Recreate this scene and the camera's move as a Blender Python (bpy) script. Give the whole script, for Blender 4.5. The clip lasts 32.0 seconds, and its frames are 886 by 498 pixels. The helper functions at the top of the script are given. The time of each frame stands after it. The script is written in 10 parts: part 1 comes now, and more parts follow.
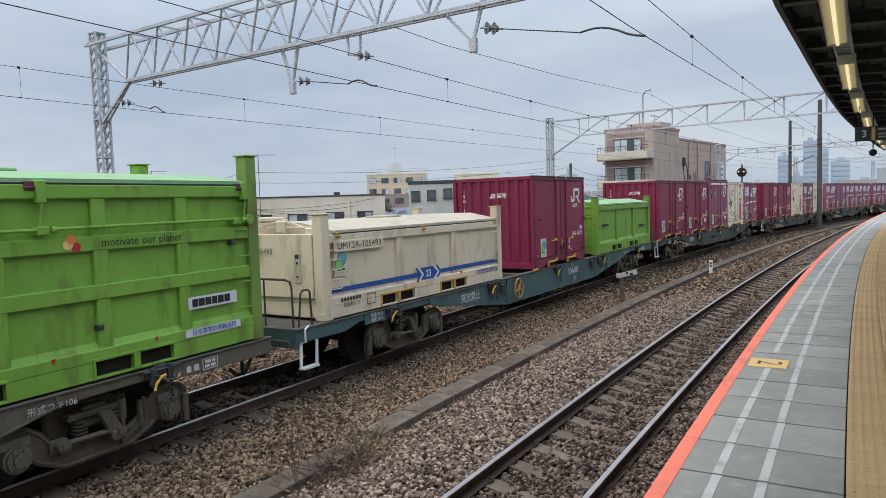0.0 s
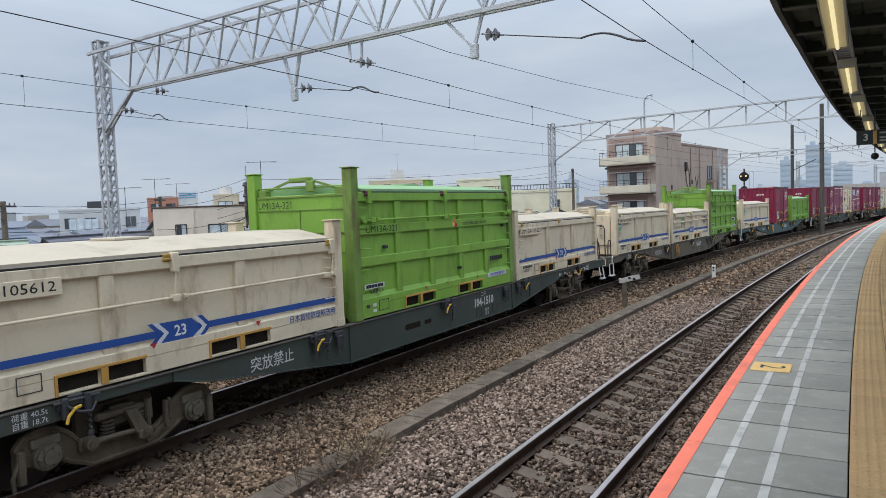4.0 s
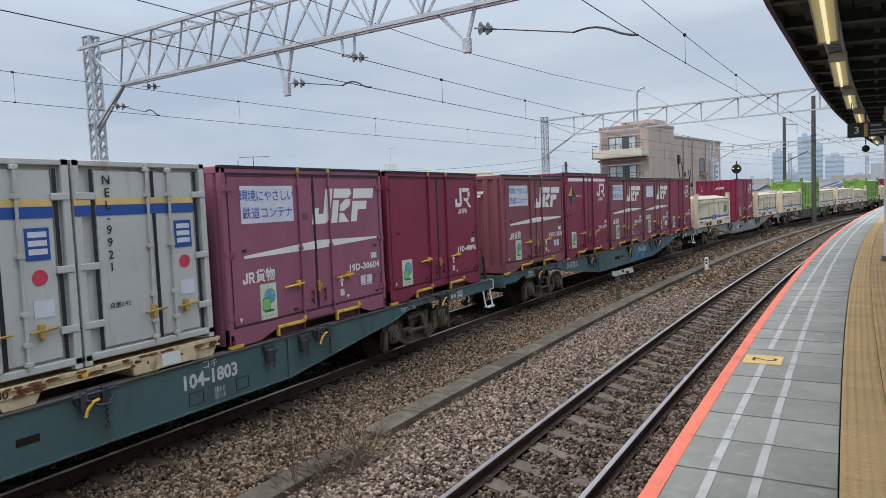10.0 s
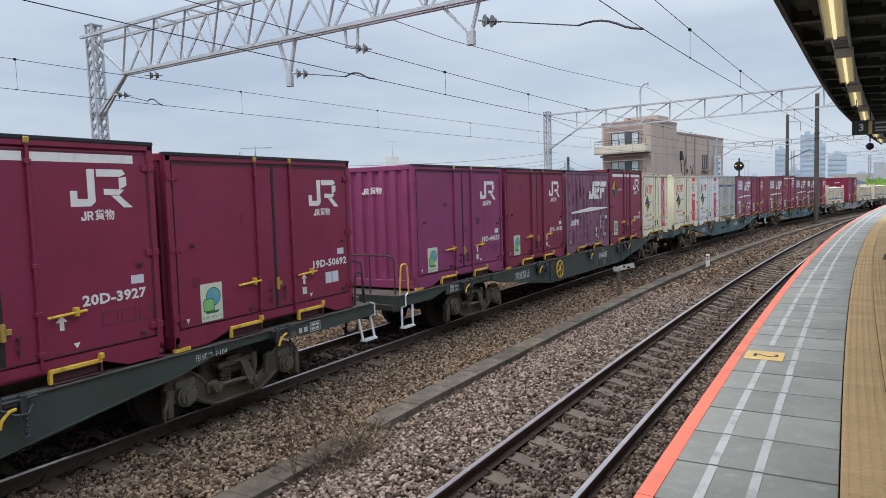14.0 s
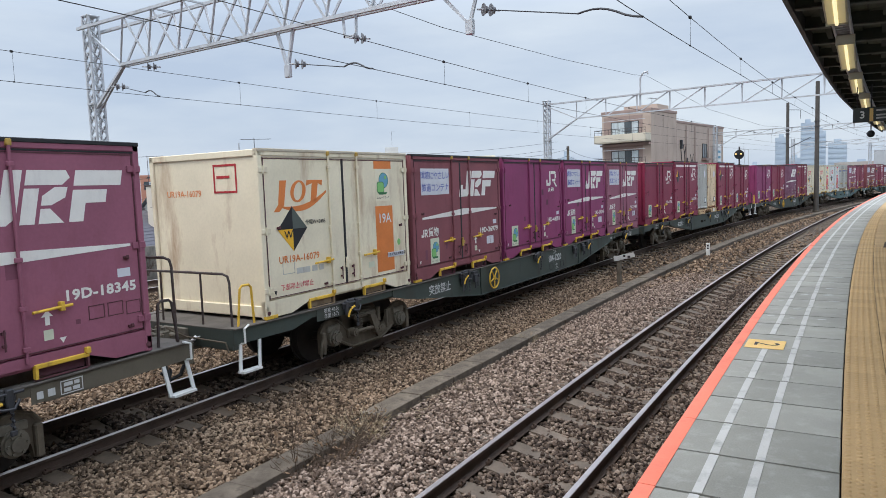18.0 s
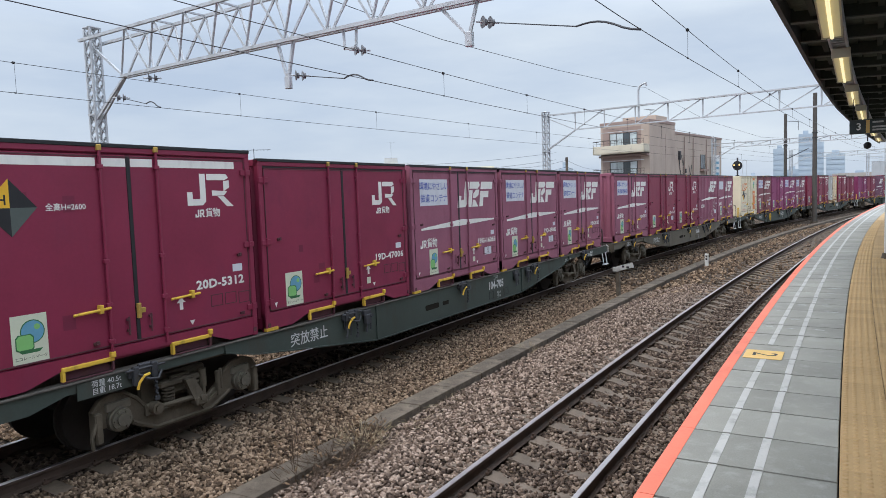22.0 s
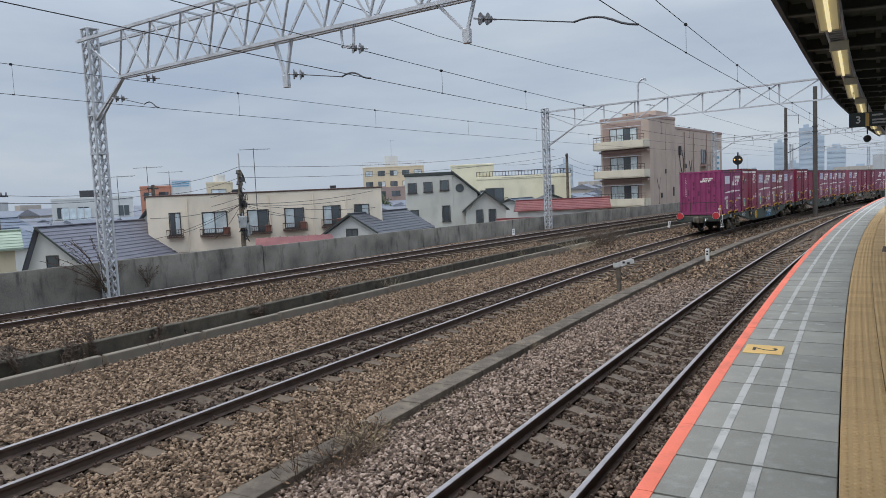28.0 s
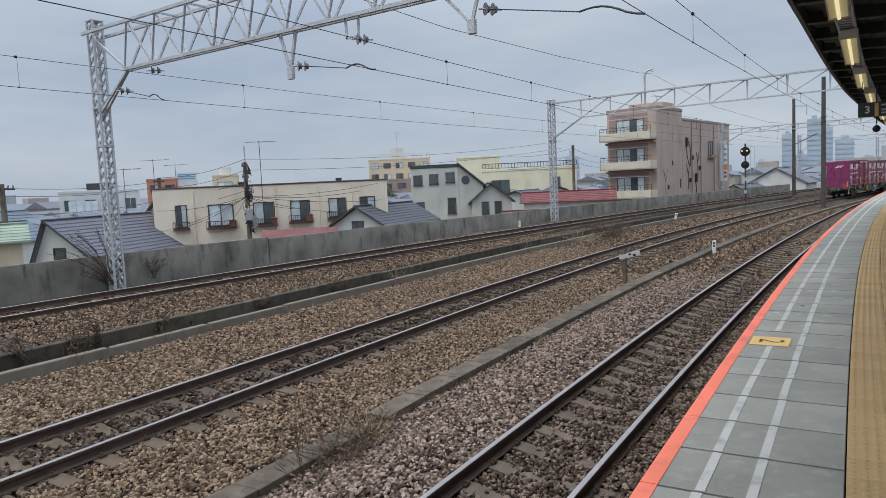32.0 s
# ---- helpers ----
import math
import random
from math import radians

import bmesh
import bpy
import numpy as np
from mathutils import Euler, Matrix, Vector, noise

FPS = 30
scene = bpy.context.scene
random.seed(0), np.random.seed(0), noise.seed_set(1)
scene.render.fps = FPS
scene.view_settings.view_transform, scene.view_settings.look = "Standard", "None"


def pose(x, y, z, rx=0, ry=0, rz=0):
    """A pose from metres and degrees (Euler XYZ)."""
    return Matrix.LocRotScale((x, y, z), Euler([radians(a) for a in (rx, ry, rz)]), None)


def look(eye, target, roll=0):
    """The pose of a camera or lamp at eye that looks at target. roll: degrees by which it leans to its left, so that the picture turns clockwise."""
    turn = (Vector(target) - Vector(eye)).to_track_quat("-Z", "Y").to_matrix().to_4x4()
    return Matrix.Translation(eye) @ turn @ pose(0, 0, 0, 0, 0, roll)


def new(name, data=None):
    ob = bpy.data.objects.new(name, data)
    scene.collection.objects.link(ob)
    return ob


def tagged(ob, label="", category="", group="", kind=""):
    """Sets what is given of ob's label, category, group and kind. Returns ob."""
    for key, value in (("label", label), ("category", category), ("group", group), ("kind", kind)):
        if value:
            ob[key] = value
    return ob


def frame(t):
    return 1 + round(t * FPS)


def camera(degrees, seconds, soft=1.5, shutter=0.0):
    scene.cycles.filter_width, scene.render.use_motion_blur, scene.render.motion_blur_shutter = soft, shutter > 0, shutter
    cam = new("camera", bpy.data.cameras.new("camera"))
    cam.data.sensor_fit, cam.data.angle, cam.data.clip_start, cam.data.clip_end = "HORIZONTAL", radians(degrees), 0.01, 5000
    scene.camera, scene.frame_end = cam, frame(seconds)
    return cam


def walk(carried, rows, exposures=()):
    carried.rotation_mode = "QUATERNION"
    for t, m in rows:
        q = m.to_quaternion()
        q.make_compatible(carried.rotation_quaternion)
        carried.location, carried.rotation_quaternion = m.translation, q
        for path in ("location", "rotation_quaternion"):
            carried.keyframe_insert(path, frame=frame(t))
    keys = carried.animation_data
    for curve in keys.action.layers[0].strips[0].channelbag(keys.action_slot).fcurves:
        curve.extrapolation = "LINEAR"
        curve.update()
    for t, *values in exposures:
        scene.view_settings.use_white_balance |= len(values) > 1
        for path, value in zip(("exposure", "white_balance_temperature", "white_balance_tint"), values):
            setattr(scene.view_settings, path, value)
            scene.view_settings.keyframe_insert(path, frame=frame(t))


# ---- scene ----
cam = camera(65.28, 32.0, soft=0.35, shutter=0.0)
WALK = [
    (0, pose(-0.010, 0.019, 2.941, 86.14, 1.79, -60.39)), (0.5, pose(-0.018, 0.011, 2.945, 86.20, 1.76, -60.39)), (1, pose(-0.008, 0.012, 2.941, 86.28, 1.78, -60.37)),
    (1.5, pose(-0.013, 0.008, 2.940, 86.32, 1.84, -60.36)), (2, pose(-0.012, 0.009, 2.937, 86.40, 1.95, -60.33)), (2.5, pose(-0.009, 0.011, 2.941, 86.51, 2.02, -60.20)),
    (3, pose(-0.019, 0.005, 2.945, 86.55, 2.07, -60.24)), (3.5, pose(-0.017, 0.006, 2.940, 86.64, 2.09, -60.13)), (5.5, pose(-0.026, 0.007, 2.931, 86.50, 1.94, -60.63)),
    (6, pose(-0.021, 0.019, 2.940, 86.36, 1.97, -60.64)), (6.5, pose(-0.012, 0.021, 2.942, 86.25, 2.02, -60.66)), (7, pose(-0.009, 0.016, 2.939, 86.11, 1.96, -60.60)),
    (7.5, pose(-0.019, 0.011, 2.937, 86.06, 1.91, -60.67)), (8, pose(-0.044, 0.012, 2.946, 85.98, 1.91, -60.75)), (8.5, pose(-0.035, 0.005, 2.941, 85.92, 1.86, -60.81)),
    (9, pose(-0.044, 0.008, 2.947, 85.90, 1.89, -60.88)), (9.5, pose(-0.037, 0.000, 2.939, 85.96, 2.09, -60.86)), (10, pose(-0.038, -0.001, 2.955, 86.10, 2.40, -60.73)),
    (10.5, pose(-0.050, -0.005, 2.952, 86.24, 2.50, -60.57)), (11, pose(-0.047, -0.020, 2.937, 86.20, 2.19, -60.63)), (11.5, pose(-0.032, -0.020, 2.941, 85.99, 2.05, -61.18)),
    (12, pose(-0.031, -0.006, 2.944, 86.04, 2.23, -61.08)), (12.5, pose(-0.024, -0.001, 2.939, 86.02, 2.13, -60.75)), (13, pose(-0.012, 0.009, 2.935, 86.02, 2.05, -60.38)),
    (13.5, pose(-0.019, 0.010, 2.934, 85.87, 1.89, -60.36)), (14, pose(-0.025, 0.018, 2.934, 85.59, 1.70, -60.61)), (14.5, pose(-0.010, 0.014, 2.930, 85.37, 1.63, -60.59)),
    (16.5, pose(-0.017, 0.010, 2.931, 84.84, 2.04, -60.57)), (17, pose(-0.041, 0.017, 2.937, 84.84, 1.93, -60.59)), (17.5, pose(-0.028, 0.011, 2.929, 84.85, 1.97, -60.63)),
    (18, pose(-0.007, 0.026, 2.932, 84.80, 2.04, -60.63)), (18.5, pose(-0.011, 0.010, 2.931, 84.76, 2.09, -60.57)), (19, pose(-0.009, 0.018, 2.928, 84.79, 1.99, -60.55)),
    (19.5, pose(-0.029, 0.009, 2.932, 84.94, 1.96, -60.49)), (20, pose(-0.029, 0.003, 2.934, 85.13, 2.03, -60.49)), (20.5, pose(-0.036, -0.003, 2.936, 85.31, 1.94, -60.49)),
    (21, pose(-0.055, -0.006, 2.937, 85.43, 2.07, -60.56)), (21.5, pose(-0.056, 0.003, 2.932, 85.57, 2.12, -60.65)), (22, pose(-0.049, 0.012, 2.936, 85.67, 1.99, -60.71)),
    (22.5, pose(-0.044, 0.008, 2.938, 85.69, 2.10, -60.76)), (23, pose(-0.031, 0.003, 2.931, 85.77, 2.32, -60.75)), (23.5, pose(-0.053, 0.003, 2.943, 85.93, 2.38, -60.77)),
    (24, pose(-0.024, 0.004, 2.939, 86.00, 2.53, -60.66)), (24.5, pose(-0.032, -0.003, 2.936, 85.94, 2.37, -60.65)), (25, pose(-0.033, -0.008, 2.939, 85.87, 2.48, -60.69)),
    (25.5, pose(-0.040, -0.001, 2.942, 85.87, 2.50, -60.76)), (27.5, pose(0.008, -0.002, 2.930, 85.48, 2.55, -60.67)), (28, pose(-0.016, -0.005, 2.935, 85.47, 2.56, -60.66)),
    (28.5, pose(-0.010, -0.011, 2.938, 85.51, 2.69, -60.62)), (29, pose(-0.008, 0.001, 2.926, 85.56, 2.61, -60.57)), (29.5, pose(0.001, 0.006, 2.932, 85.68, 2.48, -60.20)),
    (30, pose(0.004, 0.001, 2.933, 85.66, 2.57, -60.20)), (30.5, pose(0.017, -0.003, 2.921, 85.47, 2.77, -60.23)), (31, pose(0.027, 0.003, 2.930, 85.26, 3.00, -60.17)),
    (31.5, pose(0.037, -0.003, 2.913, 85.02, 2.79, -60.13)), (32, pose(0.027, -0.003, 2.921, 84.86, 2.67, -60.17)),
]
walk(cam, WALK, [(0, 0.29), (3, 0.30), (6, 0.17), (7.5, 0.25), (10, 0.32), (14, 0.40), (17, 0.52), (22, 0.54), (24, 0.54), (25, 0.36), (28, 0.14), (32, 0.11)])

# ---- light: an overcast afternoon ----
SUN_ELEV, SUN_AZ = radians(62), radians(152)
world = bpy.data.worlds.new("world")
scene.world = world
world.use_nodes = True
wn = world.node_tree
wn.nodes.clear()


def wnode(kind, **kw):
    n = wn.nodes.new(kind)
    for k, val in kw.items():
        n.inputs[k].default_value = val
    return n


sky = wn.nodes.new("ShaderNodeTexSky")
sky.sky_type = "NISHITA"
sky.sun_disc = False
sky.sun_elevation, sky.sun_rotation = SUN_ELEV, radians(-62)
sky.air_density, sky.dust_density, sky.ozone_density = 1.0, 3.0, 1.0
sky_bg = wnode("ShaderNodeBackground", Strength=0.07)
cloud_bg = wnode("ShaderNodeBackground", Strength=0.80)
coord = wn.nodes.new("ShaderNodeTexCoord")
stretch = wnode("ShaderNodeMapping", Scale=(1.0, 1.0, 4.5))
puffs = wnode("ShaderNodeTexNoise", Scale=2.2, Detail=7.0, Roughness=0.55)
tone = wn.nodes.new("ShaderNodeValToRGB")
tone.color_ramp.elements[0].position, tone.color_ramp.elements[0].color = 0.30, (0.54, 0.65, 0.82, 1)
tone.color_ramp.elements[1].position, tone.color_ramp.elements[1].color = 0.72, (0.80, 0.89, 0.985, 1)
high = wn.nodes.new("ShaderNodeSeparateXYZ")
lift = wnode("ShaderNodeMapRange")
for key, val in (("From Min", 0.22), ("From Max", 0.95), ("To Min", 0.70), ("To Max", 2.35)):
    lift.inputs[key].default_value = val
both = wnode("ShaderNodeMixShader", Fac=0.86)
wout = wn.nodes.new("ShaderNodeOutputWorld")
for a, b in ((coord.outputs["Generated"], stretch.inputs[0]), (stretch.outputs[0], puffs.inputs["Vector"]), (puffs.outputs["Fac"], tone.inputs[0]),
             (tone.outputs[0], cloud_bg.inputs[0]), (coord.outputs["Generated"], high.inputs[0]), (high.outputs[2], lift.inputs[0]), (lift.outputs[0], cloud_bg.inputs[1]), (sky.outputs[0], sky_bg.inputs[0]), (sky_bg.outputs[0], both.inputs[1]),
             (cloud_bg.outputs[0], both.inputs[2]), (both.outputs[0], wout.inputs[0])):
    wn.links.new(a, b)
sun = new("sun", bpy.data.lights.new("sun", "SUN"))
sun.data.energy, sun.data.angle, sun.data.color = 1.25, radians(35), (1.0, 0.90, 0.77)
sun.matrix_basis = look((0, 0, 30), (0 - math.cos(SUN_ELEV) * math.cos(SUN_AZ) * 30, -math.cos(SUN_ELEV) * math.sin(SUN_AZ) * 30, 30 - 30 * math.sin(SUN_ELEV)))

# ---- materials ----
MATS = {}


def mat(name, col, rough=0.6, metal=0.0, var=0.18, scale=2.0, fine=40.0, bump=0.12, dirt=None, rnd=0.0, spec=0.4, bscale=None, bdist=0.006, streak=0.35):
    """A procedural surface: base colour with broad and fine variation, stains and bump. dirt: (colour, amount, scale)."""
    if name in MATS:
        return MATS[name]
    m = bpy.data.materials.new(name)
    m.use_nodes = True
    t = m.node_tree
    N, L = t.nodes, t.links
    b = N["Principled BSDF"]
    b.inputs["Roughness"].default_value, b.inputs["Metallic"].default_value = rough, metal
    b.inputs["Specular IOR Level"].default_value = spec
    tc = N.new("ShaderNodeTexCoord")
    n1 = N.new("ShaderNodeTexNoise")
    n1.inputs["Scale"].default_value, n1.inputs["Detail"].default_value = scale, 6
    n2 = N.new("ShaderNodeTexNoise")
    n2.inputs["Scale"].default_value, n2.inputs["Detail"].default_value = fine, 3
    for n in (n1, n2):
        L.new(tc.outputs["Object"], n.inputs["Vector"])
    add = N.new("ShaderNodeMath")
    add.operation = "MULTIPLY_ADD"
    add.inputs[1].default_value = 0.35
    L.new(n2.outputs["Fac"], add.inputs[0]), L.new(n1.outputs["Fac"], add.inputs[2])
    rng = N.new("ShaderNodeMapRange")
    rng.inputs["From Min"].default_value, rng.inputs["From Max"].default_value = 0.4, 0.95
    rng.inputs["To Min"].default_value, rng.inputs["To Max"].default_value = 1 - var, 1 + var
    L.new(add.outputs[0], rng.inputs["Value"])
    val = rng.outputs[0]
    if rnd:
        oi = N.new("ShaderNodeObjectInfo")
        r2 = N.new("ShaderNodeMapRange")
        r2.inputs["To Min"].default_value, r2.inputs["To Max"].default_value = 1 - rnd, 1 + rnd
        L.new(oi.outputs["Random"], r2.inputs["Value"])
        mu = N.new("ShaderNodeMath")
        mu.operation = "MULTIPLY"
        L.new(val, mu.inputs[0]), L.new(r2.outputs[0], mu.inputs[1])
        val = mu.outputs[0]
    mix = N.new("ShaderNodeMix")
    mix.data_type, mix.blend_type = "RGBA", "MULTIPLY"
    mix.inputs[0].default_value = 1.0
    mix.inputs[6].default_value = (*col, 1)
    L.new(val, mix.inputs[7])
    out = mix.outputs[2]
    if dirt:
        dc, amount, ds = dirt
        mp = N.new("ShaderNodeMapping")
        mp.inputs["Scale"].default_value = (ds, ds, ds * streak)
        L.new(tc.outputs["Object"], mp.inputs["Vector"])
        n3 = N.new("ShaderNodeTexNoise")
        n3.inputs["Scale"].default_value, n3.inputs["Detail"].default_value, n3.inputs["Roughness"].default_value = 1.0, 8, 0.65
        L.new(mp.outputs[0], n3.inputs["Vector"])
        r3 = N.new("ShaderNodeMapRange")
        r3.inputs["From Min"].default_value, r3.inputs["From Max"].default_value = 0.52, 0.74
        r3.inputs["To Max"].default_value = amount
        L.new(n3.outputs["Fac"], r3.inputs["Value"])
        m2 = N.new("ShaderNodeMix")
        m2.data_type = "RGBA"
        L.new(r3.outputs[0], m2.inputs[0]), L.new(out, m2.inputs[6])
        m2.inputs[7].default_value = (*dc, 1)
        out = m2.outputs[2]
        rr = N.new("ShaderNodeMapRange")
        rr.inputs["To Min"].default_value, rr.inputs["To Max"].default_value = rough, min(1, rough + 0.25)
        L.new(r3.outputs[0], rr.inputs["Value"]), L.new(rr.outputs[0], b.inputs["Roughness"])
    L.new(out, b.inputs["Base Color"])
    if bump:
        bp = N.new("ShaderNodeBump")
        bp.inputs["Strength"].default_value, bp.inputs["Distance"].default_value = bump, bdist
        src = n2
        if bscale:
            src = N.new("ShaderNodeTexNoise")
            src.inputs["Scale"].default_value, src.inputs["Detail"].default_value = bscale, 4
            L.new(tc.outputs["Object"], src.inputs["Vector"])
        L.new(src.outputs["Fac"], bp.inputs["Height"]), L.new(bp.outputs[0], b.inputs["Normal"])
    MATS[name] = m
    return m


def ballast_mat(name, c1, c2, c3, size):
    """Crushed stone: each cell of a voronoi pattern is one stone with its own tone, with shade painted in towards its
    edges.
    """
    m = bpy.data.materials.new(name)
    m.use_nodes = True
    t = m.node_tree
    N, L = t.nodes, t.links
    b = N["Principled BSDF"]
    b.inputs["Roughness"].default_value = 0.92
    b.inputs["Specular IOR Level"].default_value = 0.2
    tc = N.new("ShaderNodeTexCoord")
    v = N.new("ShaderNodeTexVoronoi")
    v.inputs["Scale"].default_value = 1 / size
    L.new(tc.outputs["Object"], v.inputs["Vector"])
    ramp = N.new("ShaderNodeValToRGB")
    e = ramp.color_ramp.elements
    e[0].color, e[1].color = (*c1, 1), (*c3, 1)
    mid = e.new(0.5)
    mid.color = (*c2, 1)
    sep = N.new("ShaderNodeSeparateColor")
    L.new(v.outputs["Color"], sep.inputs[0]), L.new(sep.outputs[0], ramp.inputs[0])
    big = N.new("ShaderNodeTexNoise")
    big.inputs["Scale"].default_value, big.inputs["Detail"].default_value = 0.6, 5
    L.new(tc.outputs["Object"], big.inputs["Vector"])
    rg = N.new("ShaderNodeMapRange")
    rg.inputs["From Min"].default_value, rg.inputs["From Max"].default_value = 0.3, 0.7
    rg.inputs["To Min"].default_value, rg.inputs["To Max"].default_value = 0.75, 1.2
    L.new(big.outputs["Fac"], rg.inputs["Value"])
    # shade between stones painted into the colour by distance from each cell's middle
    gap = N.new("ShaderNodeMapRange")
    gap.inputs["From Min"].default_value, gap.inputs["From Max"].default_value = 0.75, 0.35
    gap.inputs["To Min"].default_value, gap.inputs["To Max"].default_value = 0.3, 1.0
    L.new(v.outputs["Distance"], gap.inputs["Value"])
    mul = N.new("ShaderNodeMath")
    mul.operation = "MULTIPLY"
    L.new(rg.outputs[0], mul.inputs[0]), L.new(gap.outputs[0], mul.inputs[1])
    mx = N.new("ShaderNodeMix")
    mx.data_type, mx.blend_type = "RGBA", "MULTIPLY"
    mx.inputs[0].default_value = 1.0
    L.new(ramp.outputs[0], mx.inputs[6]), L.new(mul.outputs[0], mx.inputs[7])
    L.new(mx.outputs[2], b.inputs["Base Color"])
    bp = N.new("ShaderNodeBump")
    bp.invert = True
    bp.inputs["Strength"].default_value, bp.inputs["Distance"].default_value = 1.0, size * 0.6
    L.new(v.outputs["Distance"], bp.inputs["Height"]), L.new(bp.outputs[0], b.inputs["Normal"])
    return m


def stone_mat(name, c1, c2, c3):
    """Loose stones: tone by island."""
    m = bpy.data.materials.new(name)
    m.use_nodes = True
    t = m.node_tree
    N, L = t.nodes, t.links
    b = N["Principled BSDF"]
    b.inputs["Roughness"].default_value = 0.9
    b.inputs["Specular IOR Level"].default_value = 0.2
    g = N.new("ShaderNodeNewGeometry")
    ramp = N.new("ShaderNodeValToRGB")
    e = ramp.color_ramp.elements
    e[0].color, e[1].color = (*c1, 1), (*c3, 1)
    mid = e.new(0.55)
    mid.color = (*c2, 1)
    tc = N.new("ShaderNodeTexCoord")
    n = N.new("ShaderNodeTexNoise")
    n.inputs["Scale"].default_value = 60
    L.new(tc.outputs["Object"], n.inputs["Vector"])
    mx = N.new("ShaderNodeMix")
    mx.data_type, mx.blend_type = "RGBA", "OVERLAY"
    mx.inputs[0].default_value = 0.5
    L.new(g.outputs["Random Per Island"], ramp.inputs[0])
    L.new(ramp.outputs[0], mx.inputs[6]), L.new(n.outputs["Fac"], mx.inputs[7])
    L.new(mx.outputs[2], b.inputs["Base Color"])
    return m


def glow_mat(name, col, strength):
    m = bpy.data.materials.new(name)
    m.use_nodes = True
    b = m.node_tree.nodes["Principled BSDF"]
    b.inputs["Base Color"].default_value = (*col, 1)
    b.inputs["Emission Color"].default_value = (*col, 1)
    b.inputs["Emission Strength"].default_value = strength
    return m


STEEL = mat("rail_steel_polished", (0.52, 0.46, 0.44), 0.36, 1.0, 0.12, 3, 90, 0.05)
RUST = mat("rusty_rail_web", (0.072, 0.048, 0.037), 0.85, 0.0, 0.3, 4, 60, 0.3, ((0.10, 0.055, 0.035), 0.6, 3))
SLEEPER = mat("sleeper_concrete", (0.105, 0.078, 0.056), 0.9, 0, 0.3, 5, 70, 0.35, ((0.055, 0.042, 0.034), 0.8, 5), rnd=0.2)
CONCRETE = mat("weathered_concrete", (0.185, 0.157, 0.125), 0.9, 0, 0.25, 1.2, 45, 0.3, ((0.11, 0.095, 0.08), 0.8, 1.4), rnd=0.06)
CONCRETE_D = mat("dark_mossy_concrete", (0.135, 0.112, 0.086), 0.92, 0, 0.4, 3, 45, 0.5, ((0.05, 0.042, 0.032), 0.92, 4.5), rnd=0.16, streak=1.0)
KERB_DARK = mat("black_mossy_kerb", (0.075, 0.064, 0.048), 0.95, 0, 0.5, 2.5, 45, 0.5, ((0.022, 0.02, 0.015), 0.95, 4), rnd=0.2, streak=0.6)
LIDC = mat("lid_concrete_speckled", (0.115, 0.093, 0.072), 0.95, 0, 0.5, 4, 120, 0.6, ((0.045, 0.036, 0.027), 0.9, 7), rnd=0.22, streak=1.0)
WALL_C = mat("parapet_concrete", (0.165, 0.152, 0.132), 0.92, 0, 0.5, 0.9, 30, 0.3, ((0.030, 0.028, 0.025), 0.97, 2.6), rnd=0.12, streak=0.22)
MASTC = mat("dark_weathered_mast", (0.085, 0.078, 0.07), 0.85, 0, 0.2, 2, 40, 0.1)
GALV = mat("galvanised_steel", (0.50, 0.515, 0.54), 0.55, 0.25, 0.15, 3, 60, 0.08, ((0.30, 0.29, 0.28), 0.6, 2.5))
DARKSTEEL = mat("dark_steel", (0.055, 0.055, 0.06), 0.6, 0.3, 0.25, 5, 60, 0.1)
WIRE = mat("wire_bronze", (0.045, 0.045, 0.05), 0.6, 0.4, 0.1, 5, 60, 0)
PORCELAIN = mat("brown_grey_porcelain", (0.16, 0.155, 0.165), 0.3, 0, 0.15, 8, 60, 0)
PLAT = mat("platform_paving_grey", (0.272, 0.272, 0.247), 0.8, 0, 0.22, 1.5, 90, 0.2, ((0.40, 0.40, 0.385), 0.55, 7), rnd=0.13)
JOINT = mat("paving_bed", (0.03, 0.03, 0.03), 0.95, 0, 0.2, 3, 60, 0.2)
ASPHALT = mat("platform_asphalt", (0.06, 0.062, 0.065), 0.92, 0, 0.2, 1.5, 120, 0.4)
ORANGE = mat("orange_edge_paint", (0.86, 0.205, 0.13), 0.75, 0, 0.1, 2, 60, 0.12, ((0.50, 0.17, 0.13), 0.65, 4))
WHITEPAINT = mat("worn_white_paint", (0.48, 0.48, 0.47), 0.8, 0, 0.12, 3, 80, 0.1, ((0.27, 0.275, 0.27), 0.9, 6))
TACTILE = mat("tactile_yellow_ochre", (0.45, 0.305, 0.15), 0.8, 0, 0.14, 2, 70, 0.15, ((0.33, 0.23, 0.11), 0.7, 2.5), rnd=0.1)
PLATE_Y = mat("plate_yellow", (0.70, 0.47, 0.17), 0.7, 0, 0.1, 4, 80, 0.08)
BLACKP = mat("black_paint", (0.018, 0.018, 0.02), 0.6, 0, 0.2, 4, 60, 0.05)
ROOFDARK = mat("canopy_dark_boards", (0.044, 0.050, 0.038), 0.85, 0, 0.35, 1.5, 30, 0.2, ((0.075, 0.07, 0.055), 0.6, 2.0))
ROOFEDGE = mat("canopy_fascia", (0.10, 0.095, 0.088), 0.75, 0, 0.2, 2, 40, 0.1)
LAMPBODY = mat("lamp_housing_cream", (0.55, 0.52, 0.40), 0.6, 0, 0.12, 4, 60, 0.05)
HOSEBLACK = mat("cable_black", (0.018, 0.018, 0.018), 0.7, 0, 0.2, 6, 40, 0.05)
ROOFBOARD = mat("canopy_weathered_boards", (0.078, 0.090, 0.066), 0.9, 0, 0.6, 3, 40, 0.2, ((0.022, 0.024, 0.018), 0.8, 3))
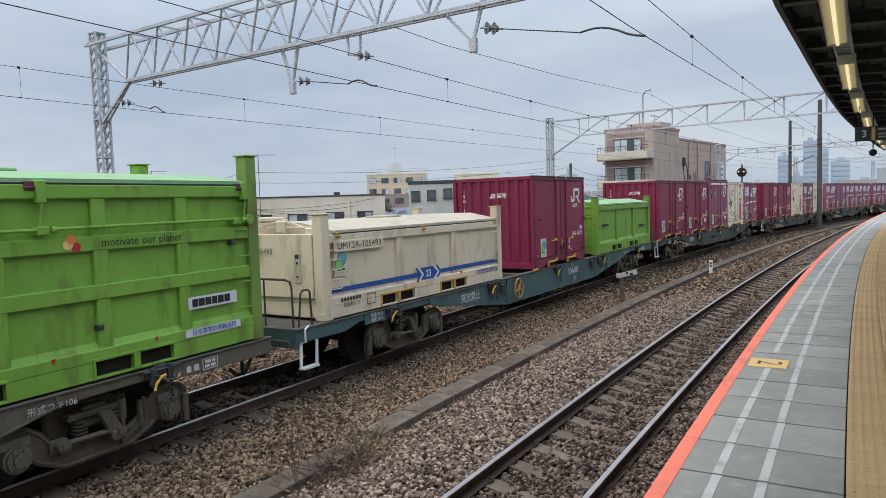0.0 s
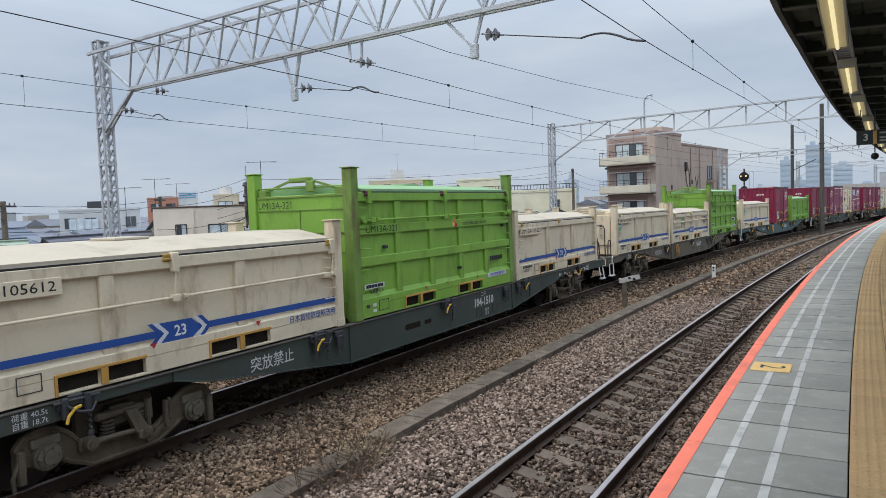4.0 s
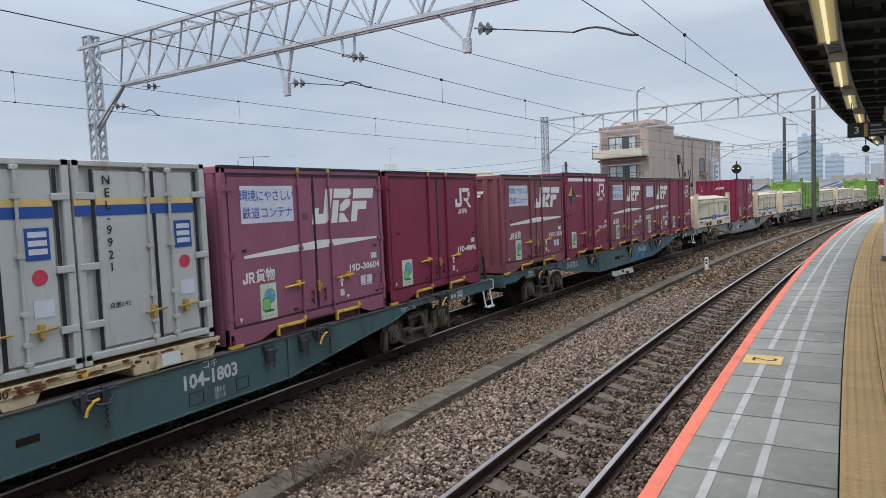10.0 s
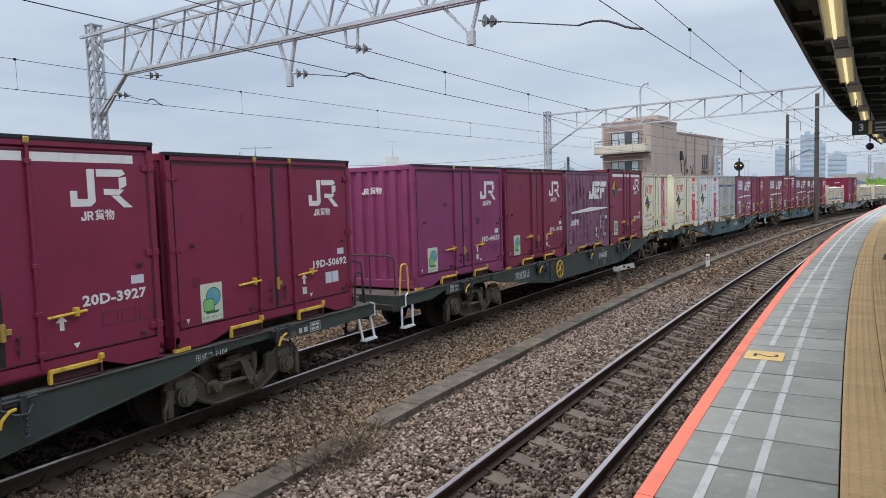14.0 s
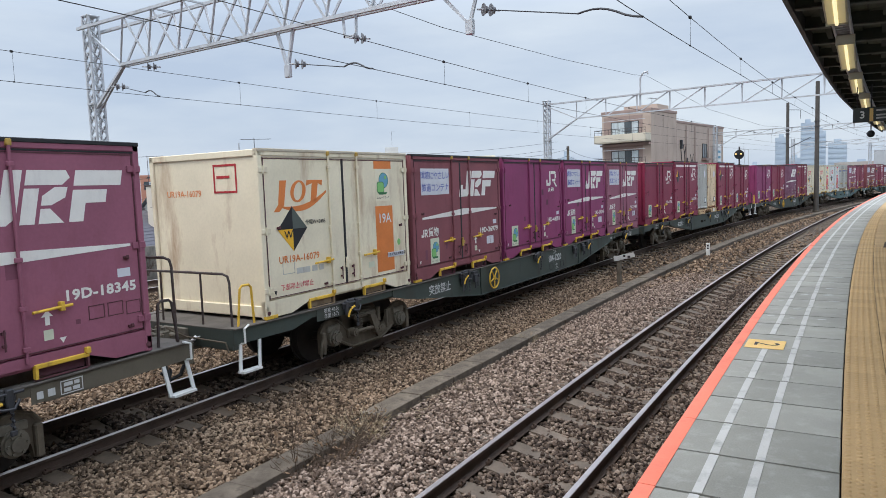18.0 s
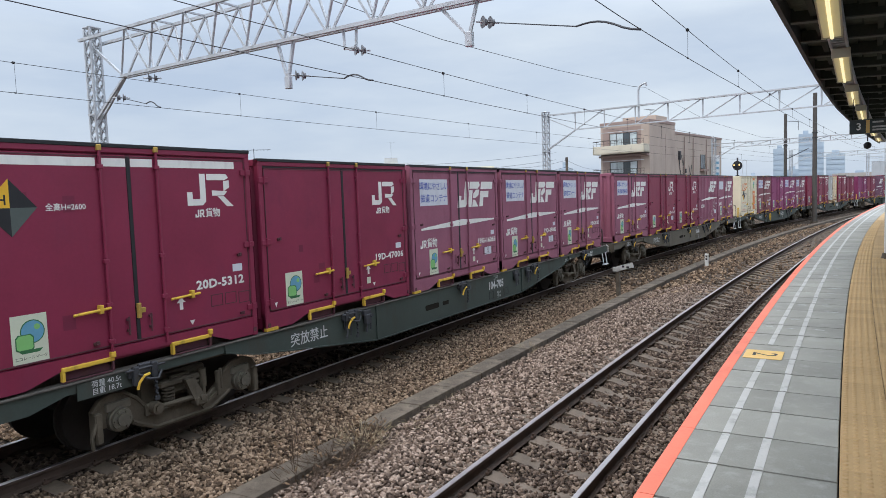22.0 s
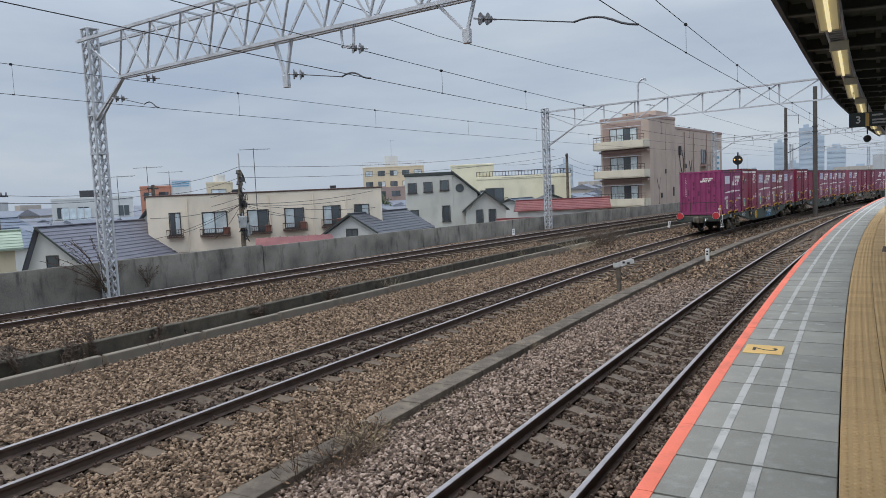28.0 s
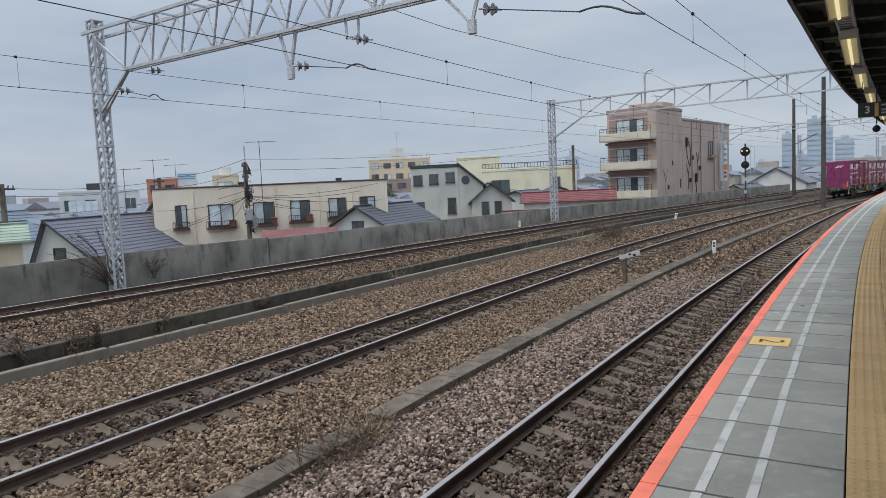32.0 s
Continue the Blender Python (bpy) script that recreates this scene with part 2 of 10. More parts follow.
ROOFBEAM = mat("canopy_grey_steel", (0.095, 0.10, 0.085), 0.7, 0, 0.3, 2, 40, 0.1, ((0.03, 0.026, 0.02), 0.7, 4))
GLOW = glow_mat("fluorescent_glow", (1.0, 0.87, 0.50), 0.65)
WHITE = mat("white_enamel", (0.72, 0.72, 0.71), 0.5, 0, 0.08, 3, 60, 0.05, ((0.45, 0.43, 0.40), 0.5, 3))
RED = mat("signal_red", (0.42, 0.03, 0.035), 0.6, 0, 0.15, 4, 60, 0.05)
YELLOW = mat("safety_yellow", (0.70, 0.43, 0.05), 0.65, 0, 0.2, 4, 60, 0.08, ((0.13, 0.085, 0.045), 0.85, 7))
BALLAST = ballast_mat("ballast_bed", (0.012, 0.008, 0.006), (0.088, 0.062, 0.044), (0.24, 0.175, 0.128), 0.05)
STONES = stone_mat("ballast_stones_grey", (0.045, 0.031, 0.025), (0.19, 0.138, 0.108), (0.43, 0.335, 0.275))
STONES_D = stone_mat("ballast_stones_oily", (0.030, 0.021, 0.017), (0.115, 0.082, 0.064), (0.28, 0.215, 0.17))
# shade under the train painted into stones already dark with brake dust
STONES_M = stone_mat("ballast_stones_dark_brown", (0.022, 0.015, 0.012), (0.085, 0.060, 0.045), (0.21, 0.155, 0.118))
STONES_Y = stone_mat("ballast_stones_brown", (0.036, 0.024, 0.016), (0.178, 0.121, 0.081), (0.36, 0.262, 0.183))
SLEEPER_P = mat("sleeper_concrete_pale", (0.145, 0.114, 0.090), 0.9, 0, 0.3, 5, 70, 0.35, ((0.09, 0.068, 0.05), 0.8, 5), rnd=0.2)
EARTH = mat("town_ground", (0.16, 0.155, 0.145), 0.95, 0, 0.3, 0.05, 2, 0.1)
DRY = mat("dry_stems", (0.10, 0.07, 0.05), 0.9, 0, 0.25, 5, 60, 0)
DEADLEAF = mat("dead_leaf_brown", (0.20, 0.13, 0.08), 0.9, 0, 0.4, 9, 60, 0)
VINELEAF = mat("vine_leaf_dark", (0.060, 0.042, 0.032), 0.85, 0, 0.3, 5, 40, 0)
STRAW = mat("straw_grass", (0.33, 0.26, 0.175), 0.9, 0, 0.25, 5, 60, 0)


# ---- mesh helpers ----
class Geo:
    """Collects vertices and faces."""

    def __init__(self):
        self.v, self.f = [], []

    def add(self, v, f):
        n = len(self.v)
        self.v += [tuple(p) for p in v]
        self.f += [tuple(i + n for i in q) for q in f]
        return self

    def box(self, x0, x1, y0, y1, z0, z1, c=0.0, m=None):
        if c <= 0:
            v = [(x, y, z) for x in (x0, x1) for y in (y0, y1) for z in (z0, z1)]
            f = [(0, 1, 3, 2), (4, 6, 7, 5), (0, 4, 5, 1), (2, 3, 7, 6), (0, 2, 6, 4), (1, 5, 7, 3)]
        else:
            v, idx, f = [], {}, []
            lim = ((x0, x1), (y0, y1), (z0, z1))
            for s in [(a, b, d) for a in (0, 1) for b in (0, 1) for d in (0, 1)]:
                for ax in range(3):
                    p = [lim[i][s[i]] + (0 if i == ax else (c if s[i] == 0 else -c)) for i in range(3)]
                    idx[s, ax] = len(v)
                    v.append(tuple(p))
            for ax in range(3):
                o = [i for i in range(3) if i != ax]
                for side in (0, 1):
                    ring = []
                    for a, b in ((0, 0), (1, 0), (1, 1), (0, 1)):
                        s = [0, 0, 0]
                        s[ax], s[o[0]], s[o[1]] = side, a, b
                        ring.append(idx[tuple(s), ax])
                    flip = (side == 0) ^ (ax == 1)
                    f.append(tuple(reversed(ring)) if flip else tuple(ring))
                for a in (0, 1):
                    for b in (0, 1):
                        s0, s1 = [0, 0, 0], [0, 0, 0]
                        s0[ax], s1[ax] = 0, 1
                        s0[o[0]] = s1[o[0]] = a
                        s0[o[1]] = s1[o[1]] = b
                        s0, s1 = tuple(s0), tuple(s1)
                        q = (idx[s0, o[0]], idx[s1, o[0]], idx[s1, o[1]], idx[s0, o[1]])
                        f.append(q if ((a == b) ^ (ax == 1)) else tuple(reversed(q)))
            for s in [(a, b, d) for a in (0, 1) for b in (0, 1) for d in (0, 1)]:
                q = (idx[s, 0], idx[s, 1], idx[s, 2])
                f.append(q if sum(s) % 2 else tuple(reversed(q)))
        if m is not None:
            v = [tuple(m @ Vector(p)) for p in v]
        return self.add(v, f)

    def tube(self, p, q, r, n=8, r2=None, cap=True):
        p, q = Vector(p), Vector(q)
        d = (q - p)
        if d.length < 1e-6:
            return self
        a = d.orthogonal().normalized()
        b = d.normalized().cross(a)
        r2 = r if r2 is None else r2
        v = []
        for c, rr in ((p, r), (q, r2)):
            for i in range(n):
                t = 2 * math.pi * i / n
                v.append(c + (a * math.cos(t) + b * math.sin(t)) * rr)
        f = [(i, (i + 1) % n, n + (i + 1) % n, n + i) for i in range(n)]
        if cap:
            f += [tuple(range(n - 1, -1, -1)), tuple(range(n, 2 * n))]
        return self.add(v, f)

    def chain(self, pts, r, n=6):
        """One bent tube through all the points."""
        pts = [Vector(p) for p in pts]
        side, v, f = None, [], []
        for i, p in enumerate(pts):
            d = (pts[min(i + 1, len(pts) - 1)] - pts[max(i - 1, 0)]).normalized()
            side = d.orthogonal().normalized() if side is None else (side - d * side.dot(d)).normalized()
            up = d.cross(side)
            v += [p + (side * math.cos(2 * math.pi * k / n) + up * math.sin(2 * math.pi * k / n)) * r for k in range(n)]
        for i in range(len(pts) - 1):
            f += [(i * n + k, i * n + (k + 1) % n, (i + 1) * n + (k + 1) % n, (i + 1) * n + k) for k in range(n)]
        m = (len(pts) - 1) * n
        f += [tuple(range(n - 1, -1, -1)), tuple(range(m, m + n))]
        return self.add(v, f)

    def beam(self, p, q, w, h, up=(0, 0, 1)):
        """A bar of rectangular section from p to q."""
        p, q = Vector(p), Vector(q)
        d = (q - p).normalized()
        s = d.cross(Vector(up))
        if s.length < 1e-4:
            s = d.cross(Vector((1, 0, 0)))
        s.normalize()
        u = s.cross(d)
        v = [c + s * a * w / 2 + u * b * h / 2 for c in (p, q) for a, b in ((-1, -1), (1, -1), (1, 1), (-1, 1))]
        return self.add(v, [(3, 2, 1, 0), (4, 5, 6, 7), (0, 1, 5, 4), (1, 2, 6, 5), (2, 3, 7, 6), (3, 0, 4, 7)])

    def prism(self, poly, lo, hi, plane="xz"):
        """A polygon in the plane given, drawn out from lo to hi along the third axis."""
        n = len(poly)
        put = {"xz": lambda a, b, c: (a, c, b), "xy": lambda a, b, c: (a, b, c), "yz": lambda a, b, c: (c, a, b)}[plane]
        v = [put(a, b, lo) for a, b in poly] + [put(a, b, hi) for a, b in poly]
        f = [tuple(range(n)), tuple(range(2 * n - 1, n - 1, -1))] + [(i, n + i, n + (i + 1) % n, (i + 1) % n) for i in range(n)]
        return self.add(v, f)

    def disc(self, c, axis, r, depth, n=20, r2=None):
        c, axis = Vector(c), Vector(axis).normalized()
        return self.tube(c - axis * depth / 2, c + axis * depth / 2, r, n, r2)

    def mesh(self, name, material, smooth=True):
        me = bpy.data.meshes.new(name)
        me.from_pydata(self.v, [], self.f)
        if material:
            me.materials.append(material)
        bm = bmesh.new()
        bm.from_mesh(me)
        bmesh.ops.recalc_face_normals(bm, faces=bm.faces)
        bm.to_mesh(me)
        bm.free()
        if smooth:
            me.shade_smooth()
            me.set_sharp_from_angle(angle=radians(35))
        return me


def part(name, g, material, parent, label="", at=None, kind=""):
    """One mesh object under a thing or a part; g is a Geo or a ready mesh."""
    me = g.mesh(name, material) if isinstance(g, Geo) else g
    ob = new(name, me)
    ob.parent = parent
    if at is not None:
        ob.matrix_basis = at
    if label:
        ob["label"] = label
    if kind:
        ob["kind"] = kind
    return ob


SHARED = {}


def shared(key, material, make, smooth=True):
    """A mesh built once for each key and material."""
    k = (key, material.name)
    if k not in SHARED:
        SHARED[k] = make().mesh(key, material, smooth)
    return SHARED[k]


def empty(name, m, label, category, group="", kind=""):
    ob = new(name)
    ob.empty_display_size = 0.2
    ob.matrix_basis = m
    return tagged(ob, label, category, group, kind)


TEXTS = {}


def text_mesh(body, size, material, bold=0.012, spread=1.0, align="CENTER"):
    key = (body, round(size, 3), material.name, spread, align)
    if key not in TEXTS:
        cu = bpy.data.curves.new("text", "FONT")
        cu.body, cu.size, cu.extrude, cu.offset = body, size, 0.0, bold * size
        cu.align_x, cu.align_y, cu.space_character = align, "CENTER", spread
        cu.resolution_u = 2
        tmp = bpy.data.objects.new("text", cu)
        me = bpy.data.meshes.new_from_object(tmp)
        me.materials.clear()
        me.materials.append(material)
        bpy.data.objects.remove(tmp)
        TEXTS[key] = me
    return TEXTS[key]


# ---- the lines of the place ----
STEP = 0.25
SS = np.arange(-320, 480, STEP)
I0 = int(np.argmin(abs(SS)))


def line_table(curv, heading):
    th = np.cumsum(-curv) * STEP
    th = th - th[I0] + heading
    x, y = np.cumsum(np.cos(th)) * STEP, np.cumsum(np.sin(th)) * STEP
    return x - x[I0], y - y[I0], th


LINES = {
    1: (line_table(np.where(SS < 58, np.minimum(0.00306 - 4e-5 * SS, 0.00306), np.where(SS < 80, 0.0050, 0.0024)), 0.0), 2.784, 0.0),
    2: (line_table(np.where(SS < 50, np.maximum(0.00286 + 1e-5 * SS, 0.00286), 0.0024), 0.01895), 8.347, 0.0),
    3: (line_table(np.where(SS < 0, 0.00377, np.maximum(0.00377 - 4.9e-5 * SS, 0.0012)), -0.03093), 18.0, 0.37),
}


def on(tr, s, d=0.0, z=0.0):
    """The place s metres along track tr, d metres to its left, z above its rails."""
    (x, y, th), off, z0 = LINES[tr]
    h = np.interp(s, SS, th)
    return Vector((np.interp(s, SS, x) - (off + d) * math.sin(h), np.interp(s, SS, y) + (off + d) * math.cos(h), z0 + z))


def turn(tr, s):
    return float(np.interp(s, SS, LINES[tr][0][2]))


def along(tr, s, d=0.0, z=0.0, roll=0.0):
    """A pose on a track, x forwards."""
    return Matrix.Translation(on(tr, s, d, z)) @ Matrix.Rotation(turn(tr, s), 4, "Z") @ Matrix.Rotation(roll, 4, "X")


def edge(s, d, z):
    """The place s along the platform, at d from the camera's line; the platform follows track 1."""
    p = on(1, s, d - LINES[1][1])
    return Vector((p.x, p.y, z))


def sweep(g, tr, s0, s1, step, profile, zz=0.0, lat=0.0, base=None):
    """A profile of (d, z) drawn along a track."""
    ss = np.arange(s0, s1 + step / 2, step)
    n = len(profile)
    v, f = [], []
    for s in ss:
        for d, z in profile:
            p = edge(s, lat + d + (base(s) if callable(base) else 0), zz + z) if base else on(tr, s, lat + d, zz + z)
            v.append(tuple(p))
    for i in range(len(ss) - 1):
        for j in range(n):
            a, b = i * n + j, i * n + (j + 1) % n
            f.append((a, b, b + n, a + n))
    f.append(tuple(range(n - 1, -1, -1)))
    f.append(tuple((len(ss) - 1) * n + j for j in range(n)))
    return g.add(v, f)
# ---- ground and track bed ----
PZ = 1.244          # platform surface above the rails


def structure(name, g, material, label):
    ob = new(name, g.mesh(name, material) if isinstance(g, Geo) else g)
    return tagged(ob, label, kind="structure")


g = Geo()
R_OUT = 3500
ring = [(math.cos(a) * r, math.sin(a) * r) for r in (0.5, 60, 160, 500, 1400, R_OUT) for a in np.linspace(0, 2 * math.pi, 49)[:-1]]
g.v = [(x, y, -5.0) for x, y in ring]
g.f = [(i * 48 + j, i * 48 + (j + 1) % 48, (i + 1) * 48 + (j + 1) % 48, (i + 1) * 48 + j) for i in range(5) for j in range(48)] + [tuple(range(47, -1, -1))]
structure("ground", g, EARTH, "low town ground of streets and yards, grey and flat")


def bed_height(d2):
    """The ballast's height by the distance to the left of track 2's middle."""
    pts = ((-9, -0.34), (-7.6, -0.30), (-6.9, -0.20), (-6.56, -0.185), (-5.96, -0.135), (-5.56, -0.125), (-5.16, -0.085), (-4.96, -0.05), (-4.56, -0.015), (-4.2, -0.03), (-3.5, -0.23), (-3.08, -0.26), (-2.7, -0.19), (-2.2, -0.20), (-1.4, -0.21),
           (-0.7, -0.185), (-0.4, -0.16), (0, -0.145), (0.6, -0.125), (1.4, -0.13), (2.4, -0.22), (4.6, -0.26), (4.75, -0.32), (5.3, -0.32), (5.45, 0.04), (7.6, 0.14), (8.0, 0.215), (11.0, 0.245), (11.7, 0.08), (14.5, -0.15), (16, -0.2))
    return float(np.interp(d2, [p[0] for p in pts], [p[1] for p in pts]))


s_list = np.concatenate([np.arange(-40, 0, 2.0), np.arange(0, 60, 0.5), np.arange(60, 220, 2.0)])
d_list = np.concatenate([np.arange(-9, 15.6, 0.2), [16.0]])
vs, fs = [], []
for s in s_list:
    for d in d_list:
        p = on(2, s, d)
        h = bed_height(d) - 0.03 + 0.02 * noise.noise((p.x * 0.9, p.y * 0.9, 0)) + 0.012 * noise.noise((p.x * 4, p.y * 4, 3))
        vs.append((p.x, p.y, h))
nd = len(d_list)
fs = [(i * nd + j, i * nd + j + 1, (i + 1) * nd + j + 1, (i + 1) * nd + j) for i in range(len(s_list) - 1) for j in range(nd - 1)]
me = bpy.data.meshes.new("track_bed")
me.from_pydata(vs, [], fs)
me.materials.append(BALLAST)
me.shade_smooth()
tagged(new("track_bed", me), "brown-grey crushed stone ballast under the railway tracks", kind="structure")


def stones(name, count, s0, s1, d0, d1, lo, hi, seed, label, material, fine, inside=None):
    """Loose stones strewn over the bed, each a small uneven block."""
    rs = np.random.RandomState(seed)
    s = s0 + (s1 - s0) * rs.rand(count) ** 1.25
    d = d0 + (d1 - d0) * rs.rand(count)
    keep = ~((abs(d + 2.88) < 0.2) & (rs.rand(count) < 0.93))
    for tr in (1, 2):
        (tx, ty, th), off, z0 = LINES[tr]
        (bx, by, bh), boff, bz = LINES[2]
        hx = np.interp(s, SS, bx) - (boff + d) * np.sin(np.interp(s, SS, bh))
        hy = np.interp(s, SS, by) + (boff + d) * np.cos(np.interp(s, SS, bh))
        st = np.arange(-6, 40, 0.05)
        h = np.interp(st, SS, th)
        cx, cy = np.interp(st, SS, tx) - off * np.sin(h), np.interp(st, SS, ty) + off * np.cos(h)
        near = np.searchsorted(cx, hx).clip(0, len(st) - 1)
        for _ in range(3):
            along_ = (hx - cx[near]) * np.cos(h[near]) + (hy - cy[near]) * np.sin(h[near])
            near = (near + np.round(along_ / 0.05).astype(int)).clip(0, len(st) - 1)
        side = -(hx - cx[near]) * np.sin(h[near]) + (hy - cy[near]) * np.cos(h[near])
        if tr == 1 and inside is not None:
            keep &= (side < 0.55) == inside
        ph = np.mod(st[near] + 0.3 + (8 if tr == 1 else 4), 0.6) - 0.3
        keep &= ~((abs(abs(side) - 0.566) < 0.075))
        keep &= ~((abs(ph) < (0.06 if tr == 1 else 0.125)) & (abs(side) < (0.5 if tr == 1 else 1.0)) & (rs.rand(count) < (0.88 if tr == 1 else 0.95)))
    s, d = s[keep], d[keep]
    count = len(s)
    if fine:
        p = 1.618
        cube = np.array([(-1, p, 0), (1, p, 0), (-1, -p, 0), (1, -p, 0), (0, -1, p), (0, 1, p), (0, -1, -p), (0, 1, -p), (p, 0, -1), (p, 0, 1), (-p, 0, -1), (-p, 0, 1)]) / 1.62
        quads = np.array([(0, 11, 5), (0, 5, 1), (0, 1, 7), (0, 7, 10), (0, 10, 11), (1, 5, 9), (5, 11, 4), (11, 10, 2), (10, 7, 6), (7, 1, 8), (3, 9, 4), (3, 4, 2), (3, 2, 6), (3, 6, 8), (3, 8, 9), (4, 9, 5), (2, 4, 11), (6, 2, 10), (8, 6, 7), (9, 8, 1)])
    else:
        cube = np.array([(x, y, z) for x in (-1, 1) for y in (-1, 1) for z in (-1, 1)], float)
        quads = np.array([(0, 1, 3, 2), (4, 6, 7, 5), (0, 4, 5, 1), (2, 3, 7, 6), (0, 2, 6, 4), (1, 5, 7, 3)])
    nv, (nf, nc) = len(cube), quads.shape
    pos = np.array([tuple(on(2, a, b)) for a, b in zip(s, d)])
    pos[:, 2] = [bed_height(b) for b in d]
    size = (lo + (hi - lo) * rs.rand(count) ** 1.6)[:, None, None]
    shape = cube[None] * (0.55 + 0.45 * rs.rand(count, 1, 3)) * (0.66 + 0.68 * rs.rand(count, nv, 1))
    a, b, c = (rs.rand(count) * 6.283 for _ in range(3))
    ca, sa, cb, sb = np.cos(a), np.sin(a), np.cos(b), np.sin(b)
    x, y, z = shape[..., 0], shape[..., 1], shape[..., 2]
    x, y = x * ca[:, None] - y * sa[:, None], x * sa[:, None] + y * ca[:, None]
    y, z = y * cb[:, None] - z * sb[:, None], y * sb[:, None] + z * cb[:, None]
    cc, sc = np.cos(c)[:, None], np.sin(c)[:, None]
    x, z = x * cc - z * sc, x * sc + z * cc
    pos[:, 2] += (rs.rand(count) - 0.5) * 0.03
    v = np.stack([x, y, z * 0.9], -1) * size + pos[:, None]
    me = bpy.data.meshes.new(name)
    me.vertices.add(count * nv)
    me.vertices.foreach_set("co", v.reshape(-1))
    q = (quads[None] + nv * np.arange(count)[:, None, None]).reshape(-1)
    me.loops.add(len(q))
    me.loops.foreach_set("vertex_index", q.astype(np.int32))
    me.polygons.add(count * nf)
    me.polygons.foreach_set("loop_start", np.arange(0, len(q), nc, dtype=np.int32))
    me.update(calc_edges=True)
    me.shade_flat()
    me.materials.append(material)
    ob = new(name, me)
    return tagged(ob, label, "ballast", kind="stuff")


stones("ballast_stone", 62000, 1.5, 22, -7.3, -2.85, 0.020, 0.036, 5, "loose grey-brown crushed stones round the near track", STONES, True, False)
# the platform's shade goes into this colour too, besides oil between the rails
stones("ballast_stone", 62000, 1.5, 22, -7.3, -2.85, 0.020, 0.036, 5, "loose oil-darkened crushed stones between the near rails", STONES_D, True, True)
stones("ballast_stone", 24000, 4.0, 22, -2.85, -0.72, 0.022, 0.038, 8, "loose yellow-brown crushed stones between the tracks", STONES_Y, True)
stones("ballast_stone", 19000, 4.0, 30, -0.72, 0.72, 0.020, 0.038, 16, "loose brake-dust-darkened crushed stones between the middle rails", STONES_M, False)
stones("ballast_stone", 42000, 5.0, 30, 0.72, 4.6, 0.017, 0.034, 6, "loose yellow-brown crushed stones along the middle track", STONES_Y, False)
stones("ballast_stone", 23000, 8.0, 34, 5.6, 10.6, 0.017, 0.033, 7, "loose yellow-brown crushed stones on the upper bank", STONES_Y, False)
stones("ballast_stone", 13000, 20, 60, -7.3, 4.6, 0.028, 0.050, 12, "loose brown crushed stones along the far bend of the tracks", STONES_Y, False)

# ---- tracks ----
HEAD = [(-0.028, 0.0), (0.028, 0.0), (0.031, -0.006), (-0.031, -0.006)]
RAILP = [(-0.031, -0.006), (0.031, -0.006), (0.034, -0.03), (0.030, -0.042), (0.009, -0.052), (0.008, -0.125), (0.02, -0.135), (0.062, -0.146), (0.062, -0.153),
         (-0.062, -0.153), (-0.062, -0.146), (-0.02, -0.135), (-0.008, -0.125), (-0.009, -0.052), (-0.030, -0.042), (-0.034, -0.03)]


def sleeper_geo():
    g = Geo()
    g.prism([(-1.0, -0.33), (1.0, -0.33), (1.0, -0.165), (0.72, -0.155), (0.40, -0.155), (0.2, -0.19), (-0.2, -0.19), (-0.40, -0.155), (-0.72, -0.155), (-1.0, -0.165)], -0.115, 0.115, "yz")
    return g


def clip_geo():
    g = Geo()
    g.box(-0.05, 0.05, -0.10, -0.055, -0.155, -0.115, 0.008).box(-0.05, 0.05, 0.055, 0.10, -0.155, -0.115, 0.008)
    g.tube((-0.02, -0.085, -0.12), (-0.02, -0.085, -0.085), 0.013, 6).tube((0.02, 0.085, -0.12), (0.02, 0.085, -0.085), 0.013, 6)
    return g


def railway(n, s0, s1, cant, label, sl0, sl1, clips):
    top = empty("track_%d" % n, Matrix.Identity(4), label, "railway track", kind="structure")
    for side in (-1, 1):
        lift = cant if side > 0 else 0.0
        g = sweep(Geo(), n, s0, s1, 1.0, RAILP, lift, side * 0.566)
        r = part("rail", g, RUST, top, "rust-brown steel rail")
        part("running_surface", sweep(Geo(), n, s0, s1, 1.0, HEAD, lift, side * 0.566), STEEL, r, "polished rail head")
    sm = shared("sleeper", SLEEPER_P if n == 1 else SLEEPER, sleeper_geo)
    cm = shared("rail_clip", RUST, clip_geo)
    roll = math.atan2(cant, 1.132)
    for i in range(int((sl1 - sl0) / 0.6)):
        s = sl0 + i * 0.6
        sl = part("sleeper", sm, None, top, at=along(n, s, 0, cant / 2, roll))
        if 0 < s < clips:
            for side in (-1, 1):
                part("rail_clip", cm, None, sl, at=Matrix.Translation((0, side * 0.566, 0)))
    return top


railway(1, -30, 190, 0.10, "running track with worn steel rails on concrete sleepers in ballast", -8, 70, 20)
railway(2, -30, 200, 0.045, "freight track with worn steel rails on concrete sleepers in ballast", -4, 80, 24)
railway(3, -30, 190, 0.06, "raised far track with steel rails beside a concrete wall", 5, 60, 0)

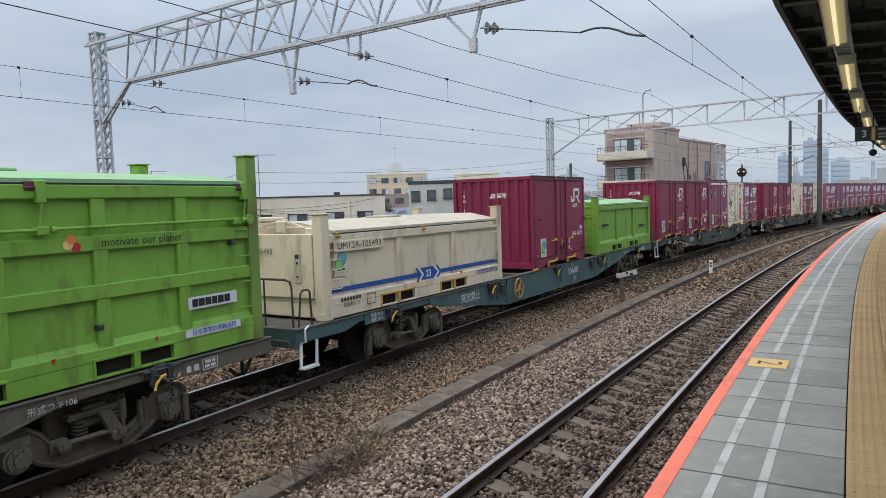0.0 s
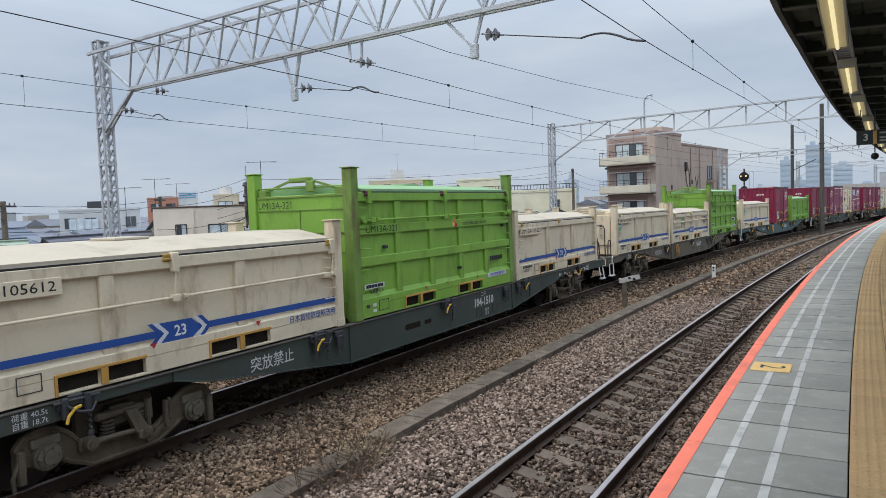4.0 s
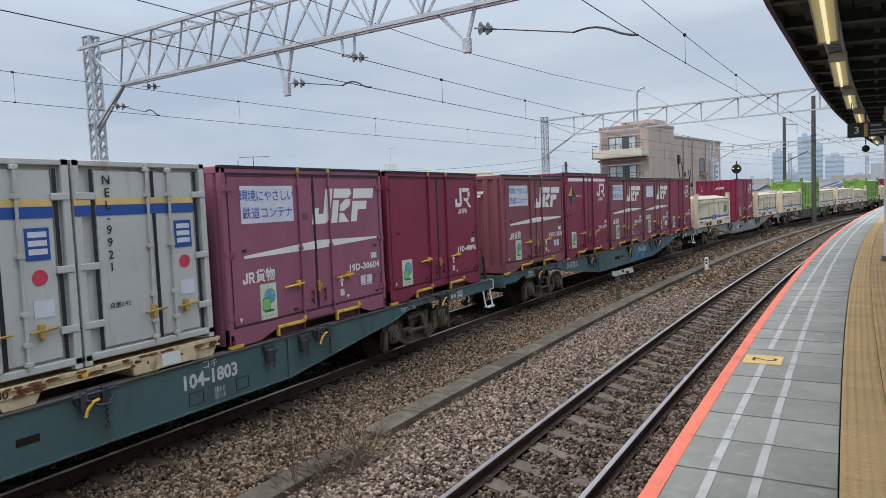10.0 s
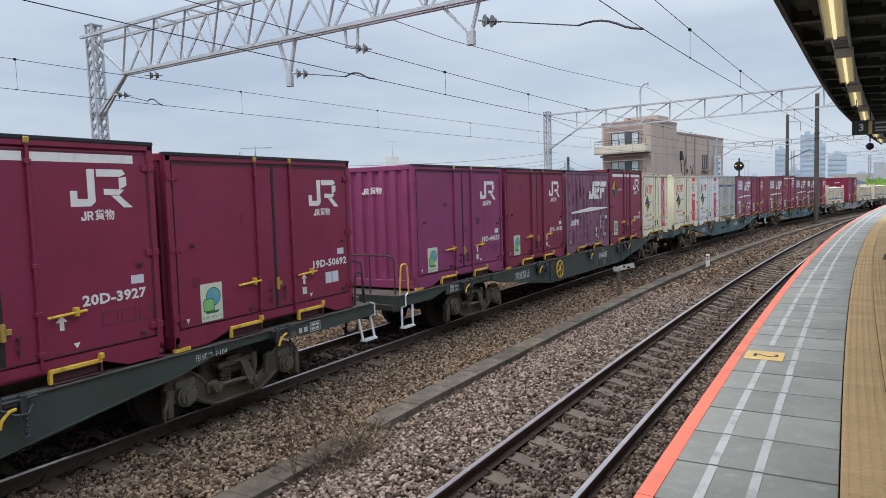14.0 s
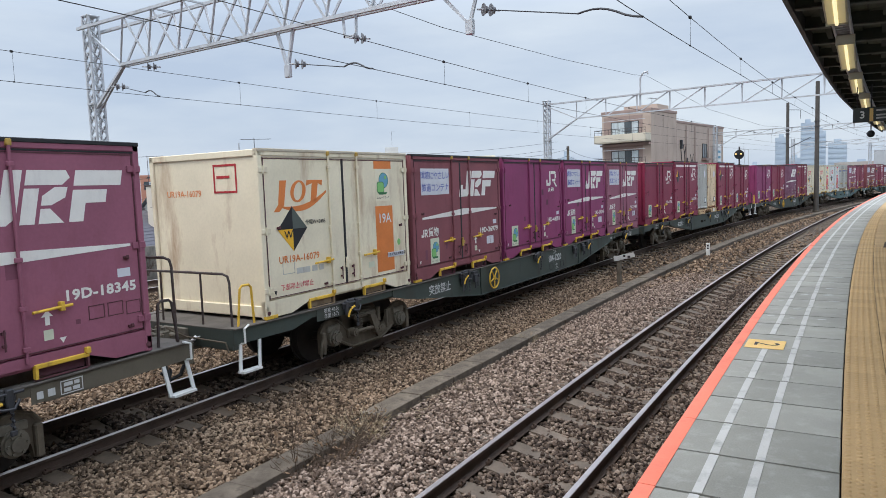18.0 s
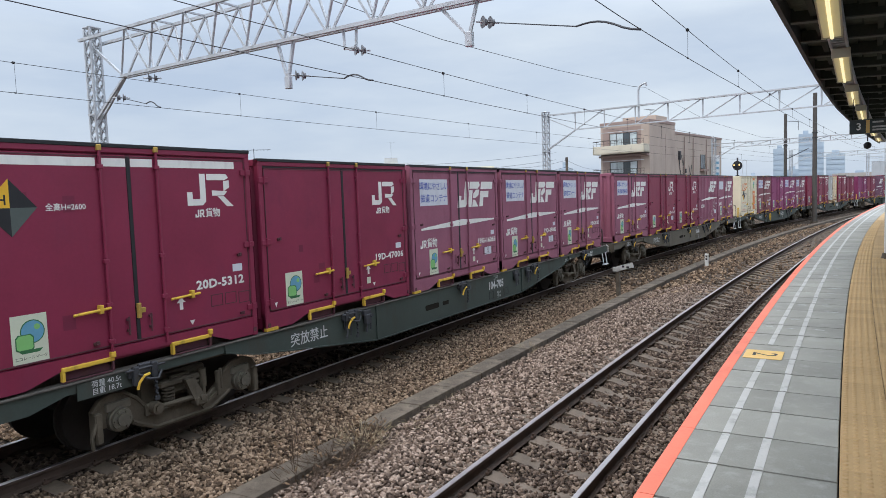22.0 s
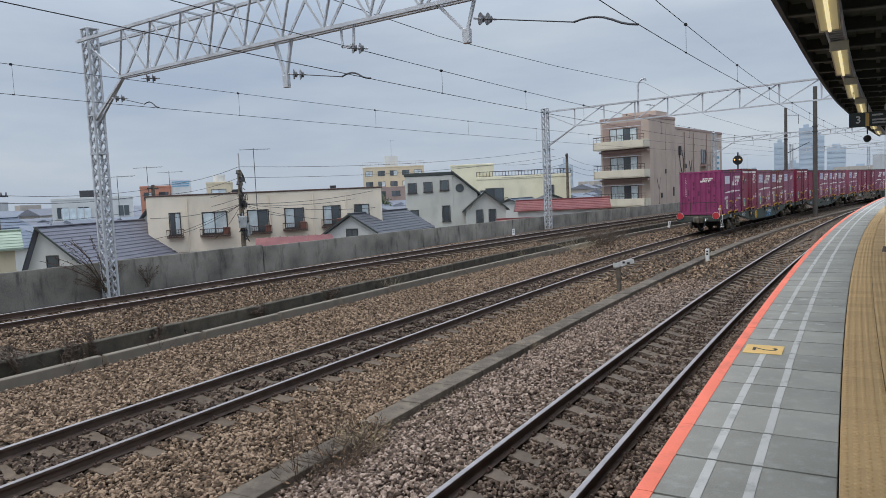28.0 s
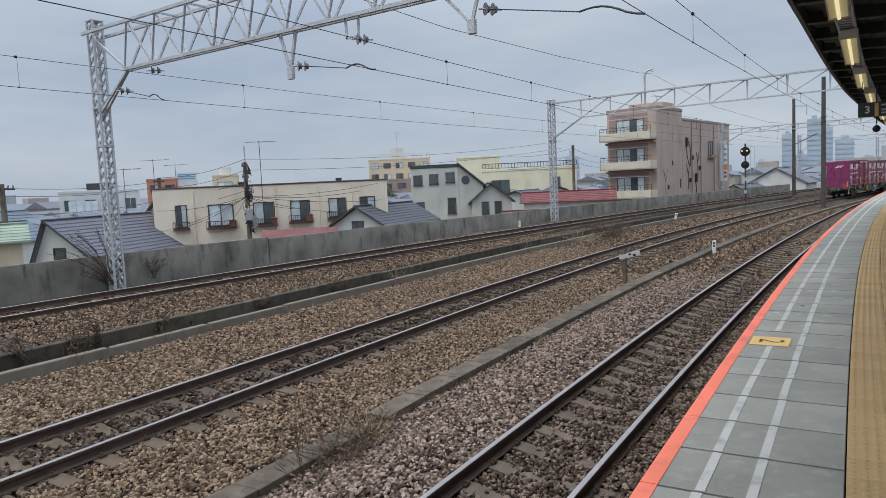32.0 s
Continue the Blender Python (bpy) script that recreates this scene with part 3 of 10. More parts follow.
# ---- cable trough between tracks 1 and 2: lids in a row, broken by a gap near the camera ----
trough = empty("cable_trough", Matrix.Identity(4), "low concrete cable trough with square lids, part covered by ballast", "cable trough", kind="structure")
lid = shared("trough_lid", LIDC, lambda: Geo().box(-0.4975, 0.4975, -0.19, 0.19, -0.36, 0.0, 0.008))
rs = random.Random(4)
s = 1.0
while s < 90:
    low = -0.02 if 4.0 < s < 6.5 else 0.0
    m = along(2, s + (0.60 if s < 6.5 else 0.0), -2.88 - (0.03 if s < 6.5 else 0.0) + rs.uniform(-0.006, 0.006) + 0.012 * (s > 30) * (s - 30) / 10, -0.145 + low + rs.uniform(-0.006, 0.006)) @ Matrix.Rotation(rs.uniform(-0.006, 0.006), 4, "Z") @ Matrix.Rotation(rs.uniform(-0.006, 0.006), 4, "Y")
    if not 6.9 < s < 7.1:
        part("trough_lid", lid, None, trough, at=m)
    s += 1.0
# ---- drain between tracks 2 and 3: a low kerb and a taller, darker retaining kerb ----
drain = empty("drain_kerb", Matrix.Identity(4), "double concrete drain kerb, the far side taller, dark and mossy", "kerb", kind="structure")
near_k = shared("kerb_block", CONCRETE, lambda: Geo().box(-1.235, 1.235, -0.09, 0.09, -0.36, 0.0, 0.015))
far_k = shared("retaining_block", KERB_DARK, lambda: Geo().box(-1.235, 1.235, -0.10, 0.10, -0.5, 0.0, 0.015))
for i in range(34):
    s = 0 + i * 2.48
    part("kerb_block", near_k, None, drain, at=along(2, s, 4.80 + rs.uniform(-0.015, 0.015), -0.07 + rs.uniform(-0.012, 0.012)))
    part("retaining_block", far_k, None, drain, at=along(2, s, 5.42 + rs.uniform(-0.015, 0.015), 0.13 + rs.uniform(-0.012, 0.012)))

# ---- concrete parapet wall beyond track 3 ----
parapet = empty("wall_parapet", Matrix.Identity(4), "long grey weathered concrete parapet wall in cast panels", "wall", kind="structure")
PW = 4.95
for i in range(11):
    s0 = -12.4 + i * 10.8
    up = float(np.interp(s0 + 5.4, (5, 12, 30), (0.17, 0.12, 0.0)))
    g = sweep(Geo(), 3, s0 + 0.015, s0 + 10.785, 1.795, [(PW, -1.6), (PW, 0.60 + up), (PW + 0.02, 0.63 + up), (PW + 0.18, 0.63 + up), (PW + 0.2, 0.60 + up), (PW + 0.2, -5.3)])
    part("wall_panel", g, WALL_C, parapet)
part("wall_core", sweep(Geo(), 3, -18, 100, 2.0, [(PW + 0.03, -1.6), (PW + 0.03, 0.58), (PW + 0.17, 0.58), (PW + 0.17, -5.3)]), CONCRETE_D, parapet)

# ---- platform ----
plat = empty("platform", Matrix.Identity(4), "curved station platform paved with grey slabs and an orange edge", "platform", kind="structure")
part("platform_base", sweep(Geo(), 1, -20, 110, 1.0, [(0.93, -1.7), (0.93, -0.075), (-7.0, -0.075), (-7.0, -1.7)], PZ, 0, True), CONCRETE_D, plat, "dark concrete platform wall")
part("paving_bed", sweep(Geo(), 1, -20, 110, 1.0, [(0.955, -0.075), (0.955, -0.035), (-0.62, -0.035), (-0.62, -0.075)], PZ, 0, True), JOINT, plat)
part("asphalt", sweep(Geo(), 1, -20, 110, 1.0, [(-0.63, -0.075), (-0.63, -0.002), (-7.0, -0.002), (-7.0, -0.075)], PZ, 0, True), ASPHALT, plat, "dark asphalt platform surface")
rs = random.Random(9)
for i in range(190):
    s0 = -7.05 + i * 0.6 - 0.02
    if s0 > 85:
        break
    h = rs.uniform(-0.002, 0.002)
    q = 0.3
    prof = [(0.975, -0.06), (0.975, -0.004), (0.97, 0.0), (0.009, 0.0), (0.005, -0.004), (0.005, -0.06)]
    g = sweep(Geo(), 1, s0 + 0.010, s0 + 0.590, 0.58, prof, PZ + h, 0, True)
    part("slab", g, PLAT, plat)
    if i % 2 == 0:
        part("edge_band", sweep(Geo(), 1, s0 + 0.002, s0 + 1.198, 0.598, [(0.982, -0.05), (0.982, 0.002), (0.978, 0.0045), (0.885, 0.0045), (0.885, -0.01)], PZ + h, 0, True), ORANGE, plat, "orange painted platform edge" if i == 0 else "")


def line_paint(d, w, breaks):
    """A painted line on the slabs with worn breaks at the joints."""
    r = random.Random(int(d * 100))
    part("line_mark", sweep(Geo(), 1, 27.74, 70, 1.0, [(d + w / 2, 0.0012), (d + w / 2, 0.0045), (d - w / 2, 0.0045), (d - w / 2, 0.0012)], PZ, 0, True), WHITEPAINT, plat)
    for i in range(58):
        s0 = -7.07 + i * 0.6
        if s0 > 70 or any(a < s0 + 0.3 < b for a, b in breaks):
            continue
        e = r.uniform(-0.004, 0.004)
        part("line_mark", sweep(Geo(), 1, s0 + 0.012, s0 + 0.586, 0.574, [(d + w / 2 + e, 0.0012), (d + w / 2 + e, 0.0045), (d - w / 2 + e, 0.0045), (d - w / 2 + e, 0.0012)], PZ, 0, True), WHITEPAINT, plat)


line_paint(0.672, 0.052, [(7.05, 7.75)])
line_paint(0.415, 0.052, [])


def plate_with_two():
    ob = empty("door_mark", Matrix.Translation(edge(7.43, 0.685, PZ + 0.004)) @ Matrix.Rotation(turn(1, 7.43), 4, "Z"), "yellow door position plate with a black number two", "platform sign")
    part("plate", Geo().box(-0.19, 0.19, -0.175, 0.175, 0, 0.004, 0.0015), PLATE_Y, ob)
    part("number", text_mesh("2", 0.33, BLACKP, 0.0), None, ob, "black number 2", Matrix.Translation((0.0, 0.0, 0.0055)) @ Matrix.Rotation(radians(180), 4, "Z"))


plate_with_two()
SCUFF = mat("grey_paint_scuff", (0.40, 0.41, 0.40), 0.85, 0, 0.2, 8, 90, 0.1, ((0.26, 0.27, 0.265), 1.0, 12))
rs = random.Random(21)
for i in range(26):
    cs = 8.4 + 1.2 * rs.randrange(0, 13) * 0.5 + rs.uniform(-0.08, 0.08)
    cd, wide = rs.choice(((0.17, 0.10), (0.25, 0.07), (0.53, 0.07), (0.555, 0.05), (0.78, 0.05)))
    ring = []
    for k in range(13):
        a, r = k * 2 * math.pi / 13, rs.uniform(0.55, 1.0)
        p = edge(cs + math.sin(a) * r * 0.035, cd + math.cos(a) * r * wide, 0)
        ring.append((p.x, p.y))
    part("paint_scuff", Geo().prism(ring, PZ + 0.0020, PZ + 0.0028, "xy"), SCUFF, plat)

# tactile paving: tiles 0.3 m square with domes, two tiles wide, the inner half barred
dome_tile = Geo().box(-0.1485, 0.1485, -0.1485, 0.1485, -0.03, 0.001, 0.003)
for i in range(5):
    for j in range(5):
        cx, cy = -0.12 + 0.06 * i, -0.12 + 0.06 * j
        dome_tile.tube((cx, cy, 0.001), (cx, cy, 0.0075), 0.0205, 8, 0.012)
bar_tile = Geo().box(-0.1485, 0.1485, -0.1485, 0.1485, -0.03, 0.001, 0.003)
for j in range(4):
    bar_tile.box(-0.135, 0.135, -0.118 + 0.075 * j, -0.095 + 0.075 * j, 0.0, 0.006, 0.003)
dome_me, bar_me = dome_tile.mesh("tactile_tile", TACTILE), bar_tile.mesh("tactile_tile", TACTILE)
for i in range(128):
    s = -2.8 + i * 0.3
    part("tactile_tile", dome_me, None, plat, at=Matrix.Translation(edge(s, -0.152, PZ + 0.001)) @ Matrix.Rotation(turn(1, s), 4, "Z"))
    part("tactile_tile", dome_me if i < 70 else bar_me, None, plat, at=Matrix.Translation(edge(s, -0.454, PZ + 0.001)) @ Matrix.Rotation(turn(1, s), 4, "Z"))
g = sweep(Geo(), 1, 35.55, 85, 1.0, [(-0.004, -0.01), (-0.004, 0.002), (-0.6, 0.002), (-0.6, -0.01)], PZ, 0, True)
part("tactile_band", g, TACTILE, plat, "ochre tactile strip")

# ---- canopy over the platform ----
canopy = empty("canopy", Matrix.Identity(4), "dark station canopy with boarded underside and steel beams", "canopy", kind="structure")
CZ = 4.60


def lean(s):
    """How far the straighter canopy stands off the platform's curve."""
    return float(np.interp(s, (-20, 7, 9, 12.8, 16, 19.5, 36), (0.03, 0.0, -0.03, -0.09, -0.17, -0.25, -0.5)))




def lean_roof(s):
    return float(np.interp(s, (-20, 7.3, 8.5, 10.5, 14, 18, 21.6, 36), (0.05, 0.03, -0.006, -0.036, -0.082, -0.147, -0.249, -0.62)))



part("roof_sheet", sweep(Geo(), 1, -20, 36, 1.0, [(0.50, 0.14), (-3.2, 0.02), (-6.8, 0.14), (-6.8, 0.20), (-3.2, 0.08), (0.50, 0.20)], CZ, 0, lean_roof), ROOFDARK, canopy)
part("fascia", sweep(Geo(), 1, -20, 36, 1.0, [(0.505, -0.02), (0.56, 0.0), (0.57, 0.20), (0.505, 0.22)], CZ, 0, lean_roof), ROOFEDGE, canopy, "weathered brown-grey fascia")
for i in range(38):
    s = -8 + i * 1.15
    part("rafter", sweep(Geo(), 1, s - 0.04, s + 0.04, 0.08, [(0.49, 0.0), (0.49, 0.13), (-3.2, 0.01), (-3.2, -0.16)], CZ, 0, lean_roof), ROOFDARK, canopy)
    part("rafter_flange", sweep(Geo(), 1, s - 0.055, s + 0.055, 0.11, [(0.49, -0.012), (0.49, 0.0), (-3.2, -0.16), (-3.2, -0.172)], CZ, 0, lean_roof), ROOFBEAM, canopy)
boards = Geo()
for i in range(30):
    s = -8 + i * 1.15
    for k in range(14):
        d = 0.40 - 0.19 * k - 0.03 * ((i * 7 + k * 3) % 3)
        z = 0.14 - 0.0324 * (0.50 - d) - 0.012 * ((i * 5 + k * 4) % 3)
        sweep(boards, 1, s + 0.06, s + 1.09, 1.03, [(d + 0.085, z + 0.001), (d + 0.085, z - 0.014), (d - 0.085, z - 0.02), (d - 0.085, z - 0.005)], CZ, 0, lean_roof)
part("roof_boards", boards, ROOFBOARD, canopy, "uneven dark roof boards", kind="stuff")
for d in (0.28, -0.30, -0.62, -0.95, -1.5, -2.2):
    part("purlin", sweep(Geo(), 1, -10, 35, 1.0, [(d - 0.03, 0.03), (d + 0.03, 0.03), (d + 0.03, 0.125), (d - 0.03, 0.125)], CZ, 0, lean_roof), ROOFDARK, canopy)
for d in (0.03, 0.19):
    part("tray_rail", sweep(Geo(), 1, -6, 33, 1.0, [(d + 0.022, -0.11), (d, -0.11), (d, -0.03), (d + 0.022, -0.03)], CZ, 0, lean), GALV, canopy, "grey side rail of the cable tray")
g = Geo()
for i in range(260):
    s = -6 + i * 0.15
    a, b = edge(s, 0.05 + lean(s), CZ - 0.085), edge(s, 0.195 + lean(s), CZ - 0.085)
    g.beam(a, b, 0.035, 0.025)
part("tray_rung", g, GALV, canopy, "rungs of the cable tray", kind="stuff")
part("tray_cable", sweep(Geo(), 1, -6, 33, 1.0, [(0.16, -0.07), (0.07, -0.07), (0.07, -0.035), (0.16, -0.035)], CZ, 0, lean), HOSEBLACK, canopy, "black cables lying in the tray")
for i in range(9):
    s0 = -0.30 + i * 3.6
    m = Matrix.Translation(edge(s0, 0.12 + lean(s0), CZ - 0.11)) @ Matrix.Rotation(turn(1, s0), 4, "Z")
    lamp = empty("platform_lamp", m, "cream fluorescent tube lamp fixed under the dark canopy", "lamp", "lamps under the canopy")
    part("housing", Geo().prism([(-0.05, 0.0), (0.05, 0.0), (0.094, -0.075), (0.094, -0.095), (-0.094, -0.095), (-0.094, -0.075)], -1.15, 1.15, "yz"), LAMPBODY, lamp)
    part("end_cap", Geo().box(-1.17, -1.15, -0.098, 0.098, -0.11, 0.0, 0.004), LAMPBODY, lamp)
    part("end_cap", Geo().box(1.15, 1.17, -0.098, 0.098, -0.11, 0.0, 0.004), LAMPBODY, lamp)
    part("tube", Geo().tube((-1.1, 0, -0.112), (1.1, 0, -0.112), 0.017, 10), GLOW, lamp, "lit yellowish fluorescent tube")
    # reflector has a weak glow of its own for the tube's light
    part("reflector", Geo().box(-1.13, 1.13, -0.078, 0.078, -0.1, -0.094, 0.002), glow_mat("lamp_reflector", (0.60, 0.52, 0.27), 0.20) if i == 0 else bpy.data.materials["lamp_reflector"], lamp)

# hanging platform sign
sign = empty("platform_sign", Matrix.Translation((14.0, -0.60, 3.88)) @ Matrix.Rotation(radians(-3), 4, "Z"), "dark hanging platform sign with number three and a yellow stripe", "sign")
SIGNDARK = mat("sign_dark_green", (0.045, 0.055, 0.055), 0.5, 0, 0.1, 3, 60, 0)
part("board", Geo().box(-0.05, 0.05, -0.62, 0.36, -0.115, 0.125, 0.01), SIGNDARK, sign)
part("stripe", Geo().box(-0.054, -0.05, 0.06, 0.115, -0.11, 0.11), PLATE_Y, sign, "yellow line colour stripe")
FACE = Matrix.Rotation(radians(-90), 4, "Z") @ Matrix.Rotation(radians(90), 4, "X")
part("number", text_mesh("3", 0.17, WHITE, 0.02), None, sign, "white number 3", Matrix.Translation((-0.054, 0.22, 0)) @ FACE)
for z, w in ((0.07, 0.16), (-0.01, 0.26), (-0.06, 0.2)):
    part("writing_bar", Geo().box(-0.0535, -0.05, 0.02 - w, 0.02, z - 0.014, z + 0.014), WHITEPAINT, sign)
for y in (-0.5, 0.3):
    part("hanger", Geo().tube((0, y, 0.12), (0, y, 0.72), 0.007), BLACKP, sign)


def column(s, d):
    c = empty("platform_column", Matrix.Translation(edge(s, d, PZ)), "pale grey steel canopy column on a round foot", "column", "canopy columns")
    part("shaft", Geo().tube((0, 0, 0), (0, 0, 3.40), 0.088, 20), WHITE, c)
    part("foot", Geo().tube((0, 0, 0), (0, 0, 0.12), 0.15, 20, 0.12), CONCRETE_D, c)
    part("collar", Geo().tube((0, 0, 3.1), (0, 0, 3.2), 0.11, 20), GALV, c)


for s in (-5, 17.95, 29.5):
    column(s, -0.62 if s == 17.95 else -0.66)

# ---- overhead line portals ----


def lattice_pole(name, x, y, top, yaw, w, base=-0.6, label="tall galvanised lattice steel pole of the overhead line portal"):
    ob = empty(name, Matrix.Translation((x, y, base)) @ Matrix.Rotation(yaw, 4, "Z"), label, "pole", "overhead line portals")
    H = top - base
    for sx in (-1, 1):
        for sy in (-1, 1):
            part("corner_angle", Geo().box(sx * w / 2 - 0.035, sx * w / 2 + 0.035, sy * w / 2 - 0.035, sy * w / 2 + 0.035, 0, H - 0.25, 0.008), GALV, ob)
    n = int(H / (w * 1.05))
    for face in range(4):
        g = Geo()
        for i in range(n):
            z0, z1 = 0.1 + i * (H - 0.4) / n, 0.1 + (i + 1) * (H - 0.4) / n
            for a, b in ((-1, 1), (1, -1)):
                if face < 2:
                    sy = -1 if face == 0 else 1
                    g.beam((a * w / 2, sy * w / 2, z0), (b * w / 2, sy * w / 2, z1), 0.012, 0.05, (0, sy, 0))
                else:
                    sx = -1 if face == 2 else 1
                    g.beam((sx * w / 2, a * w / 2, z0), (sx * w / 2, b * w / 2, z1), 0.05, 0.012, (0, 1, 0))
        part("lacing", g, GALV, ob, kind="stuff")
    part("cap", Geo().box(-w / 2 - 0.045, w / 2 + 0.045, -w / 2 - 0.045, w / 2 + 0.045, H - 0.25, H - 0.21, 0.006).add([(-w / 2 + .04, -w / 2 + .04, H - .21), (w / 2 - .04, -w / 2 + .04, H - .21), (w / 2 - .04, w / 2 - .04, H - .21), (-w / 2 + .04, w / 2 - .04, H - .21), (0, 0, H - 0.14)],
                                                                [(3, 2, 1, 0), (0, 1, 4), (1, 2, 4), (2, 3, 4), (3, 0, 4)]), GALV, ob)
    for z in (H * 0.55, H * 0.68):
        part("band", Geo().box(-w / 2 - .045, w / 2 + .045, -w / 2 - .045, w / 2 + .045, z, z + 0.06), GALV, ob)
    return ob


def box_truss(name, x, y, yaw, length, lo, hi, w, bays, label, single=False):
    """A beam that runs from the pole towards -y in its own frame."""
    ob = empty(name, Matrix.Translation((x, y, 0)) @ Matrix.Rotation(yaw, 4, "Z"), label, "portal beam", "overhead line portals")
    r = 0.05 if not single else 0.04
    sides = (-w / 2, w / 2)
    start = 1.7 if not single else 2.31
    for sx in sides:
        part("top_chord", Geo().beam((sx, 0.16, hi), (sx, -length, hi), 0.09, 0.09), GALV, ob)
        if not single:
            part("bottom_chord", Geo().beam((sx * 0.25, -start, lo), (sx * 0.25, -length, lo), 0.09, 0.09), GALV, ob)
    if single:
        part("bottom_chord", Geo().beam((0, -start, lo), (0, -length, lo), 0.08, 0.08), GALV, ob)
    step = (length - start) / bays
    for sx in sides:
        bx = sx * 0.25 if not single else 0
        for i in range(bays if single else 0):
            y0, y1 = -start - i * step, -start - (i + 1) * step
            part("vertical_bar", Geo().beam((sx, y0 + 0.05 * (1 if sx > 0 else -1), hi), (bx, y0, lo), 0.045, 0.045), GALV, ob)
            if sx > 0:
                part("diagonal_bar", Geo().beam((bx, y0 - 0.06, lo), (sx, y1 + 0.06, hi), 0.06, 0.06), GALV, ob)
        for i in range(0 if single else bays):
            y0, y1 = -start - i * step, -start - (i + 1) * step
            part("lattice_bar", Geo().beam((bx, y0, lo), (sx, (y0 + y1) / 2, hi), 0.055, 0.055), GALV, ob)
            part("lattice_bar", Geo().beam((sx, (y0 + y1) / 2, hi), (bx, y1, lo), 0.055, 0.055), GALV, ob)
    for i in range(bays):
        y0 = -start - (i + 0.5) * step
        part("cross_bar", Geo().beam((sides[0], y0, hi), (sides[1], y0, hi), 0.05, 0.05), GALV, ob)
    part("end_strut", Geo().beam((0, 0.2, hi - 0.05), (0, -start, lo), 0.07, 0.07), GALV, ob)
    part("knee_brace", Geo().beam((0.12, 0.25, lo - 1.45), (0.02, -start - 0.05, lo), 0.07, 0.07), GALV, ob)
    part("knee_brace", Geo().beam((-0.12, -0.15, lo - 1.25), (-0.02, -start - 0.05, lo), 0.07, 0.07), GALV, ob)
    return ob


P1, P2 = Vector((14.94, 21.7, 0)), Vector((46.8, 17.75, 0))
lattice_pole("portal_pole", P1.x, P1.y, 9.20, -0.077, 0.34)
box_truss("portal_beam", P1.x, P1.y, -0.077, 28.5, 7.17, 8.52, 0.75, 18, "galvanised steel truss beam spanning the tracks, carrying insulators")
lattice_pole("portal_pole", P2.x, P2.y, 8.85, -0.15, 0.36)
box_truss("portal_beam", P2.x, P2.y, -0.15, 26.0, 7.22, 8.38, 0.12, 11, "slender galvanised truss beam spanning the tracks", True)
# ---- overhead wires, insulators and arms ----


def insulator(p, axis, label="ribbed grey-brown porcelain insulator on the portal"):
    ob = empty("insulator", Matrix.Translation(p) @ Vector(axis).to_track_quat("X", "Z").to_matrix().to_4x4(), label, "insulator", "insulators of the overhead line")
    for i in range(2):
        part("shed", Geo().disc((-0.085 + i * 0.17, 0, 0), (1, 0, 0), 0.135, 0.03, 16, 0.11).disc((-0.04 + i * 0.17, 0, 0), (1, 0, 0), 0.075, 0.06, 12), PORCELAIN, ob)
    part("pin", Geo().tube((-0.25, 0, 0), (0.28, 0, 0), 0.022, 8), GALV, ob)
    return ob


IN1, IN2, IN3, IN4, IN4B = (13.77, 6.53, 6.65), (14.05, 10.13, 6.58), (14.2, 12.18, 6.22), (14.7, 18.55, 6.94), (14.83, 20.29, 6.52)
for p in (IN1, IN2, IN3, IN4, IN4B):
    insulator(p, (0.75, -0.65, 0.0))


def bracket(pts, tip, label):
    ob = empty("hanger_bracket", Matrix.Translation(tip), label, "bracket", "insulators of the overhead line")
    tip = Vector(tip)
    for p in pts:
        part("arm", Geo().beam((0, 0, 0), Vector(p) - tip, 0.09, 0.06), GALV, ob)
    part("foot", Geo().box(-0.06, 0.06, -0.09, 0.09, -0.22, 0.1, 0.01), GALV, ob)
    return ob


bracket([(14.27, 12.95, 7.2), (14.25, 12.35, 7.2)], (14.24, 12.6, 6.15), "steel vee bracket hanging from the portal beam")
bracket([(13.85, 7.75, 7.2), (13.85, 6.65, 7.6)], (13.8, 6.98, 6.42), "steel vee bracket hanging from the portal beam")
ub = empty("hanger_bracket", Matrix.Translation((14.07, 10.4, 7.2)), "steel U-shaped hanger under the portal beam", "bracket", "insulators of the overhead line")
part("frame", Geo().beam((0, 0.2, 0), (0, 0.17, -0.55), 0.05, 0.05).beam((0, -0.2, 0), (0, -0.17, -0.55), 0.05, 0.05).beam((0, 0.19, -0.53), (0, -0.19, -0.53), 0.05, 0.05), GALV, ub)


def wire(name, pts, r, label):
    ob = empty(name, Matrix.Translation(pts[0]), label, "wire", "overhead wires")
    p0 = Vector(pts[0])
    part("strand", Geo().chain([tuple(Vector(p) - p0) for p in pts], r, 6), WIRE, ob)
    return ob


def overhead(tr, contact, messenger, d, s0, s1, drop0, drop_step, shift=None):
    ss = np.arange(s0, s1, 2.4)
    lat = shift or (lambda s: d)
    wire("contact_wire", [on(tr, s, lat(s), contact(s)) for s in ss], 0.007, "dark contact wire above the track")
    wire("messenger_wire", [on(tr, s, lat(s), messenger(s)) for s in ss], 0.007, "dark messenger wire above the contact wire")
    s = drop0
    while s < min(s1, 80):
        a, b = on(tr, s, lat(s), contact(s)), on(tr, s, lat(s), messenger(s))
        ob = empty("dropper", Matrix.Translation(a), "thin dropper wire with a clamp between the overhead wires", "dropper", "droppers of the overhead line")
        part("strand", Geo().tube((0.02, 0, 0), Vector(b - a) + Vector((0.02, 0, 0)), 0.004, 5), WIRE, ob)
        part("clamp", Geo().disc(b - a, (1, 0, 0), 0.032, 0.05, 8), BLACKP, ob)
        part("clamp", Geo().disc((0, 0, 0), (1, 0, 0), 0.016, 0.05, 8), BLACKP, ob)
        s += drop_step


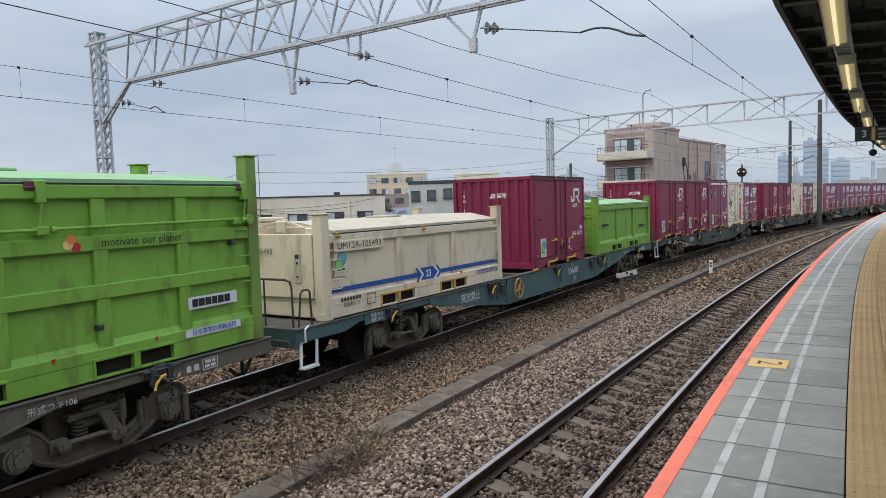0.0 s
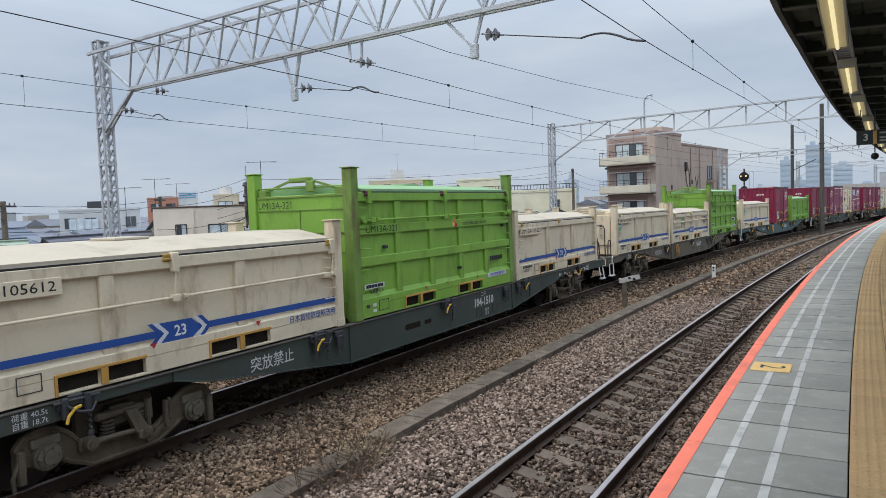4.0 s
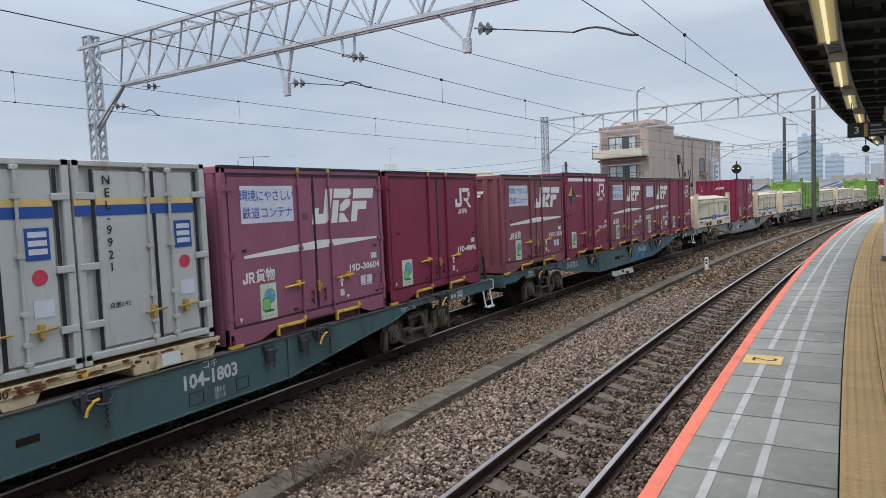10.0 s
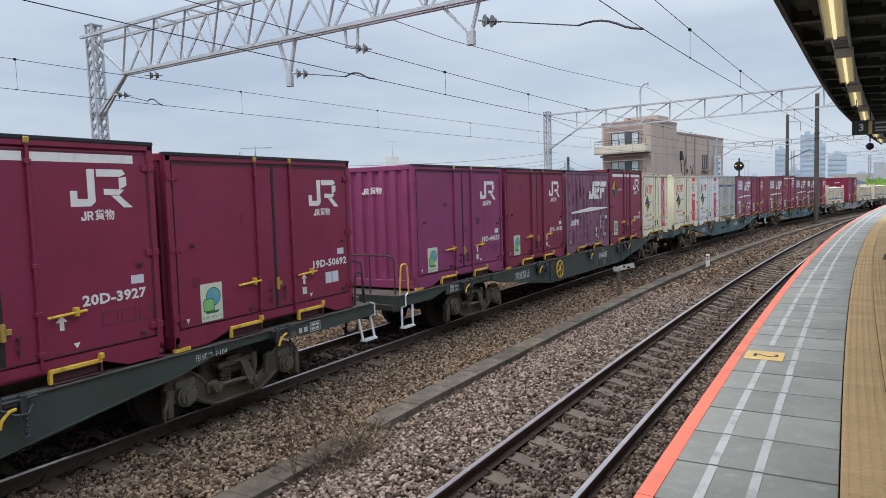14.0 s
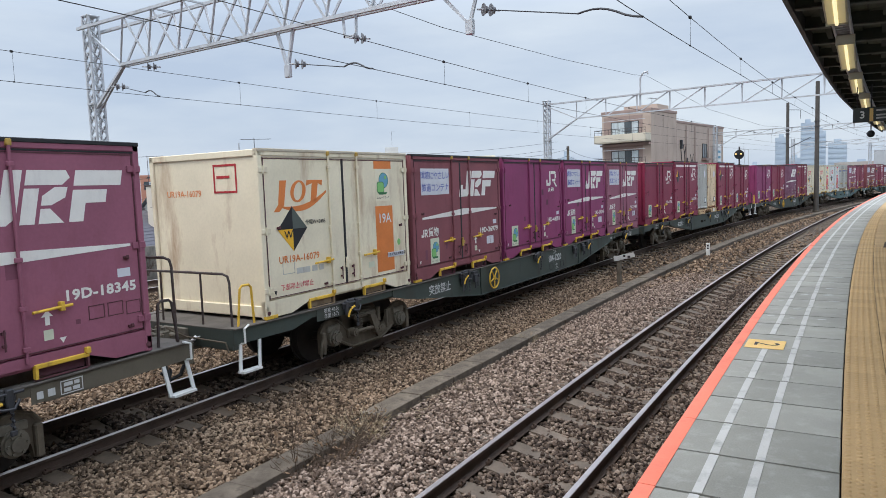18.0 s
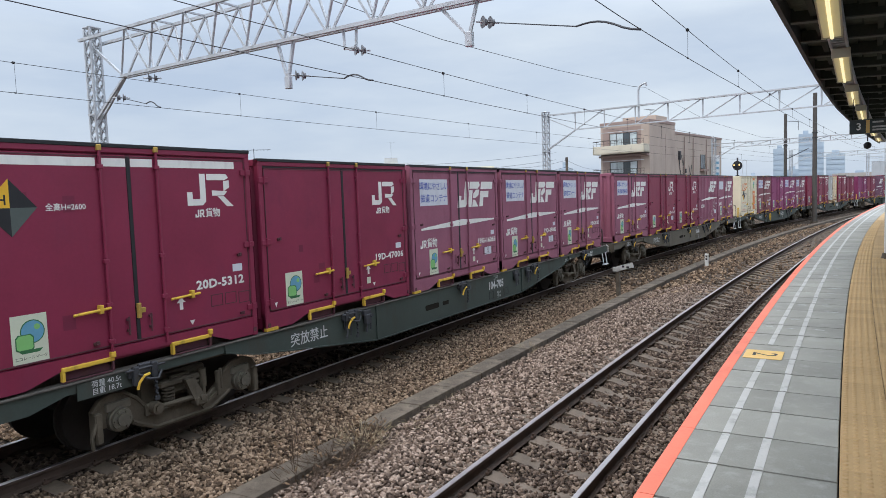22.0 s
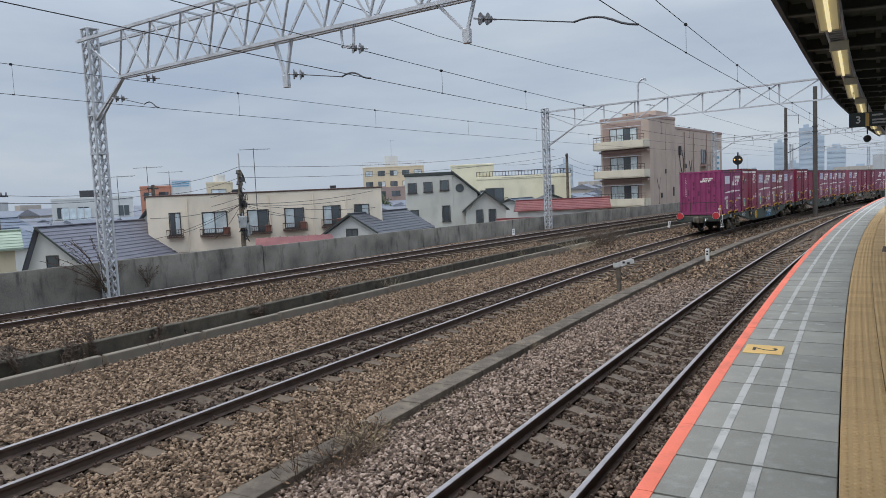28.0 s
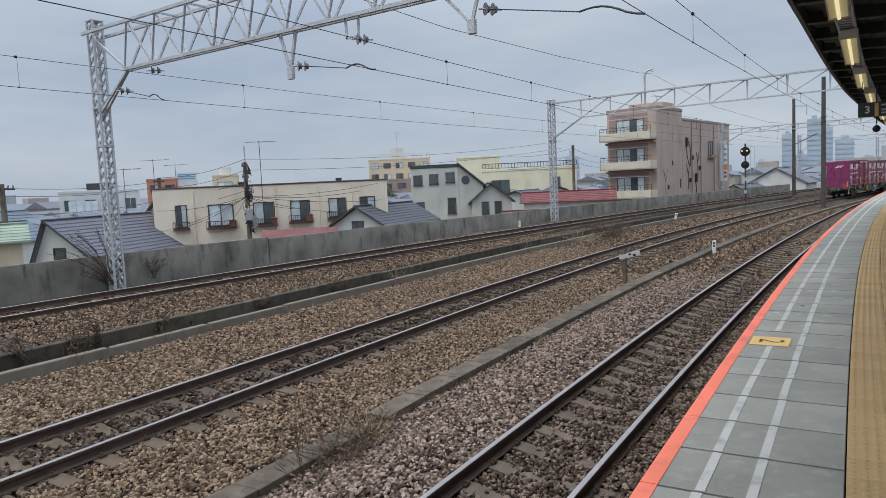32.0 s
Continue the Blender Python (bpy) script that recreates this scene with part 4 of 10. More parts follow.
overhead(2, lambda s: 5.39, lambda s: 5.93, 0.0, -14, 110, 14.75, 4.8)
overhead(3, lambda s: 5.50 - 0.003 * s, lambda s: 6.26 - 0.006 * s, 0.0, -10, 90, 2.2, 6.6)
overhead(1, lambda s: float(np.interp(s, (-20, 8.8, 10.9, 14, 20, 31, 60), (5.25, 5.36, 5.40, 5.46, 5.58, 5.66, 5.66))), lambda s: float(np.interp(s, (-20, 8, 14, 26, 60), (5.92, 5.98, 6.0, 5.99, 6.0))), 0.0, -14, 100, 14.2, 5.8)
wire("feeder_wire", [on(2, 2, 2.6, 8.0), on(2, 15, 2.6, 7.90), on(2, 19, 2.6, 7.87), on(2, 28, 2.6, 8.16), on(2, 37, 2.5, 8.5), Vector((45.6, 10.5, 9.45))], 0.009, "dark feeder wire running to the hooked pipe")
wire("feeder_wire", [Vector((45.6, 10.5, 9.45)), Vector((55, 8.2, 7.9)), Vector((66, 5.4, 7.1)), Vector((86, 0.5, 7.5))], 0.009, "dark feeder wire sagging towards the distance")
hook = empty("feeder_hook", Matrix.Translation((45.85, 11.0, 7.6)), "dark hooked feeder pipe on the portal beam", "pipe")
part("pipe", Geo().chain([(0, 0, 0), (0, 0, 1.75), (-0.02, -0.08, 1.98), (-0.03, -0.25, 2.12), (-0.04, -0.5, 2.16), (-0.04, -0.52, 2.0)], 0.065, 8), GALV, hook)


def steady_arm(a, b, rise):
    """A straight pull-off rod with an arched end piece that holds the contact wire."""
    a, b = Vector(a), Vector(b)
    ob = empty("steady_arm", Matrix.Translation(a), "dark pull-off arm between insulator and contact wire", "arm", "pull-off arms")
    d = b - a
    mid = d * 0.66
    part("rod", Geo().tube((0, 0, 0), mid, 0.011, 6), WIRE, ob)
    pts = [mid + (d - mid) * t + Vector((0, 0, rise * math.sin(math.pi * min(1, t * 1.25)))) for t in np.linspace(0, 1, 9)]
    part("arch", Geo().chain(pts, 0.018, 8), DARKSTEEL, ob)


steady_arm(IN1, on(1, 10.9, 0, 5.40), 0.10)
steady_arm(IN3, on(2, 11.9, 0, 5.40), 0.10)
steady_arm(IN4B, on(3, 12.6, 0, 5.48), 0.10)


def far_mast(x, y, top, r, label, arm):
    ob = empty("line_mast", Matrix.Translation((x, y, -0.4)), label, "mast", "line masts")
    part("shaft", Geo().tube((0, 0, 0), (0, 0, top + 0.4), r, 14, r * 0.8), MASTC, ob)
    part("foot", Geo().tube((0, 0, 0), (0, 0, 0.3), r * 1.5, 14), CONCRETE_D, ob)
    if arm:
        part("arm", Geo().beam((0, 0, top - 0.4), (0.3, -1.3, top - 0.5), 0.06, 0.06), DARKSTEEL, ob)
        part("arm_hook", Geo().beam((0.3, -1.3, top - 0.5), (0.3, -1.3, top - 1.5), 0.05, 0.05), DARKSTEEL, ob)
        part("brace", Geo().beam((0, 0, top - 4.8), (0.4, -2.4, top - 3.6), 0.08, 0.08), DARKSTEEL, ob)
    for z in (top - 2.8, top - 3.2):
        part("band", Geo().tube((0, 0, z), (0, 0, z + 0.08), r * 1.15, 14), DARKSTEEL, ob)


far_mast(63.8, 1.27, 10.2, 0.19, "tall round concrete line mast beside the track", False)
far_mast(89.3, 4.75, 11.0, 0.20, "tall dark line mast with a bracket arm", True)
lattice_pole("portal_pole", 87.0, 12.2, 8.9, -0.2, 0.4)
box_truss("portal_beam", 87.0, 12.2, -0.2, 30.0, 7.45, 7.95, 0.12, 14, "slender far truss beam over the tracks", True)
for x, y, yaw in ((128, 6.0, -0.28), (160, -6.0, -0.36)):
    lattice_pole("portal_pole", x, y, 8.8, yaw, 0.4)
    box_truss("portal_beam", x, y, yaw, 32.0, 7.2, 7.8, 0.12, 12, "slender far truss beam over the tracks", True)

# ---- trackside things ----
SIG_L = glow_mat("signal_lamp", (1.0, 0.62, 0.22), 0.5)
signal = empty("railway_signal", Matrix.Translation((71.5, 7.9, -0.25)), "colour-light railway signal with a round black head on a post", "signal")
part("post", Geo().tube((0, 0, 0), (0, 0, 5.9), 0.075, 10), DARKSTEEL, signal)
for z in (5.15, 3.9):
    hd = part("head", Geo().disc((0, 0, 0), (1, 0, 0), 0.44 if z > 5 else 0.36, 0.08, 24), BLACKP, signal, "round black signal head", Matrix.Translation((-0.15, 0, z)))
    for y in (-0.2, 0.05, 0.25) if z > 5 else (-0.12, 0.12):
        part("hood", Geo().tube((-0.28, y, 0.05), (0, y, 0.05), 0.09, 10), BLACKP, hd)
        if z > 5 and y != 0.05:
            part("lens", Geo().disc((-0.29, y, 0.05), (1, 0, 0), 0.075, 0.01, 12), SIG_L, hd, "lit amber lens")
part("ladder", Geo().beam((0.05, -0.45, 0.8), (0.05, -0.45, 5.6), 0.03, 0.03).beam((0.05, -0.8, 3.2), (0.05, -0.8, 5.6), 0.03, 0.03).beam((0, 0, 3.2), (0.05, -0.8, 3.2), 0.04, 0.04).beam((0, 0, 5.6), (0.05, -0.8, 5.6), 0.04, 0.04), GALV, signal)
for i, z in enumerate((0.6, 1.2, 1.8, 2.4)):
    part("junction_box", Geo().box(-0.12, 0.12, -0.1, 0.1, z, z + 0.3, 0.01), GALV, signal) if i in (1, 3) else None

gp = empty("gradient_post", Matrix.Translation((20.3, 5.55, -0.32)) @ Matrix.Rotation(radians(-8), 4, "Z"), "grey gradient post with two white tilted boards", "trackside sign")
part("post", Geo().box(-0.055, 0.055, -0.055, 0.055, 0, 0.98, 0.008), CONCRETE_D, gp)
part("board", Geo().box(-0.02, 0.0, -0.5, 0.0, -0.07, 0.07, 0.006), WHITEPAINT, gp, "white tilted board", Matrix.Translation((-0.06, -0.02, 0.95)) @ Matrix.Rotation(radians(-14), 4, "X"))
part("board", Geo().box(-0.02, 0.0, -0.06, 0.12, -0.07, 0.07, 0.006), WHITEPAINT, gp, "white short board", Matrix.Translation((-0.062, 0.02, 0.93)))
for i, w in enumerate((0.12, 0.1)):
    part("writing_bar", Geo().box(-0.089, -0.083, -0.38 + i * 0.15, -0.38 + i * 0.15 + w * 0.7, 0.97 + i * 0.02, 1.03 + i * 0.02), BLACKP, gp)


def marker(x, y, h, w, lean, label, z=-0.3):
    ob = empty("marker_post", Matrix.Translation((x, y, z)) @ Matrix.Rotation(lean, 4, "X"), label, "marker post", "white trackside markers")
    part("post", Geo().box(-w / 2, w / 2, -w / 2, w / 2, 0, h, 0.015), WHITE, ob)
    part("writing_bar", Geo().box(-w / 2 - 0.003, -w / 2, -w * 0.25, w * 0.25, h * 0.55, h * 0.68), BLACKP, ob)
    part("writing_bar", Geo().box(-w / 2 - 0.003, -w / 2, -w * 0.25, w * 0.25, h * 0.75, h * 0.88), BLACKP, ob)


marker(29.6, 4.45, 0.55, 0.14, 0.0, "short white concrete marker post in the ballast")
marker(49.0, 9.85, 0.42, 0.16, 0.15, "short white marker post leaning in the ballast", -0.05)
marker(39.5, 17.3, 0.55, 0.13, 0.0, "short white marker post by the wall", 0.05)
marker(84.5, 0.5, 1.35, 0.3, 0.12, "white leaning marker post beyond the mast")
marker(89.0, -0.9, 0.6, 0.12, 0.0, "small dark-lettered marker post")

gird = empty("girder_bridge", Matrix.Identity(4), "dark green riveted plate girder beside the far track", "bridge girder", kind="structure")
GIRDER = mat("girder_green", (0.055, 0.075, 0.06), 0.7, 0.1, 0.2, 1, 30, 0.1)
part("web", sweep(Geo(), 2, 92, 132, 2.0, [(-2.2, -0.3), (-2.2, 1.05), (-2.25, 1.05), (-2.25, -0.3)]), GIRDER, gird)
part("top_plate", sweep(Geo(), 2, 92, 132, 2.0, [(-2.05, 1.05), (-2.05, 1.1), (-2.4, 1.1), (-2.4, 1.05)]), GIRDER, gird)
for i in range(20):
    part("stiffener", Geo().box(-0.03, 0.03, -0.12, 0.0, -0.3, 1.05), GIRDER, gird, at=along(2, 92.5 + 2 * i, -2.25))

# ---- weeds ----


def weed(name, p, n, h, spread, material, label, seed, r=0.004, twigs=3, leaves=0):
    """A dry plant of thin bent stems with side twigs and curled dead leaves."""
    rs = random.Random(seed)
    ob = empty(name, Matrix.Translation(p), label, "weed", "dry weeds")
    g = Geo()
    for i in range(n):
        a, l = rs.uniform(0, 6.283), h * rs.uniform(0.45, 1.0)
        base = Vector((math.cos(a), math.sin(a), 0)) * rs.uniform(0, spread * 0.4)
        tip = base + Vector((math.cos(a) * spread * rs.uniform(0.1, 0.9), math.sin(a) * spread * rs.uniform(0.1, 0.9), l))
        mid = (base + tip) / 2 + Vector((rs.uniform(-1, 1), rs.uniform(-1, 1), 0)) * spread * 0.15
        g.chain([base, mid, tip], r * 0.75, 5)
        for k in range(twigs):
            q = base.lerp(tip, rs.uniform(0.2, 0.95))
            g.tube(q, q + Vector((rs.uniform(-1, 1), rs.uniform(-1, 1), rs.uniform(0.1, 1.0))) * h * 0.16, r * 0.5, 4, r * 0.25)
    part("dry_growth", g, material, ob, kind="stuff")
    if leaves:
        g = Geo()
        for i in range(leaves):
            a, q, l = rs.uniform(0, 6.283), spread * math.sqrt(rs.random()) * 0.8, rs.uniform(0.018, 0.045)
            c = Vector((math.cos(a) * q, math.sin(a) * q, h * rs.uniform(0.05, 0.9)))
            u = Vector((rs.uniform(-1, 1), rs.uniform(-1, 1), rs.uniform(-0.8, 0.8))).normalized()
            v = u.cross(Vector((rs.uniform(-1, 1), rs.uniform(-1, 1), 1))).normalized() * l * 0.5
            w = u.cross(v).normalized() * l * 0.2
            g.add([c - u * l, c + v + w, c + u * l, c - v + w, c - w], [(0, 4, 1), (1, 4, 2), (2, 4, 3), (3, 4, 0)])
        part("dead_leaf", g, DEADLEAF if material == DRY else STRAW, ob, "curled dead leaves", kind="stuff")
    return ob


for s, d, n, h, spread, m, label, seed, r, tw, lv in (
        (6.55, -3.22, 60, 0.30, 0.55, DRY, "tangled brown dry weed beside the cable trough", 1, 0.0045, 7, 40),
        (6.95, -3.15, 60, 0.34, 0.45, STRAW, "straw-coloured dry tuft in a gap of the cable trough", 2, 0.004, 4, 90),
        (7.15, -3.05, 34, 0.36, 0.35, DRY, "withered leafy weed in a gap of the cable trough", 3, 0.004, 5, 120),
        (6.15, -3.25, 36, 0.28, 0.55, DRY, "tangled brown dry weed beside the cable trough", 51, 0.0045, 7, 30),
        (5.75, -3.22, 26, 0.26, 0.5, DRY, "low brown dry weed beside the cable trough", 52, 0.0045, 6, 20),
        (6.3, -3.1, 3, 0.75, 0.4, DRY, "tall leafless weed stems by the cable trough", 54, 0.006, 14, 16),
        (5.75, -3.1, 3, 0.85, 0.35, DRY, "tall leafless weed stems by the cable trough", 55, 0.006, 14, 16),
        (12.6, -3.05, 30, 0.22, 0.2, STRAW, "pale straw tuft beside the cable trough", 4, 0.003, 2, 0)):
    weed("dry_weed", on(2, s, d, -0.28), n, h, spread, m, label, seed, r, tw, lv)
for i in range(5):
    weed("dry_weed", on(2, 7.6 + 0.5 * i, -3.17, -0.26), 30, 0.10, 0.7, STRAW if i % 2 else DRY, "flattened dry grass along the cable trough", 60 + i, 0.0028, 1)
weed("dry_weed", on(3, 34.6, -4.2, -0.5), 120, 0.95, 1.5, DRY, "dense brown dry bush beside the drain", 5, 0.008, 6)
weed("dry_weed", on(3, 31.5, -4.2, -0.5), 50, 0.55, 1.3, STRAW, "low dry grass beside the drain", 6, 0.006, 3)
for i, s in enumerate((1.0, 3.0, 5.0, 14.0, 17.5, 20, 24, 27)):
    weed("dry_weed", on(2, s + 5, 4.95, -0.3), 22, 0.5, 0.55, DRY if i % 3 else STRAW, "dry weeds growing in the drain", 10 + i, 0.004, 4)


def vine(x, y, z, reach, height, stems, seed, label):
    """Arching thin stems with short side shoots and small dry leaves."""
    rs = random.Random(seed)
    ob = empty("vine", Matrix.Translation((x, y, z)), label, "vine", "vines at the wall")
    g, lv = Geo(), Geo()

    def leaf(p):
        u = Vector((rs.uniform(-1, 1), rs.uniform(-1, 1), rs.uniform(-1, 1))).normalized()
        v = u.orthogonal().normalized()
        k = rs.uniform(0.018, 0.04)
        lv.add([p, p + u * k + v * k * 0.55, p + u * k * 2, p + u * k - v * k * 0.55], [(0, 1, 2, 3)])

    for i in range(stems):
        f = rs.uniform(0.35, 1.0)
        end = Vector((reach * f * rs.uniform(0.55, 1.0), rs.uniform(-0.2, 0.25), height * (1.15 - 0.5 * f) * rs.uniform(0.6, 1.0)))
        mid = Vector((end.x * 0.35, end.y * 0.4, end.z * 0.72))
        pts = [mid * (2 * t * (1 - t)) + end * t * t + Vector((rs.uniform(-1, 1), rs.uniform(-1, 1), 0)) * 0.03 for t in np.linspace(0, 1, 8)]
        pts[0] = Vector((rs.uniform(-0.12, 0.12), rs.uniform(-0.08, 0.08), 0))
        g.chain(pts, 0.009, 5)
        for k in range(10):
            j = rs.randint(1, 6)
            p = pts[j].lerp(pts[j + 1], rs.random())
            q = p + Vector((rs.uniform(-1, 1), rs.uniform(-1, 1), rs.uniform(-0.2, 1))) * rs.uniform(0.06, 0.20)
            g.tube(p, q, 0.003, 4, 0.002)
            for _ in range(3):
                leaf(p.lerp(q, rs.uniform(0.2, 1.0)))
    part("stem", g, DRY, ob, kind="stuff")
    part("leaves", lv, VINELEAF, ob, "small dark dry leaves", kind="stuff")


vine(P1.x - 0.1, P1.y + 0.10, 0.05, -2.2, 2.4, 13, 31, "dark leafy vine arching against the parapet wall")
vine(P1.x - 0.2, P1.y + 0.25, 0.05, -1.3, 0.8, 8, 32, "low dark vine at the foot of the parapet wall")
vine(P1.x + 0.1, P1.y + 0.20, 0.05, 0.7, 1.7, 6, 33, "thin dark vine climbing beside the lattice pole")
vine(P1.x + 1.6, P1.y + 0.15, 0.05, 0.7, 0.95, 4, 34, "small bare vine against the parapet wall")
vine(P1.x + 1.6, P1.y + 0.15, 0.05, -0.5, 0.9, 4, 35, "small bare vine against the parapet wall")

for i, (q, hh) in enumerate(((7.3, 0.75), (8.1, 0.6), (8.8, 0.9), (10.2, 0.6), (13.5, 0.45), (16.2, 0.5))):
    p = on(2, q, 5.22, -0.2)
    vine(p.x, p.y, p.z, 0.55 if i % 2 else -0.5, hh, 7, 40 + i, "dark dry creeper growing in the drain kerb")

ball = empty("hanging_bell", Matrix.Translation((16.0, -0.585, 3.65)), "small black round loudspeaker hanging under the canopy", "loudspeaker")
rings = [[(math.cos(q) * r, math.sin(q) * r, z) for q in np.linspace(0, 2 * math.pi, 17)[:-1]] for r, z in [(max(0.006, 0.07 * math.sin(math.pi * i / 8)), -0.07 * math.cos(math.pi * i / 8)) for i in range(9)]]
part("body", Geo().add([p for r in rings for p in r], [(i * 16 + k, i * 16 + (k + 1) % 16, (i + 1) * 16 + (k + 1) % 16, (i + 1) * 16 + k) for i in range(8) for k in range(16)] + [tuple(range(15, -1, -1)), tuple(range(128, 144))]), BLACKP, ball)
part("stem", Geo().tube((0, 0, 0.08), (0, 0, 0.95), 0.012, 6), DARKSTEEL, ball)
# ---- the freight train ----
MAROON = mat("container_maroon", (0.220, 0.020, 0.054), 0.55, 0, 0.14, 1.2, 30, 0.05, ((0.15, 0.026, 0.06), 0.45, 2.0))
MAROON_B = mat("container_maroon_bright", (0.222, 0.020, 0.054), 0.5, 0, 0.12, 1.2, 30, 0.05, ((0.19, 0.03, 0.07), 0.4, 2.0))
MAUVE = mat("container_faded_mauve", (0.28, 0.094, 0.140), 0.7, 0, 0.16, 1.0, 25, 0.06, ((0.20, 0.065, 0.085), 0.65, 1.8))
BROWNM = mat("container_brown_mauve", (0.225, 0.072, 0.085), 0.72, 0, 0.16, 1.0, 25, 0.06, ((0.14, 0.055, 0.06), 0.65, 1.8))
VIOLET = mat("container_violet", (0.245, 0.040, 0.122), 0.62, 0, 0.15, 1.1, 25, 0.06, ((0.155, 0.03, 0.075), 0.6, 2.2))
DULLV = mat("container_dull_violet", (0.225, 0.10, 0.15), 0.72, 0, 0.16, 1.0, 25, 0.06, ((0.21, 0.06, 0.10), 0.6, 1.8))
STAINED = mat("stained_cream_frame", (0.30, 0.22, 0.14), 0.8, 0, 0.25, 3, 40, 0.1, ((0.10, 0.055, 0.03), 0.8, 5))
RUSTEDGE = mat("rust_brown_frame", (0.10, 0.035, 0.045), 0.75, 0, 0.25, 3, 40, 0.1, ((0.12, 0.055, 0.03), 0.6, 5))
CREAMR = mat("container_cream_rusting", (0.74, 0.66, 0.49), 0.65, 0, 0.12, 1.0, 25, 0.06, ((0.34, 0.19, 0.10), 1.0, 1.7), streak=0.25)
CREAM = mat("container_cream", (0.76, 0.70, 0.53), 0.6, 0, 0.08, 1.0, 25, 0.05, ((0.42, 0.33, 0.20), 0.6, 1.8))
PALEW = mat("container_white", (0.70, 0.71, 0.69), 0.55, 0, 0.06, 1.0, 25, 0.04, ((0.45, 0.42, 0.36), 0.45, 1.8))
GREYC = mat("container_grey", (0.48, 0.475, 0.44), 0.65, 0, 0.1, 1.0, 25, 0.05, ((0.24, 0.15, 0.09), 0.75, 4.0), streak=0.14)
RUSTCREAM = mat("container_rusty_cream", (0.74, 0.60, 0.41), 0.7, 0, 0.12, 1.0, 25, 0.06, ((0.30, 0.115, 0.04), 1.0, 7.0), streak=0.13)
RUSTSTEEL = mat("flaking_rusty_cream_steel", (0.58, 0.41, 0.23), 0.85, 0, 0.35, 4, 40, 0.25, ((0.16, 0.055, 0.025), 1.0, 9.0), streak=0.6)
RUSTSPOT = mat("flaked_rust", (0.17, 0.062, 0.028), 0.9, 0, 0.4, 8, 60, 0.2)
RACKC = mat("weathered_cream_rack", (0.58, 0.46, 0.28), 0.8, 0, 0.25, 3, 40, 0.15, ((0.20, 0.09, 0.045), 1.0, 9.0), streak=0.5)
UMW = mat("bulk_container_cream", (0.68, 0.58, 0.42), 0.55, 0, 0.10, 0.9, 25, 0.05, ((0.28, 0.19, 0.115), 0.85, 2.6))
UMTOP = mat("bulk_lid_pale", (0.48, 0.42, 0.325), 0.7, 0, 0.12, 1.0, 20, 0.08, ((0.30, 0.26, 0.2), 0.7, 1.8))
GREEN = mat("bulk_container_green", (0.21, 0.39, 0.055), 0.55, 0, 0.12, 0.9, 25, 0.05, ((0.115, 0.20, 0.035), 0.7, 2.5))
GREENPOST = mat("scraped_green_post", (0.16, 0.26, 0.055), 0.75, 0, 0.2, 2, 40, 0.1, ((0.13, 0.075, 0.045), 1.0, 3.0))
GREEND = mat("bulk_container_green_worn", (0.175, 0.35, 0.045), 0.6, 0, 0.14, 0.9, 25, 0.05, ((0.10, 0.075, 0.03), 0.75, 3.2))
GREENTOP = mat("green_lid_sheet", (0.235, 0.40, 0.20), 0.65, 0, 0.1, 0.9, 20, 0.05, ((0.2, 0.42, 0.14), 0.5, 1.3))
W_GREY = mat("wagon_dark_grey_green", (0.054, 0.068, 0.058), 0.6, 0.1, 0.18, 1.0, 35, 0.08, ((0.07, 0.05, 0.038), 0.7, 1.6))
W_BROWN = mat("wagon_brown_grey", (0.125, 0.108, 0.08), 0.65, 0.1, 0.18, 1.0, 35, 0.08, ((0.07, 0.052, 0.038), 0.7, 1.6))
W_TEAL = mat("wagon_teal_grey", (0.072, 0.128, 0.128), 0.6, 0.1, 0.16, 1.0, 35, 0.08, ((0.06, 0.05, 0.042), 0.65, 1.6))
W_LIGHT = mat("wagon_pale_grey", (0.23, 0.235, 0.23), 0.55, 0.1, 0.15, 1.0, 35, 0.08, ((0.11, 0.09, 0.07), 0.65, 1.6))
BOGIE = mat("bogie_grime", (0.108, 0.087, 0.062), 0.8, 0.1, 0.3, 4, 40, 0.2, ((0.055, 0.042, 0.032), 0.8, 4))
WHEEL = mat("wheel_grime", (0.032, 0.027, 0.024), 0.75, 0.2, 0.25, 6, 40, 0.15)
HUB = mat("axle_box_steel", (0.16, 0.142, 0.112), 0.6, 0.4, 0.25, 6, 40, 0.1)
DECK = mat("wagon_deck_plate", (0.105, 0.092, 0.08), 0.85, 0, 0.3, 3, 40, 0.2, ((0.05, 0.04, 0.035), 0.7, 3))
RAILRUST = mat("handrail_dark_rust", (0.06, 0.045, 0.042), 0.7, 0.1, 0.25, 5, 40, 0.1, ((0.12, 0.06, 0.035), 0.6, 6))
HOSE = mat("brake_hose_rubber", (0.02, 0.02, 0.022), 0.7, 0, 0.2, 6, 40, 0.05)
# near-black stands for the shade inside fork pockets and sill slots
HOLESHADE = mat("fork_pocket_dirt", (0.022, 0.018, 0.014), 0.95, 0, 0.3, 6, 40, 0.1, spec=0.1)
BLOSSOM = mat("blossom_pale_pink", (0.72, 0.50, 0.52), 0.6, 0, 0.06, 3, 40, 0)
PATCH = mat("touch_up_maroon", (0.165, 0.017, 0.045), 0.6, 0, 0.15, 3, 40, 0)
PATCH_M = mat("touch_up_dull_mauve", (0.17, 0.055, 0.085), 0.65, 0, 0.2, 3, 40, 0)
PLUM = mat("touch_up_plum", (0.105, 0.022, 0.052), 0.6, 0, 0.15, 3, 40, 0)
LOGOW = mat("logo_white", (0.76, 0.73, 0.68), 0.6, 0, 0.06, 3, 40, 0, ((0.45, 0.38, 0.38), 0.4, 5))
